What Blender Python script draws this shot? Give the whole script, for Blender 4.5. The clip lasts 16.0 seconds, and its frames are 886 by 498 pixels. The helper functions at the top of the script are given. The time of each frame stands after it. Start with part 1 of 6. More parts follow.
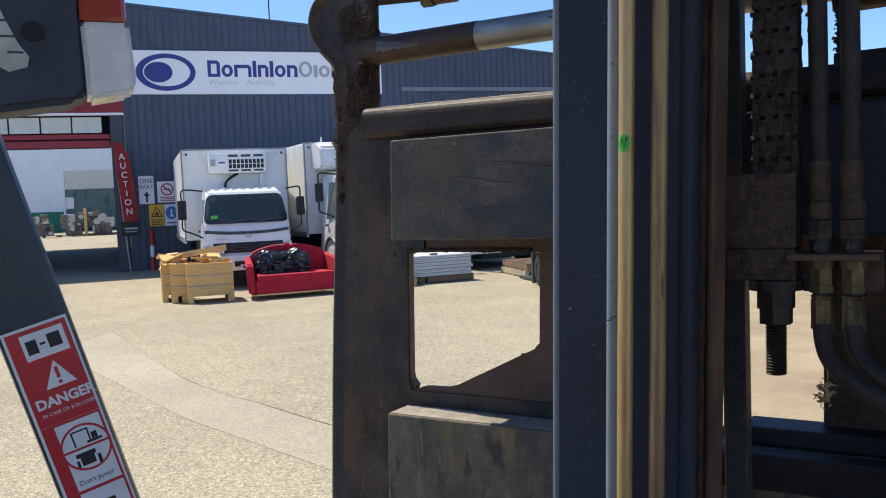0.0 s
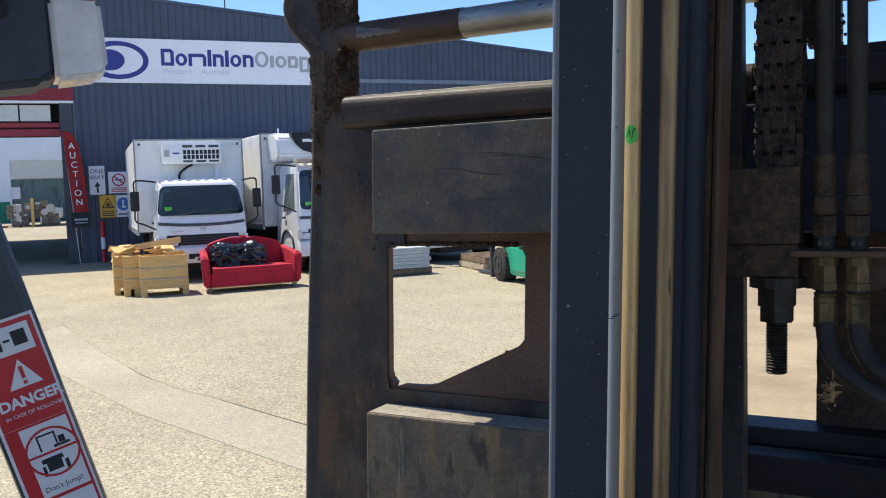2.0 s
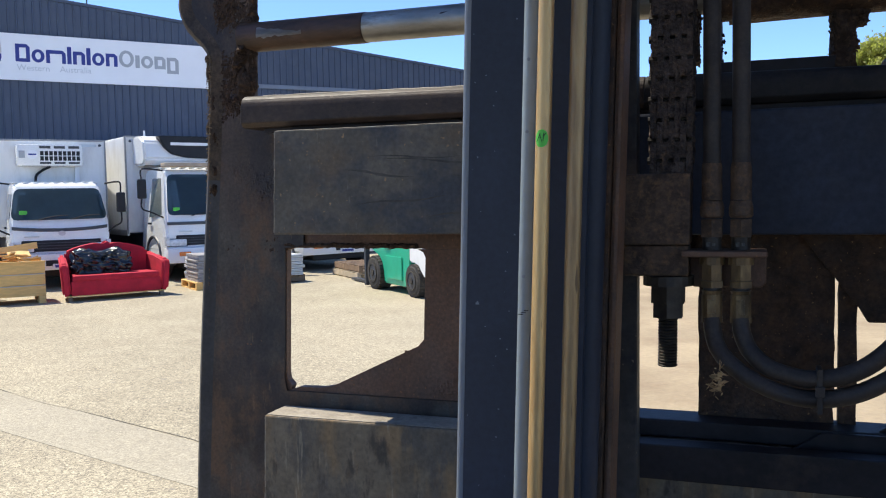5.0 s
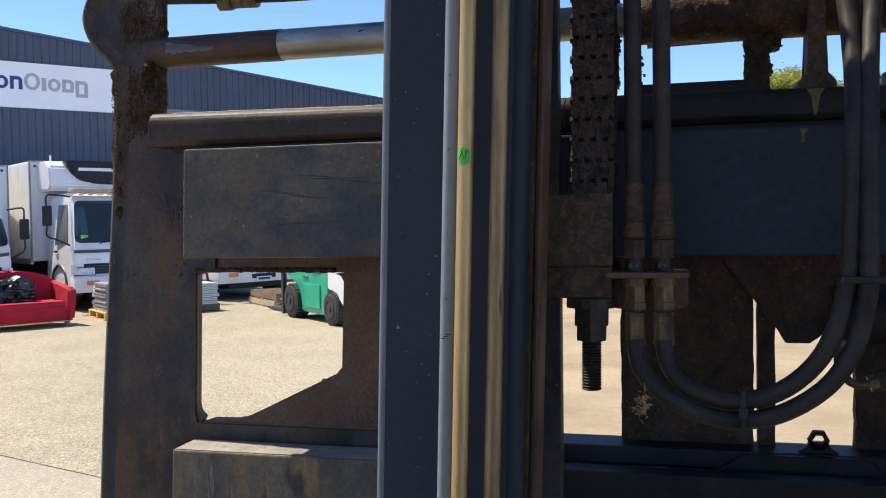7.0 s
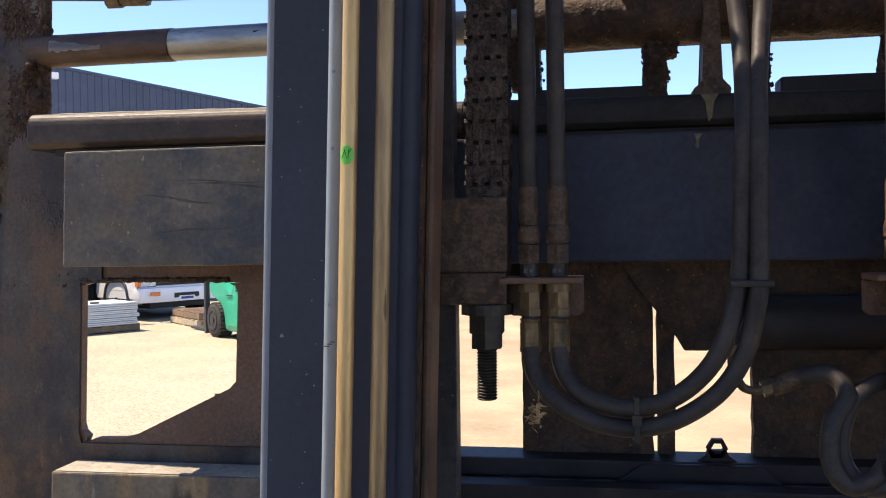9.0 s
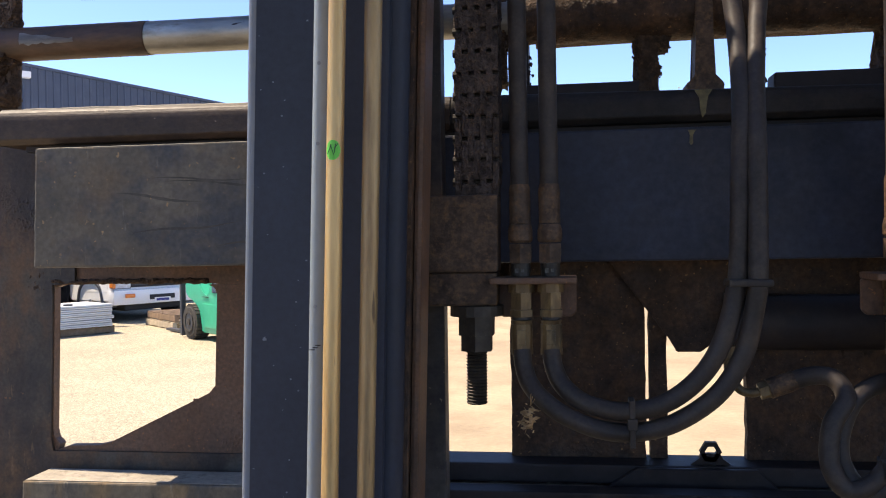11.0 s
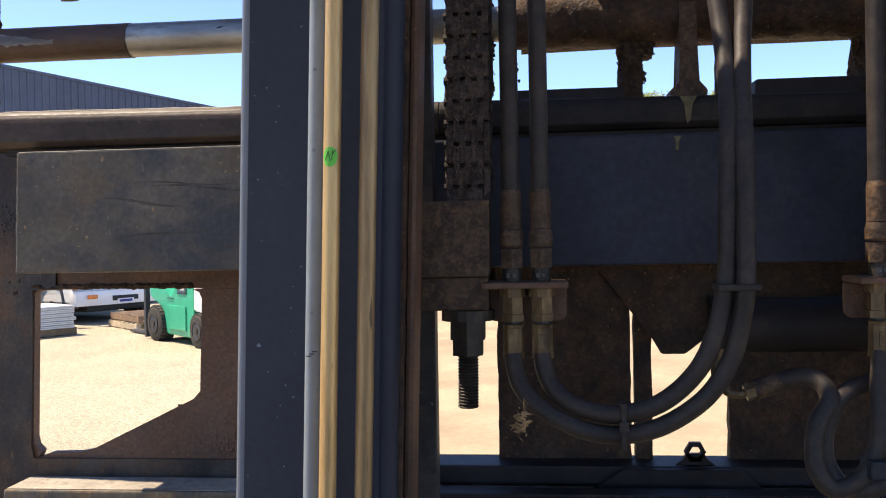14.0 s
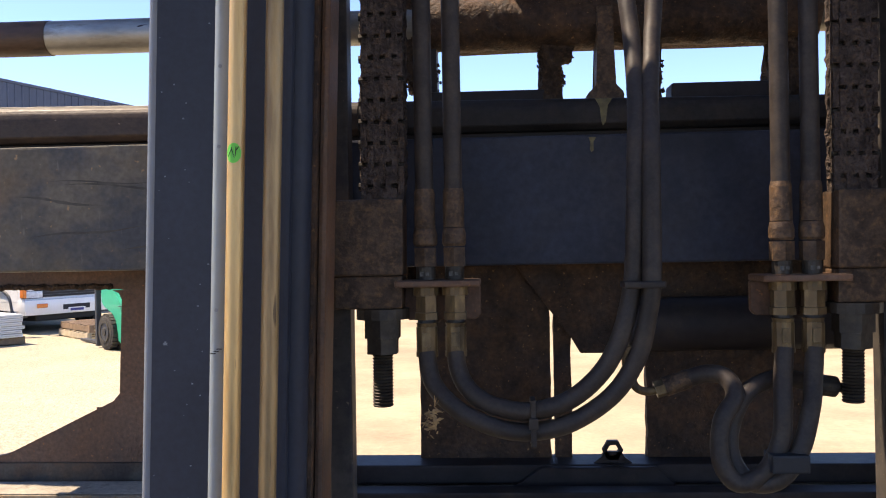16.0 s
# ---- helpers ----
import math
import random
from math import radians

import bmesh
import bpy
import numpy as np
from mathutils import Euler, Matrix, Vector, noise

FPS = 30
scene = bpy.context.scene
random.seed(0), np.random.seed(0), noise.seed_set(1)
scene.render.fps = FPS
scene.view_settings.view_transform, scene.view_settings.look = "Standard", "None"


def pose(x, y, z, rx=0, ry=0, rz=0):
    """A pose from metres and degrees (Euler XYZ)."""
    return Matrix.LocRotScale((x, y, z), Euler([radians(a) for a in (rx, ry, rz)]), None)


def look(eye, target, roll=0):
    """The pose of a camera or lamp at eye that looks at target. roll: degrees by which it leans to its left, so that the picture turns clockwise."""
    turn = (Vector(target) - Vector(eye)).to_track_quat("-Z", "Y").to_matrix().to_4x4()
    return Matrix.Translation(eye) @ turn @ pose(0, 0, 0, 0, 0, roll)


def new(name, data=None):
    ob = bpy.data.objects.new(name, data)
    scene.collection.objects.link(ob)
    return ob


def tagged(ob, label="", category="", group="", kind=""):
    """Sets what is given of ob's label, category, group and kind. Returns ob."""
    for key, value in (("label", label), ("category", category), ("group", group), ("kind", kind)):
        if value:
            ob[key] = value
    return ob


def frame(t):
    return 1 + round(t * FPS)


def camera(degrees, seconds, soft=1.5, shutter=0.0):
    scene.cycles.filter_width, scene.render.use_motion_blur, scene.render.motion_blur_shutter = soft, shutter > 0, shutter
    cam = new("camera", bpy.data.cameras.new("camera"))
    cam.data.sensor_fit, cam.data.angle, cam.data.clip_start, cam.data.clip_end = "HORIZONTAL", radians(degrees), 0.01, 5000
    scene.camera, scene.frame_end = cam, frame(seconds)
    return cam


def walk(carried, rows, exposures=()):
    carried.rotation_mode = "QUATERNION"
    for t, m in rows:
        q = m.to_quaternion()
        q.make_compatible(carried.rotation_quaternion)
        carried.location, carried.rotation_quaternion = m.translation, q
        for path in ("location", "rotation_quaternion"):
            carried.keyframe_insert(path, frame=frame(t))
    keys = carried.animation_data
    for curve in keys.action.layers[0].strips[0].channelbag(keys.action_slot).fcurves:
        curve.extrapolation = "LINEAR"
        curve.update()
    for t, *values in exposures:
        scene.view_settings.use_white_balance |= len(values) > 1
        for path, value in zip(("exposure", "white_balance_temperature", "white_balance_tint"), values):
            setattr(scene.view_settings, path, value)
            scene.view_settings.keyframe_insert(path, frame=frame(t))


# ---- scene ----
ROWS = [  # seconds, x, y, z, yaw, pitch, roll
    (0.0, 0.545, -1.290, 1.607, 31.0, -3.4, -2.4),
    (0.5, 0.515, -1.293, 1.606, 29.009, -3.485, -2.3),
    (1.0, 0.494, -1.276, 1.607, 27.715, -3.608, -2.1),
    (1.5, 0.480, -1.262, 1.604, 28.24, -3.75, -1.99),
    (2.0, 0.462, -1.267, 1.607, 28.059, -3.945, -1.914),
    (2.5, 0.449, -1.304, 1.613, 23.574, -4.131, -1.493),
    (3.0, 0.429, -1.31, 1.612, 19.853, -4.329, -1.135),
    (3.5, 0.4, -1.308, 1.585, 19.827, -4.432, -1.059),
    (4.0, 0.415, -1.323, 1.595, 19.827, -4.378, -1.087),
    (6.5, 0.411, -1.294, 1.592, 16.34, -2.019, -1.034),
    (7.0, 0.398, -1.276, 1.583, 14.134, -1.836, -0.982),
    (7.5, 0.4, -1.271, 1.58, 12.672, -1.487, -0.957),
    (8.0, 0.444, -1.246, 1.577, 11.502, -1.05, -0.893),
    (8.5, 0.452, -1.229, 1.561, 10.396, -0.722, -0.896),
    (11.0, 0.425, -1.172, 1.556, 8.076, -0.623, -1.014),
    (11.5, 0.424, -1.187, 1.569, 7.673, -0.689, -1.106),
    (12.0, 0.411, -1.194, 1.559, 6.879, -0.732, -1.226),
    (12.5, 0.398, -1.169, 1.556, 6.221, -0.699, -1.166),
    (13.0, 0.398, -1.179, 1.556, 6.034, -0.705, -1.15),
    (13.5, 0.393, -1.168, 1.546, 5.968, -0.694, -1.156),
    (14.0, 0.385, -1.184, 1.566, 5.771, -0.719, -1.131),
    (14.5, 0.348, -1.195, 1.558, 5.533, -0.776, -1.202),
    (15.0, 0.362, -1.219, 1.563, 5.024, -0.696, -1.158),
    (15.5, 0.402, -1.172, 1.555, 4.171, -0.5, -1.126),
    (16.0, 0.458, -1.184, 1.549, 3.182, -0.184, -1.061),
]
EXPOSURES = [(0.0, 0.60, 6900, 7), (2.0, 0.71, 6850, 6), (3.0, 0.79, 6900, 6), (3.5, 0.68, 6900, 7), (4.0, 0.83, 6850, 7), (6.5, 0.84, 6700, 9), (7.0, 0.82, 7050, 10), (8.5, 1.31, 7750, 14), (11.0, 1.27, 7800, 14), (15.5, 1.31, 7950, 15), (16.0, 1.45, 8050, 16)]


def eye_pose(x, y, z, yaw, pitch, roll):
    ahead = Vector((-math.sin(radians(yaw)) * math.cos(radians(pitch)), math.cos(radians(yaw)) * math.cos(radians(pitch)), math.sin(radians(pitch))))
    return look((x, y, z), Vector((x, y, z)) + ahead, roll)


cam = camera(54.06, 16.0, soft=1.1)
walk(cam, [(r[0], eye_pose(*r[1:])) for r in ROWS], exposures=EXPOSURES)

# ---- world and sun ----
SUN_AZ = Vector((-0.996, 0.085, 0)).normalized()   # towards the sun, on the ground
SUN_EL = radians(63)
world = bpy.data.worlds.new("world")
scene.world = world
world.use_nodes = True
wn = world.node_tree.nodes
sky = wn.new("ShaderNodeTexSky")
sky.sky_type = "NISHITA"
sky.sun_disc = False
sky.sun_elevation = SUN_EL
sky.sun_rotation = math.atan2(SUN_AZ.x, SUN_AZ.y)
sky.air_density, sky.dust_density, sky.ozone_density = 0.6, 0.0, 5.0
deep = wn.new("ShaderNodeMix")                     # the deep blue of clear dry air
deep.data_type, deep.blend_type = "RGBA", "MULTIPLY"
deep.inputs[0].default_value = 1.0
deep.inputs[7].default_value = (0.89, 0.98, 1.14, 1)
world.node_tree.links.new(sky.outputs[0], deep.inputs[6])
world.node_tree.links.new(deep.outputs[2], wn["Background"].inputs[0])
wn["Background"].inputs[1].default_value = 0.15
sun = new("sun", bpy.data.lights.new("sun", "SUN"))
sun.data.energy, sun.data.angle, sun.data.color = 4.0, radians(0.5), (1.0, 0.945, 0.85)
to_sun = Vector((SUN_AZ.x * math.cos(SUN_EL), SUN_AZ.y * math.cos(SUN_EL), math.sin(SUN_EL)))
sun.matrix_basis = look(to_sun * 60, (0, 0, 0))


# ---- materials ----
def mat(name, color, rough=0.6, metal=0.0, var=0.15, scale=6.0, fine=60.0, bump=0.15, second=None, amount=0.5, spots=None, spot_scale=30.0, spot_at=0.72, coat=0.0, stretch=(1, 1, 1), dist=0.004, spec=0.5, soft=0.08, streaks=()):
    """A surface with broad and fine variation, an optional second colour in patches and small spots.
    streaks: rows of colour, noise scale, threshold, softness, strength and stretch, laid over the rest."""
    m = bpy.data.materials.new(name)
    m.use_nodes = True
    nt = m.node_tree
    n, l = nt.nodes, nt.links
    b = n["Principled BSDF"]
    tc = n.new("ShaderNodeTexCoord")
    mp = n.new("ShaderNodeMapping")
    mp.inputs["Scale"].default_value = stretch
    l.new(tc.outputs["Object"], mp.inputs[0])

    def noise_tex(s, detail=6, rough_=0.6):
        t = n.new("ShaderNodeTexNoise")
        t.inputs["Scale"].default_value, t.inputs["Detail"].default_value, t.inputs["Roughness"].default_value = s, detail, rough_
        l.new(mp.outputs[0], t.inputs["Vector"])
        return t

    broad, grain = noise_tex(scale), noise_tex(fine, 4)
    def shade(col, k):
        return (*[min(1, max(0, c * k)) for c in col], 1)
    mix1 = n.new("ShaderNodeMixRGB")
    mix1.inputs[1].default_value, mix1.inputs[2].default_value = shade(color, 1 - var), shade(color, 1 + var)
    ramp = n.new("ShaderNodeValToRGB")
    ramp.color_ramp.elements[0].position, ramp.color_ramp.elements[1].position = 0.35, 0.65
    l.new(broad.outputs[0], ramp.inputs[0])
    l.new(ramp.outputs[0], mix1.inputs[0])
    out = mix1.outputs[0]
    if second:
        patch = noise_tex(scale * 2.3, 8, 0.7)
        r2 = n.new("ShaderNodeValToRGB")
        r2.color_ramp.elements[0].position, r2.color_ramp.elements[1].position = 1 - amount - soft, 1 - amount + soft
        l.new(patch.outputs[0], r2.inputs[0])
        mix2 = n.new("ShaderNodeMixRGB")
        mix2.inputs[2].default_value = (*second, 1)
        l.new(r2.outputs[0], mix2.inputs[0])
        l.new(out, mix2.inputs[1])
        out = mix2.outputs[0]
    if spots:
        sp = noise_tex(spot_scale, 2, 0.5)
        r3 = n.new("ShaderNodeValToRGB")
        r3.color_ramp.elements[0].position, r3.color_ramp.elements[1].position = spot_at, spot_at + 0.03
        l.new(sp.outputs[0], r3.inputs[0])
        mix3 = n.new("ShaderNodeMixRGB")
        mix3.inputs[2].default_value = (*spots, 1)
        l.new(r3.outputs[0], mix3.inputs[0])
        l.new(out, mix3.inputs[1])
        out = mix3.outputs[0]
    for col, s_scale, at, wide, strength, long_ in streaks:
        mp2 = n.new("ShaderNodeMapping")
        mp2.inputs["Scale"].default_value = long_
        mp2.inputs["Location"].default_value = (s_scale * 0.37, at * 3.1, s_scale * 0.11)
        l.new(tc.outputs["Object"], mp2.inputs[0])
        tx = n.new("ShaderNodeTexNoise")
        tx.inputs["Scale"].default_value, tx.inputs["Detail"].default_value, tx.inputs["Roughness"].default_value = s_scale, 5, 0.65
        l.new(mp2.outputs[0], tx.inputs["Vector"])
        r4 = n.new("ShaderNodeMapRange")
        r4.inputs["From Min"].default_value, r4.inputs["From Max"].default_value, r4.inputs["To Max"].default_value = at - wide, at + wide, strength
        l.new(tx.outputs[0], r4.inputs[0])
        mix4 = n.new("ShaderNodeMixRGB")
        mix4.inputs[2].default_value = (*col, 1)
        l.new(r4.outputs[0], mix4.inputs[0])
        l.new(out, mix4.inputs[1])
        out = mix4.outputs[0]
    mixg = n.new("ShaderNodeMixRGB")
    mixg.blend_type = "OVERLAY"
    mixg.inputs[0].default_value = min(1, var * 1.6)
    l.new(out, mixg.inputs[1])
    l.new(grain.outputs[0], mixg.inputs[2])
    l.new(mixg.outputs[0], b.inputs["Base Color"])
    b.inputs["Metallic"].default_value = metal
    b.inputs["Specular IOR Level"].default_value = spec
    mr = n.new("ShaderNodeMapRange")
    mr.inputs["To Min"].default_value, mr.inputs["To Max"].default_value = max(0.03, rough - 0.12), min(1, rough + 0.12)
    l.new(grain.outputs[0], mr.inputs[0])
    l.new(mr.outputs[0], b.inputs["Roughness"])
    b.inputs["Coat Weight"].default_value = coat
    if bump:
        add = n.new("ShaderNodeMath")
        add.operation = "ADD"
        l.new(broad.outputs[0], add.inputs[0])
        l.new(grain.outputs[0], add.inputs[1])
        bp = n.new("ShaderNodeBump")
        bp.inputs["Strength"].default_value, bp.inputs["Distance"].default_value = bump, dist
        l.new(add.outputs[0], bp.inputs["Height"])
        l.new(bp.outputs[0], b.inputs["Normal"])
    return m


def glass_mat(name, color, rough=0.03):
    m = mat(name, color, rough, var=0.05, bump=0)
    b = m.node_tree.nodes["Principled BSDF"]
    b.inputs["Specular IOR Level"].default_value = 0.6
    b.inputs["Coat Weight"].default_value = 0.6
    return m


MAST = mat("navy_mast_paint", (0.02737, 0.03316, 0.04843), 0.5, var=0.22, scale=3, fine=90, bump=0.05, second=(0.02695, 0.03274, 0.04622), amount=0.4, spec=0.22, soft=0.15)
EDGE = mat("worn_grey_edge_paint", (0.155, 0.175, 0.205), 0.42, var=0.1, scale=4, bump=0.04)
GREYPIPE = mat("grey_painted_steel", (0.21, 0.245, 0.265), 0.45, var=0.08, scale=5, spots=(0.08, 0.09, 0.1), spot_scale=40, spot_at=0.74, bump=0.04)
# the BEIGE pipe again, coloured darker where less light reaches it
BEIGE2 = mat("shaded_zinc_pipe", (0.3252, 0.2164, 0.1023), 0.42, metal=0.35, var=0.22, scale=9, fine=120, bump=0.05, stretch=(1, 1, 0.10), second=(0.1913, 0.1151, 0.05334), amount=0.45, spots=(0.09561, 0.05984, 0.03114), spot_scale=80, spot_at=0.71)
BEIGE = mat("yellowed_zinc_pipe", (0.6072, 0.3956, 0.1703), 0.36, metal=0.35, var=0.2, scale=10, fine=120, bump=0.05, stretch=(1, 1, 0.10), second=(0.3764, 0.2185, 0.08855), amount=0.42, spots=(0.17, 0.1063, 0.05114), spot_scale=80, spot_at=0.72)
RUST = mat("greasy_rusty_steel", (0.102, 0.06256, 0.04381), 0.6, var=0.4, scale=5, fine=140, bump=0.4, second=(0.1855, 0.08855, 0.04496), amount=0.40, spots=(0.2472, 0.1107, 0.04738), spot_scale=150, spot_at=0.70, dist=0.003, spec=0.25, soft=0.25)
GRIME = mat("grease_and_paper_grime", (0.05219, 0.03129, 0.01914), 0.85, var=0.45, scale=40, fine=140, bump=1.0, second=(0.113, 0.06258, 0.03366), amount=0.40, dist=0.008, spec=0.25)
PLATE = mat("worn_black_steel_plate", (0.1097, 0.09196, 0.06897), 0.5, var=0.3, scale=5, fine=110, bump=0.1, spec=0.25, spots=(0.3135, 0.1881, 0.09405), spot_scale=95, spot_at=0.70, streaks=[
    ((0.042, 0.047, 0.058), 5.0, 0.52, 0.07, 0.85, (1, 1, 1.3)), ((0.150, 0.095, 0.050), 7.0, 0.58, 0.08, 0.6, (1, 1, 1)), ((0.17, 0.15, 0.12), 90.0, 0.66, 0.03, 0.5, (1, 1, 0.12)), ((0.30, 0.22, 0.13), 160.0, 0.71, 0.02, 0.8, (1, 1, 0.8))])
LOWPLATE = mat("streaked_worn_steel_bar", (0.1656, 0.1294, 0.0875), 0.5, var=0.3, scale=6, fine=110, bump=0.1, spec=0.25, streaks=[
    ((0.066, 0.066, 0.064), 9.0, 0.52, 0.08, 0.75, (1, 1, 0.45)), ((0.250, 0.160, 0.080), 14.0, 0.56, 0.07, 0.75, (1, 1, 0.30)), ((0.33, 0.27, 0.19), 60.0, 0.64, 0.03, 0.55, (1, 1, 0.10)), ((0.030, 0.027, 0.026), 22.0, 0.62, 0.05, 0.7, (1, 1, 0.4))])
COLUMN = mat("streaked_greasy_column_steel", (0.0621, 0.0451, 0.0357), 0.6, var=0.35, scale=6, fine=150, bump=0.3, dist=0.003, spec=0.25, streaks=[
    ((0.100, 0.088, 0.070), 7.0, 0.53, 0.08, 0.8, (1, 1, 0.5)), ((0.125, 0.068, 0.036), 12.0, 0.56, 0.08, 0.8, (1, 1, 0.7)), ((0.028, 0.027, 0.030), 6.0, 0.55, 0.08, 0.8, (1, 1, 0.6)), ((0.17, 0.11, 0.065), 80.0, 0.66, 0.03, 0.5, (1, 1, 0.2))])
DARK = mat("black_carriage_paint", (0.02793, 0.02237, 0.02202), 0.55, var=0.3, scale=4, fine=60, bump=0.15, second=(0.04919, 0.03443, 0.02508), amount=0.38, spec=0.2)
CHROME = mat("worn_chrome_rod", (0.306, 0.2932, 0.2635), 0.5, metal=0.9, var=0.25, scale=14, fine=90, bump=0.08, stretch=(0.3, 1, 1), second=(0.17, 0.1275, 0.085), amount=0.34, spots=(0.0255, 0.017, 0.017), spot_scale=75, spot_at=0.70)
HOSE = mat("black_rubber_hose", (0.02996, 0.02383, 0.0211), 0.55, var=0.3, scale=14, fine=160, bump=0.12, second=(0.05991, 0.04391, 0.0334), amount=0.42, spec=0.25, soft=0.15)
FITTING = mat("dull_brass_steel_fitting", (0.104, 0.0676, 0.0325), 0.42, metal=0.3, var=0.45, scale=26, bump=0.2, second=(0.221, 0.1495, 0.0676), amount=0.38, stretch=(1, 1, 0.5), spec=0.35, soft=0.12)
BOLT = mat("oily_bolt_steel", (0.03726, 0.03105, 0.02484), 0.5, metal=0.2, var=0.35, scale=30, bump=0.2, second=(0.07762, 0.05589, 0.03415), amount=0.36, spec=0.3)
BLACK = mat("black_plastic", (0.0198, 0.0216, 0.0252), 0.5, var=0.15, scale=5, bump=0.05, spec=0.25)
PILLAR = mat("black_guard_paint", (0.0273, 0.0325, 0.0442), 0.35, var=0.15, scale=5, bump=0.04)
WHITEPAINT = mat("white_truck_paint", (0.80, 0.80, 0.78), 0.28, var=0.04, scale=2, bump=0.02, coat=0.4)
BOXWHITE = mat("white_fibreglass_panel", (0.81, 0.81, 0.79), 0.45, var=0.06, scale=1.2, fine=14, bump=0.03, second=(0.60, 0.575, 0.52), amount=0.36, stretch=(1, 1, 0.35), soft=0.2)
TRIMGREY = mat("dark_grey_trim", (0.05, 0.055, 0.065), 0.5, var=0.1, bump=0.05)
SILVER = mat("aluminium_trim", (0.55, 0.56, 0.57), 0.4, metal=0.7, var=0.08, bump=0.03)
GLASS = glass_mat("dark_windscreen_glass", (0.050, 0.078, 0.088))
LAMPGLASS = mat("clear_headlamp", (0.62, 0.64, 0.66), 0.12, var=0.2, scale=20, bump=0.1, coat=0.8)
ORANGE = mat("orange_indicator", (0.75, 0.20, 0.03), 0.25, var=0.1, coat=0.5, bump=0.03)
TYRE = mat("black_tyre_rubber", (0.022, 0.021, 0.020), 0.8, var=0.25, scale=15, bump=0.4, second=(0.06, 0.05, 0.04), amount=0.36)
REDPAINT = mat("red_paint", (0.52, 0.028, 0.03), 0.45, var=0.08, scale=4, bump=0.03)
REDCLOTH = mat("red_sofa_fabric", (0.4472, 0.0112, 0.03), 0.85, var=0.18, scale=5, fine=180, bump=0.25)
BAG = mat("black_plastic_bag", (0.005, 0.005, 0.006), 0.20, var=0.2, scale=14, fine=30, bump=0.2, dist=0.01, spec=0.7)
WOOD = mat("pale_crate_timber", (0.693, 0.4306, 0.154), 0.7, var=0.14, scale=5, fine=90, bump=0.2, stretch=(1, 1, 6), second=(0.5985, 0.3663, 0.132), amount=0.4)
OLDWOOD = mat("weathered_pallet_timber", (0.24, 0.16, 0.10), 0.8, var=0.22, scale=6, fine=80, bump=0.3, second=(0.14, 0.09, 0.06), amount=0.4)
PANELW = mat("white_coolroom_panel", (0.62, 0.64, 0.65), 0.4, var=0.08, scale=3, bump=0.04)
GREEN = mat("green_forklift_paint", (0.02, 0.40, 0.23), 0.35, var=0.1, scale=3, bump=0.04, coat=0.3)
CLAD = mat("dark_blue_steel_cladding", (0.058, 0.075, 0.115), 0.5, var=0.08, scale=0.8, fine=30, bump=0.04, second=(0.072, 0.09, 0.13), amount=0.42)
SIGNWHITE = mat("white_sign_board", (0.80, 0.81, 0.83), 0.4, var=0.03, scale=1, bump=0.02)
SIGNBLUE = mat("deep_blue_lettering", (0.022, 0.035, 0.22), 0.45, var=0.06, bump=0.0)
SIGNGREY = mat("grey_lettering", (0.36, 0.38, 0.40), 0.45, var=0.06, bump=0.0)
YELLOW = mat("yellow_sign_paint", (0.72, 0.42, 0.03), 0.45, var=0.08, bump=0.02)
BLUESIGN = mat("blue_sign_paint", (0.03, 0.16, 0.42), 0.45, var=0.08, bump=0.02)
INK = mat("black_print", (0.012, 0.012, 0.014), 0.5, var=0.1, bump=0.0)
STICKER = mat("green_paper_sticker", (0.10, 0.55, 0.07), 0.6, var=0.1, bump=0.05)
PAPER = mat("printed_paper_stack", (0.36, 0.345, 0.34), 0.75, var=0.35, scale=8, fine=60, bump=0.3, second=(0.20, 0.18, 0.18), amount=0.45, stretch=(0.4, 0.4, 6))
DECALRED = mat("red_decal_vinyl", (0.55, 0.025, 0.03), 0.35, var=0.06, bump=0.0, coat=0.2)
DECALWHITE = mat("white_decal_vinyl", (0.74, 0.74, 0.74), 0.35, var=0.05, bump=0.0, coat=0.2)
LENSCLEAR = mat("ribbed_clear_lens", (0.80, 0.77, 0.74), 0.25, var=0.1, scale=12, bump=0.06, coat=0.3)
LENSRED = mat("red_orange_lens", (0.46, 0.045, 0.025), 0.22, var=0.1, bump=0.05, coat=0.6)
TAGPAPER = mat("crumpled_paper_tag", (0.52, 0.50, 0.46), 0.7, var=0.15, scale=20, bump=0.4)
SHADECLOTH = mat("green_shade_cloth", (0.03, 0.20, 0.12), 0.85, var=0.15, scale=3, bump=0.1)
TRANSLU = mat("dusty_translucent_sheet", (0.62, 0.64, 0.58), 0.5, var=0.08, bump=0.05)
STRAW = mat("dry_straw", (0.39, 0.234, 0.104), 0.85, var=0.35, scale=60, bump=0.3)
LEAF = mat("eucalypt_foliage", (0.21, 0.215, 0.06), 0.6, var=0.4, scale=1.2, bump=0, second=(0.29, 0.27, 0.08), amount=0.42, spec=0.3)
leaf_n, leaf_l = LEAF.node_tree.nodes, LEAF.node_tree.links
leaf_tr, leaf_mix = leaf_n.new("ShaderNodeBsdfTranslucent"), leaf_n.new("ShaderNodeMixShader")
leaf_tr.inputs[0].default_value = (0.46, 0.50, 0.09, 1)
leaf_mix.inputs[0].default_value = 0.5
leaf_l.new(leaf_n["Principled BSDF"].outputs[0], leaf_mix.inputs[1])
leaf_l.new(leaf_tr.outputs[0], leaf_mix.inputs[2])
leaf_l.new(leaf_mix.outputs[0], leaf_n["Material Output"].inputs[0])
BARK = mat("grey_bark", (0.16, 0.13, 0.10), 0.9, var=0.25, scale=6, bump=0.5)


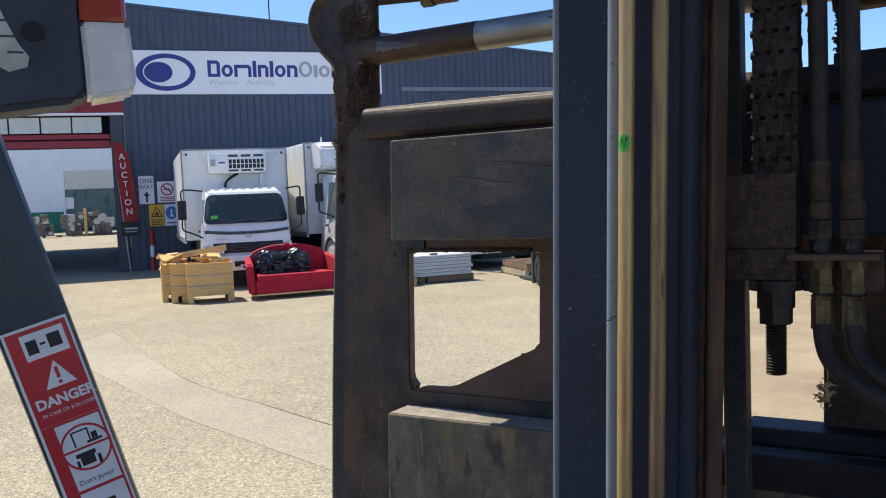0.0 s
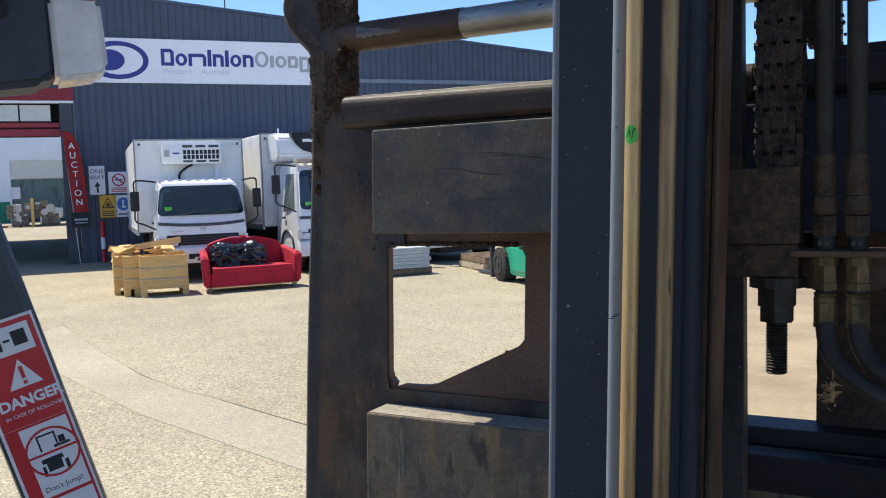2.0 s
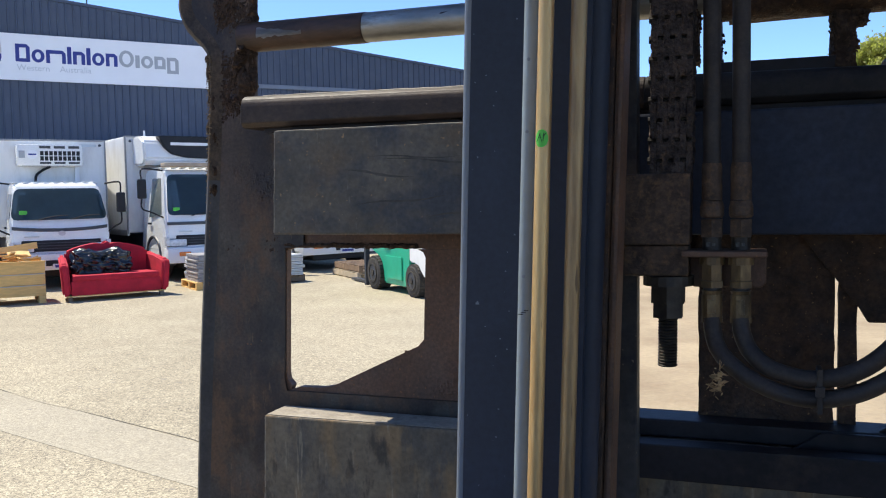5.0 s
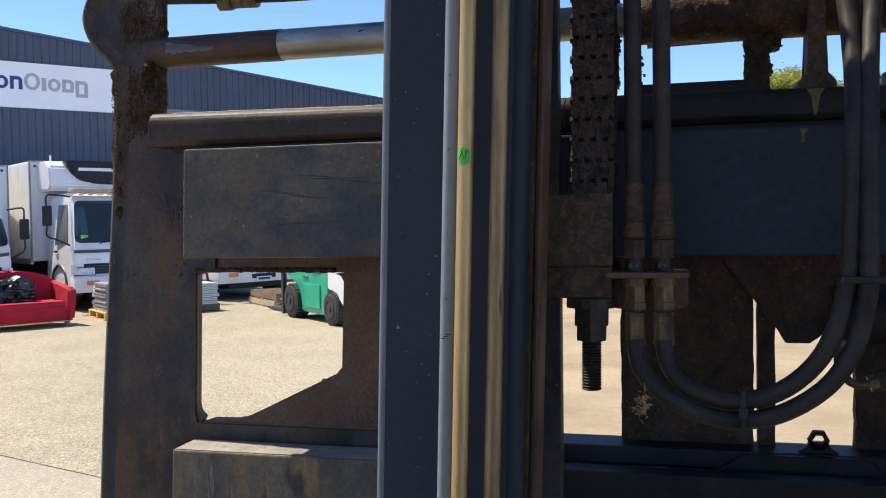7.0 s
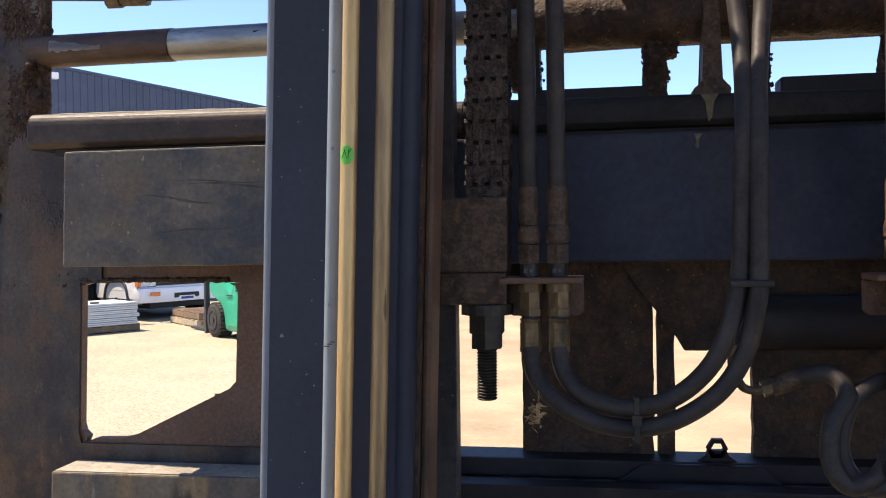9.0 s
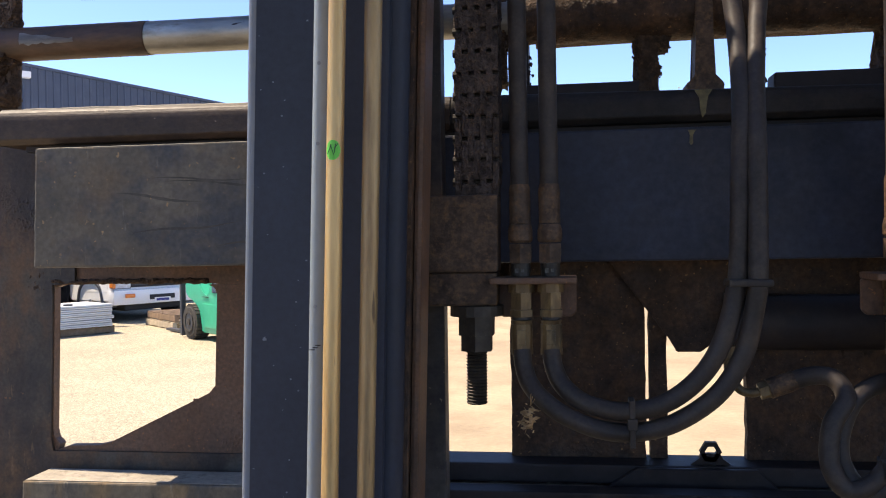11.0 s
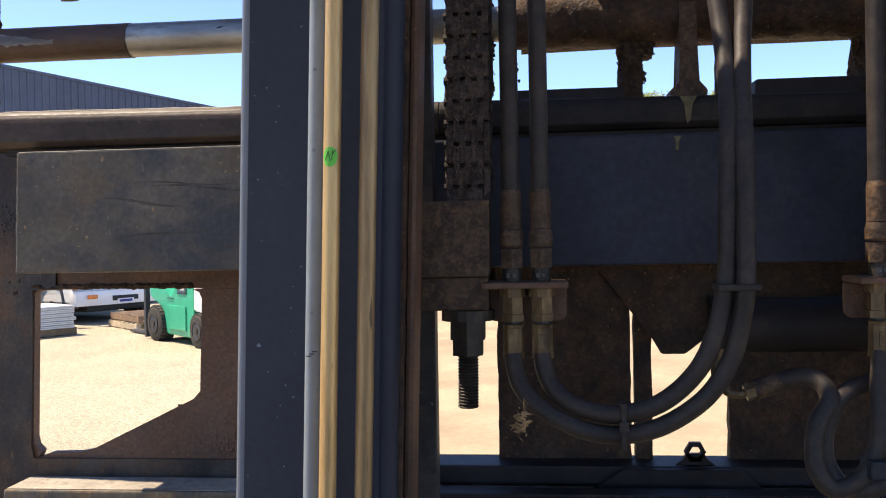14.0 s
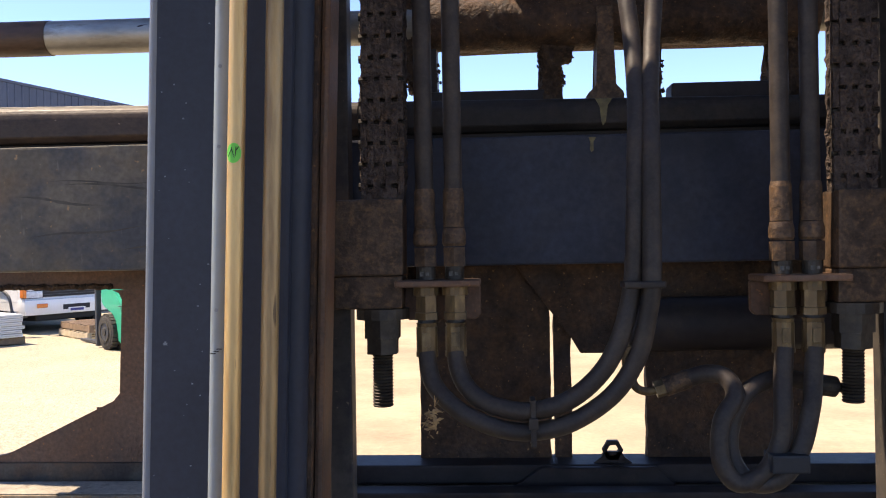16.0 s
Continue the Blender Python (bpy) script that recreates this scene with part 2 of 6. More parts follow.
def ground_mat(name, color, second, stones=0.8, bump=0.3):
    """Worn pale paving: exposed stones of two sizes, dusty stains, dark specks."""
    m = mat(name, color, 0.9, var=0.12, scale=0.35, fine=45, bump=bump, second=second, amount=0.45, dist=0.006)
    n, l = m.node_tree.nodes, m.node_tree.links
    b = n["Principled BSDF"]
    src = b.inputs["Base Color"].links[0].from_socket
    tc = n.new("ShaderNodeTexCoord")
    mx = None
    for size, low, high, weight in ((105, 0.18, 0.84, stones), (44, 0.36, 0.66, stones * 0.6)):
        v = n.new("ShaderNodeTexVoronoi")
        v.inputs["Scale"].default_value = size
        l.new(tc.outputs["Object"], v.inputs["Vector"])
        r = n.new("ShaderNodeValToRGB")
        r.color_ramp.elements[0].position, r.color_ramp.elements[0].color = 0.1, (low, low * 0.97, low * 0.93, 1)
        r.color_ramp.elements[1].position, r.color_ramp.elements[1].color = 0.9, (high, high * 0.98, high * 0.95, 1)
        l.new(v.outputs["Color"], r.inputs[0])
        mx = n.new("ShaderNodeMixRGB")
        mx.blend_type, mx.inputs[0].default_value = "OVERLAY", weight
        l.new(src, mx.inputs[1])
        l.new(r.outputs[0], mx.inputs[2])
        src = mx.outputs[0]
    # dark specks and oil spots
    t = n.new("ShaderNodeTexNoise")
    t.inputs["Scale"].default_value, t.inputs["Detail"].default_value = 9, 5
    l.new(tc.outputs["Object"], t.inputs["Vector"])
    r2 = n.new("ShaderNodeValToRGB")
    r2.color_ramp.elements[0].position, r2.color_ramp.elements[1].position = 0.66, 0.78
    l.new(t.outputs[0], r2.inputs[0])
    mx2 = n.new("ShaderNodeMixRGB")
    mx2.inputs[2].default_value = (0.20, 0.18, 0.155, 1)
    l.new(r2.outputs[0], mx2.inputs[0])
    l.new(mx.outputs[0], mx2.inputs[1])
    l.new(mx2.outputs[0], b.inputs["Base Color"])
    return m


ASPHALT = ground_mat("worn_stony_asphalt", (0.322, 0.284, 0.205), (0.358, 0.319, 0.232))
CONCRETE = ground_mat("worn_concrete_strip", (0.368, 0.328, 0.246), (0.338, 0.300, 0.222), 0.38, 0.18)
SAND = mat("dusty_sand_yard", (0.3569, 0.2781, 0.1742), 0.95, var=0.16, scale=0.5, fine=20, bump=0.35, second=(0.2573, 0.1867, 0.1148), amount=0.40, dist=0.02, soft=0.14)


# ---- mesh helpers ----
def part(name, bm, material, parent=None, label="", smooth=False, lean=0.0):
    """Links a bmesh as one mesh object under a thing or a part. lean: sideways slope of upright work about z 1.55."""
    me = bpy.data.meshes.new(name)
    bmesh.ops.recalc_face_normals(bm, faces=bm.faces)
    if lean:
        for v in bm.verts:
            v.co.x += lean * (v.co.z - 1.55)
    bm.to_mesh(me)
    bm.free()
    if smooth:
        for p in me.polygons:
            p.use_smooth = True
        me.set_sharp_from_angle(angle=radians(40))
    me.materials.append(material)
    ob = new(name, me)
    ob.parent = parent
    if label:
        ob["label"] = label
    return ob


def thing(name, m, label, category, group="", kind=""):
    ob = new(name)
    ob.matrix_basis = m
    ob.empty_display_size = 0.1
    return tagged(ob, label, category, group, kind)


def box(bm, x0, x1, y0, y1, z0, z1, bevel=0.0, seg=2):
    g = bmesh.ops.create_cube(bm, size=1.0)["verts"]
    bmesh.ops.transform(bm, matrix=Matrix.Translation(((x0 + x1) / 2, (y0 + y1) / 2, (z0 + z1) / 2)) @ Matrix.Diagonal((abs(x1 - x0), abs(y1 - y0), abs(z1 - z0), 1)), verts=g)
    if bevel:
        es = {e for v in g for e in v.link_edges}
        bmesh.ops.bevel(bm, geom=list(es), offset=bevel, segments=seg, affect="EDGES", profile=0.6)
    return bm


def boxes(*specs, bevel=0.0):
    bm = bmesh.new()
    for s in specs:
        box(bm, *s, bevel=bevel)
    return bm


def cyl(bm, p, q, r, r2=None, seg=20):
    p, q = Vector(p), Vector(q)
    d = q - p
    g = bmesh.ops.create_cone(bm, cap_ends=True, segments=seg, radius1=r, radius2=r if r2 is None else r2, depth=d.length)["verts"]
    m = Matrix.Translation((p + q) / 2) @ d.to_track_quat("Z", "Y").to_matrix().to_4x4()
    bmesh.ops.transform(bm, matrix=m, verts=g)
    return bm


def cyls(*specs, seg=20):
    bm = bmesh.new()
    for s in specs:
        cyl(bm, *s, seg=seg)
    return bm


def prism(bm, poly, a0, a1, axis="y", bevel=0.0, seg=2):
    """A polygon in the plane across an axis, drawn out from a0 to a1 along it. For y: (x, z); x: (y, z); z: (x, y)."""
    def at(p, a):
        return {"y": (p[0], a, p[1]), "x": (a, p[0], p[1]), "z": (p[0], p[1], a)}[axis]
    v0 = [bm.verts.new(at(p, a0)) for p in poly]
    v1 = [bm.verts.new(at(p, a1)) for p in poly]
    n = len(poly)
    bm.faces.new(v0)
    bm.faces.new(v1[::-1])
    for i in range(n):
        bm.faces.new((v0[i], v1[i], v1[(i + 1) % n], v0[(i + 1) % n]))
    if bevel:
        es = {e for v in v0 + v1 for e in v.link_edges}
        bmesh.ops.bevel(bm, geom=list(es), offset=bevel, segments=seg, affect="EDGES")
    return bm


def spline(pts, steps=8):
    pts = [Vector(p) for p in pts]
    pts = [pts[0] * 2 - pts[1]] + pts + [pts[-1] * 2 - pts[-2]]
    out = []
    for i in range(1, len(pts) - 2):
        a, b, c, d = pts[i - 1:i + 3]
        for k in range(steps):
            t = k / steps
            out.append(0.5 * ((2 * b) + (c - a) * t + (2 * a - 5 * b + 4 * c - d) * t * t + (3 * b - a - 3 * c + d) * t ** 3))
    return out + [pts[-2]]


def tube(pts, r, seg=12, steps=8):
    bm = bmesh.new()
    line = spline(pts, steps)
    rings, side = [], None
    for i, p in enumerate(line):
        d = (line[min(i + 1, len(line) - 1)] - line[max(i - 1, 0)]).normalized()
        side = (side - d * side.dot(d)).normalized() if side else d.orthogonal().normalized()
        up = d.cross(side)
        rings.append([bm.verts.new(p + (side * math.cos(2 * math.pi * k / seg) + up * math.sin(2 * math.pi * k / seg)) * r) for k in range(seg)])
    for a, b in zip(rings, rings[1:]):
        for k in range(seg):
            bm.faces.new((a[k], a[(k + 1) % seg], b[(k + 1) % seg], b[k]))
    bm.faces.new(rings[0][::-1])
    bm.faces.new(rings[-1])
    return bm


def roughen(bm, amp, freq, cuts=0, seed=0.0):
    """Uneven surface by smooth noise."""
    if cuts:
        bmesh.ops.subdivide_edges(bm, edges=bm.edges[:], cuts=cuts, use_grid_fill=True)
    for v in bm.verts:
        v.co += noise.noise_vector(v.co * freq + Vector((seed, seed, seed))) * amp
    return bm


def lettering(name, text, size, material, parent, m, label="", depth=0.002, align="LEFT", bold=0.0):
    """A line of words as thin raised mesh letters: text runs along +x of m, its face towards +z of m."""
    cu = bpy.data.curves.new(name, "FONT")
    cu.body, cu.size, cu.extrude, cu.align_x, cu.resolution_u, cu.offset = text, size, depth, align, 3, bold
    ob = bpy.data.objects.new(name, cu)
    me = bpy.data.meshes.new_from_object(ob)
    bpy.data.objects.remove(ob)
    bpy.data.curves.remove(cu)
    me.materials.clear()
    me.materials.append(material)
    me.name = name
    ob = new(name, me)
    ob.parent = parent
    ob.matrix_basis = m
    if label:
        ob["label"] = label
    return ob


FRONT = Matrix.Rotation(radians(90), 4, "X")      # a sheet whose face looks towards -y, words along +x


# ---- ground ----
bm = bmesh.new()
bmesh.ops.create_grid(bm, x_segments=60, y_segments=60, size=1500)
ground = part("ground", bm, ASPHALT)
tagged(ground, "pale worn stony asphalt yard with dusty stains", "ground", kind="structure")


def ground_sheet(name, poly, material, z, label, category, bumpy=0.0):
    b = bmesh.new()
    prism(b, poly, -0.05, z, "z")
    ob = part(name, b, material)
    return tagged(ob, label, category, kind="structure")


ground_sheet("concrete_strip", [(-9.2, 6.3), (-5.68, 4.32), (-3.09, 3.45), (0.6, 1.9), (0.3, 1.3), (-2.45, 2.65), (-4.6, 3.3), (-8.6, 5.0)], CONCRETE, 0.004, "smooth pale concrete drain strip across the asphalt", "pavement")
ground_sheet("sandy_yard", [(-0.7, 3.6), (0.3, 2.6), (1.4, 2.2), (3.2, 1.9), (9, 1.5), (40, 2), (60, 90), (4, 120), (-2.0, 40), (-2.6, 15)], SAND, 0.005, "dusty sandy yard with tyre tracks", "ground")
ground_sheet("yard_apron", [(3.0, 18.4), (16, 13.6), (17, 14.4), (3.0, 19.2)], CONCRETE, 0.009, "pale concrete edge across the sandy yard", "pavement")

# cracks in the asphalt: thin grooves laid as dark filler
def crack(pts, w):
    b = bmesh.new()
    line = spline(pts, 6)
    rows = []
    for i, p in enumerate(line):
        d = (line[min(i + 1, len(line) - 1)] - line[max(i - 1, 0)]).normalized()
        s = Vector((-d.y, d.x, 0)) * w * (0.4 + random.random())
        j = Vector((random.uniform(-1, 1), random.uniform(-1, 1), 0)) * 0.012
        rows.append((b.verts.new(p + s + j), b.verts.new(p - s + j), b.verts.new(p - s + j - Vector((0, 0, 0.012))), b.verts.new(p + s + j - Vector((0, 0, 0.012)))))
    for a, c in zip(rows, rows[1:]):
        for k in range(4):
            b.faces.new((a[k], a[(k + 1) % 4], c[(k + 1) % 4], c[k]))
    ob = part("ground_crack", b, CRACKMAT)
    tagged(ob, "narrow dirt-filled crack along the asphalt joint", "crack", kind="structure")


CRACKMAT = mat("dirt_filled_crack", (0.295, 0.255, 0.185), 0.95, var=0.2, bump=0.2)
crack([(-9.3, 6.35, 0.007), (-5.7, 4.35, 0.007), (-3.1, 3.47, 0.007), (0.6, 1.92, 0.007)], 0.0014)

# ---- warehouse ----
DARKRED = mat("dark_red_roller_paint", (0.30, 0.020, 0.035), 0.5, var=0.1, scale=3, bump=0.03)
WALL = Matrix.Translation((-18.33, 14.16, 0)) @ Matrix.Rotation(math.atan2(0.7587, 0.6514), 4, "Z")


def roof_z(u):
    return 6.96 - 0.0925 * u if u > -4 else 7.33 + 0.0925 * (u + 4)


warehouse = thing("warehouse", WALL, "dark blue ribbed steel warehouse with a low gable roof and an open drive-through bay", "warehouse", kind="structure")


def cladding(u0, u1, zlow, zhigh=None, step=0.19):
    """Ribbed sheet: flat pans with trapezoid ribs, up to the roof line."""
    b = bmesh.new()
    u, prev = u0, None
    while u < u1:
        for du, d in ((0, 0), (step * 0.72, 0), (step * 0.79, -0.028), (step * 0.93, -0.028)):
            if u + du > u1:
                break
            top = zhigh or roof_z(u + du)
            cur = (b.verts.new((u + du, d, zlow)), b.verts.new((u + du, d, top)), b.verts.new((u + du, 0.06, top)), b.verts.new((u + du, 0.06, zlow)))
            if prev:
                for k in range(3):
                    b.faces.new((prev[k], prev[k + 1], cur[k + 1], cur[k]))
            prev = cur
        u += step
    return b


part("cladding", cladding(0, 34, 0.0), CLAD, warehouse, "dark blue ribbed steel cladding")
part("cladding", cladding(-9.5, 0, 4.85), CLAD, warehouse)
part("cladding", boxes((-16, -9.5, 0, 0.12, 0, 7)), CLAD, warehouse)
b = bmesh.new()
prism(b, [(-16, roof_z(-16) + 0.005), (-4, roof_z(-4) + 0.005), (34.2, roof_z(34.2) + 0.005), (34.2, roof_z(34.2) + 0.08), (-4, roof_z(-4) + 0.08), (-16, roof_z(-16) + 0.08)], -0.04, 19.5, "y")
part("roof", b, CLAD, warehouse, "low-pitched steel roof with a dark barge flashing")
part("side_wall", boxes((-0.25, -0.02, 0.07, 19.0, 0, 6.8)), CLAD, warehouse)
part("side_wall", boxes((-9.6, -9.4, 0.13, 19.0, 0, 6.8)), CLAD, warehouse)
part("side_wall", boxes((33.8, 34.0, 0.07, 19.0, 0, 4.0)), CLAD, warehouse)
part("rear_lintel", boxes((-9.39, -0.26, 18.8, 19.0, 4.85, 6.8)), CLAD, warehouse)
part("door_post", boxes((-0.35, -0.05, -0.1, 0.05, 0, 4.85), bevel=0.01), TRIMGREY, warehouse)
# bay head: red fascia, white flashing, sky-light strip, red beams
part("fascia", boxes((-9.5, 0.0, -0.12, 0.05, 4.62, 5.10), bevel=0.01), REDPAINT, warehouse, "red painted fascia over the bay")
part("fascia_gap", boxes((-9.5, 0.0, -0.04, 0.04, 4.49, 4.615)), CLAD, warehouse)
part("roller_box", boxes((-9.5, 0.0, -0.11, 0.05, 4.165, 4.485), bevel=0.008), DARKRED, warehouse, "dark red ribbed roller box")
for k in range(4):
    part("roller_rib", boxes((-9.5, -0.02, -0.14, -0.111, 4.19 + k * 0.075, 4.225 + k * 0.075)), DARKRED, warehouse)
lettering("fascia_word", "Deliveries", 0.34, mat("dark_red_print", (0.16, 0.02, 0.025), 0.5), warehouse, Matrix.Translation((-2.15, -0.123, 4.73)) @ FRONT, "dark red word")
part("flashing", boxes((-9.5, 0.0, -0.16, 0.0, 4.10, 4.16), bevel=0.006), SIGNWHITE, warehouse)
for k in range(12):
    part("skylight_panel", boxes((-9.4 + k * 0.74, -8.70 + k * 0.74, 0.0, 0.03, 3.66, 4.06)), TRANSLU, warehouse)
part("beam", boxes((-9.4, -0.36, -0.04, 0.1, 3.50, 3.62), bevel=0.01), DARKRED, warehouse, "red steel beam")
part("beam", boxes((-9.4, -0.36, 0.0, 0.2, 3.28, 3.46), bevel=0.01), DARKRED, warehouse)
part("roller_door", cyls(((-9.3, 0.45, 3.5), (-0.4, 0.45, 3.5), 0.22)), TRIMGREY, warehouse)
BANDGREY = mat("faded_blue_grey_paint", (0.17, 0.20, 0.25), 0.5, var=0.1, scale=2, bump=0.03)
part("band", boxes((7.6, 30, -0.06, -0.03, 4.72, 4.84), bevel=0.01), BANDGREY, warehouse, "faded blue-grey band along the wall")
part("flood_lamp", boxes((7.17, 7.49, -0.34, -0.16, 5.92, 6.09), bevel=0.02), SIGNWHITE, warehouse, "small white floodlight on the wall")
part("lamp_arm", boxes((7.29, 7.37, -0.18, 0.0, 5.98, 6.04)), TRIMGREY, warehouse)
pole = part("roof_pole", cyls(((7.1, 0.5, 6.2), (7.1, 0.5, 8.6), 0.035), seg=10), SILVER, warehouse, "thin grey pole above the roof")
part("painted_foot", cyls(((7.1, 0.5, 6.21), (7.1, 0.5, 7.02), 0.037), seg=10), ORANGE, pole, "orange-red lower part")
part("aerial", cyls(((3.96, 0.3, 6.5), (3.96, 0.3, 9.0), 0.018), seg=8), TRIMGREY, warehouse, "thin dark aerial above the roof")

# company sign: the name is drawn as plain shapes
sign = thing("company_sign", WALL @ Matrix.Translation((0, -0.045, 4.64)), "long white sign board with blue and grey shapes", "sign")
part("board", boxes((0.22, 7.0, -0.03, 0.0, 0, 1.15), bevel=0.004), SIGNWHITE, sign)


def ring(bm, cx, cz, rx, rz, ix, iz, dx, y0, y1, n=48):
    o = [(cx + rx * math.cos(2 * math.pi * k / n), cz + rz * math.sin(2 * math.pi * k / n)) for k in range(n)]
    i = [(cx + dx + ix * math.cos(2 * math.pi * k / n), cz + iz * math.sin(2 * math.pi * k / n)) for k in range(n)]
    vo0, vi0, vo1, vi1 = [[bm.verts.new((p[0], y, p[1])) for p in ps] for ps, y in ((o, y0), (i, y0), (o, y1), (i, y1))]
    for k in range(n):
        j = (k + 1) % n
        bm.faces.new((vo0[k], vo0[j], vi0[j], vi0[k]))
        bm.faces.new((vo1[j], vo1[k], vi1[k], vi1[j]))
        bm.faces.new((vo0[j], vo0[k], vo1[k], vo1[j]))
        bm.faces.new((vi0[k], vi0[j], vi1[j], vi1[k]))
    return bm


def disc(bm, cx, cz, rx, rz, y0, y1, n=40):
    return prism(bm, [(cx + rx * math.cos(2 * math.pi * k / n), cz + rz * math.sin(2 * math.pi * k / n)) for k in range(n)], y0, y1, "y")


part("emblem", ring(bmesh.new(), 1.12, 0.58, 0.76, 0.49, 0.60, 0.37, 0.02, -0.036, -0.031), SIGNBLUE, sign, "blue oval ring")
part("emblem", disc(bmesh.new(), 0.93, 0.58, 0.36, 0.27, -0.037, -0.031), SIGNBLUE, sign, "blue oval dot")
u = 2.19
for k, (w, h, low) in enumerate([(0.33, 0.44, 0), (0.30, 0.33, 0), (0.46, 0.33, 0), (0.10, 0.44, 0), (0.29, 0.33, 0), (0.10, 0.44, 0), (0.30, 0.33, 0), (0.29, 0.33, 0),
                                 (0.38, 0.44, 0), (0.11, 0.33, 0), (0.31, 0.33, 0), (0.29, 0.33, 0), (0.31, 0.43, 0.11)]):
    # each letter stands as a plain frame of its size
    z0 = 0.46 - low
    bm = bmesh.new()
    if k in (1, 6, 8, 10):
        ring(bm, u + w / 2, z0 + h / 2, w / 2, h / 2, w / 2 - 0.085, h / 2 - 0.075, 0, -0.036, -0.031, 24)
    elif w > 0.25:
        st = 0.09
        prism(bm, [(u, z0), (u + st, z0), (u + st, z0 + h - 0.09), (u + w - st, z0 + h - 0.09), (u + w - st, z0), (u + w, z0), (u + w, z0 + h - 0.07), (u + w - 0.07, z0 + h), (u, z0 + h)], -0.036, -0.031)
        if k in (0, 11, 12):
            box(bm, u + st, u + w - st, -0.0355, -0.031, z0, z0 + 0.085)
    else:
        box(bm, u, u + w, -0.036, -0.031, z0, z0 + h)
    part("sign_shape", bm, SIGNBLUE if k < 8 else SIGNGREY, sign)
    u += w + 0.035
SIGNPALE = mat("faded_grey_lettering", (0.55, 0.57, 0.60), 0.45, var=0.06, bump=0.0)
lettering("sign_word", "Western", 0.21, SIGNPALE, sign, Matrix.Translation((2.21, -0.033, 0.25)) @ FRONT, "thin grey word")
lettering("sign_word", "Australia", 0.21, SIGNPALE, sign, Matrix.Translation((3.20, -0.033, 0.25)) @ FRONT, "thin grey word")

# things along the wall
def sign_plate(name, u0, u1, z0, z1, material, label, y=-0.08):
    t = thing(name, WALL @ Matrix.Translation((0, y, 0)), label, "sign")
    part("board", boxes((u0, u1, -0.012, 0.0, z0, z1), bevel=0.004), material, t)
    part("bracket", boxes(((u0 + u1) / 2 - 0.03, (u0 + u1) / 2 + 0.03, 0.001, 0.05, (z0 + z1) / 2 - 0.1, (z0 + z1) / 2 + 0.1)), SILVER, t)
    return t


def on_wall(u, z, y=-0.014):
    return Matrix.Translation((u, y, z)) @ FRONT


t = sign_plate("one_way_sign", 0.26, 0.64, 1.76, 2.50, SIGNWHITE, "white one way sign with a black arrow")
lettering("sign_words", "ONE", 0.165, INK, t, on_wall(0.45, 2.31), align="CENTER")
lettering("sign_words", "WAY", 0.165, INK, t, on_wall(0.45, 2.15), align="CENTER")
b = bmesh.new()
prism(b, [(0.425, 1.81), (0.475, 1.81), (0.475, 1.97), (0.53, 1.97), (0.45, 2.09), (0.37, 1.97), (0.425, 1.97)], -0.016, -0.013)
part("arrow", b, INK, t)
t = sign_plate("no_smoking_sign", 0.72, 1.22, 1.78, 2.34, SIGNWHITE, "white no smoking sign with a red ring")
part("red_ring", ring(bmesh.new(), 0.97, 2.13, 0.165, 0.165, 0.13, 0.13, 0, -0.017, -0.013, 28), REDPAINT, t)
b = boxes((-0.16, 0.16, -0.0165, -0.013, -0.018, 0.018))
bmesh.ops.transform(b, matrix=Matrix.Translation((0.97, 0, 2.13)) @ Matrix.Rotation(radians(40), 4, "Y"), verts=b.verts)
part("red_bar", b, REDPAINT, t)
part("cigarette", boxes((0.87, 1.07, -0.016, -0.013, 2.115, 2.145)), INK, t)
for k in range(3):
    part("text_bar", boxes((0.78, 1.16, -0.015, -0.013, 1.82 + k * 0.045, 1.842 + k * 0.045)), REDPAINT, t)
t = sign_plate("warning_sign", 0.48, 0.865, 1.16, 1.735, YELLOW, "yellow warning sign with a black triangle")
b = bmesh.new()
prism(b, [(0.52, 1.40), (0.83, 1.40), (0.675, 1.69)], -0.015, -0.013)
part("triangle", b, INK, t)
b = bmesh.new()
prism(b, [(0.565, 1.43), (0.785, 1.43), (0.675, 1.635)], -0.017, -0.013)
part("triangle_face", b, YELLOW, t)
b = bmesh.new()
prism(b, [(0.61, 1.445), (0.74, 1.445), (0.71, 1.50), (0.675, 1.575), (0.64, 1.49)], -0.019, -0.013)
part("symbol", b, INK, t)
for k in range(3):
    part("text_bar", boxes((0.53, 0.82, -0.015, -0.013, 1.20 + k * 0.055, 1.225 + k * 0.055)), INK, t)
t = sign_plate("mandatory_sign", 0.875, 1.22, 1.16, 1.735, SIGNWHITE, "white sign with a blue disc on the wall")
part("disc", disc(bmesh.new(), 1.05, 1.50, 0.155, 0.17, -0.016, -0.013, 28), BLUESIGN, t)
part("symbol", boxes((1.03, 1.07, -0.018, -0.013, 1.40, 1.60), (1.01, 1.11, -0.018, -0.013, 1.40, 1.44)), SIGNWHITE, t)
part("text_bar", boxes((0.92, 1.17, -0.015, -0.013, 1.22, 1.25)), INK, t)

bollard = thing("marker_post", WALL @ Matrix.Translation((0.51, -0.25, 0)), "slim red and white marker post beside the wall", "post")
for k, (z0, z1) in enumerate(((0, 0.36), (0.36, 0.66), (0.66, 1.08))):
    part("post_band", cyls(((0, 0, z0), (0, 0, z1), 0.055), seg=14), SIGNWHITE if k == 1 else REDPAINT, bollard)

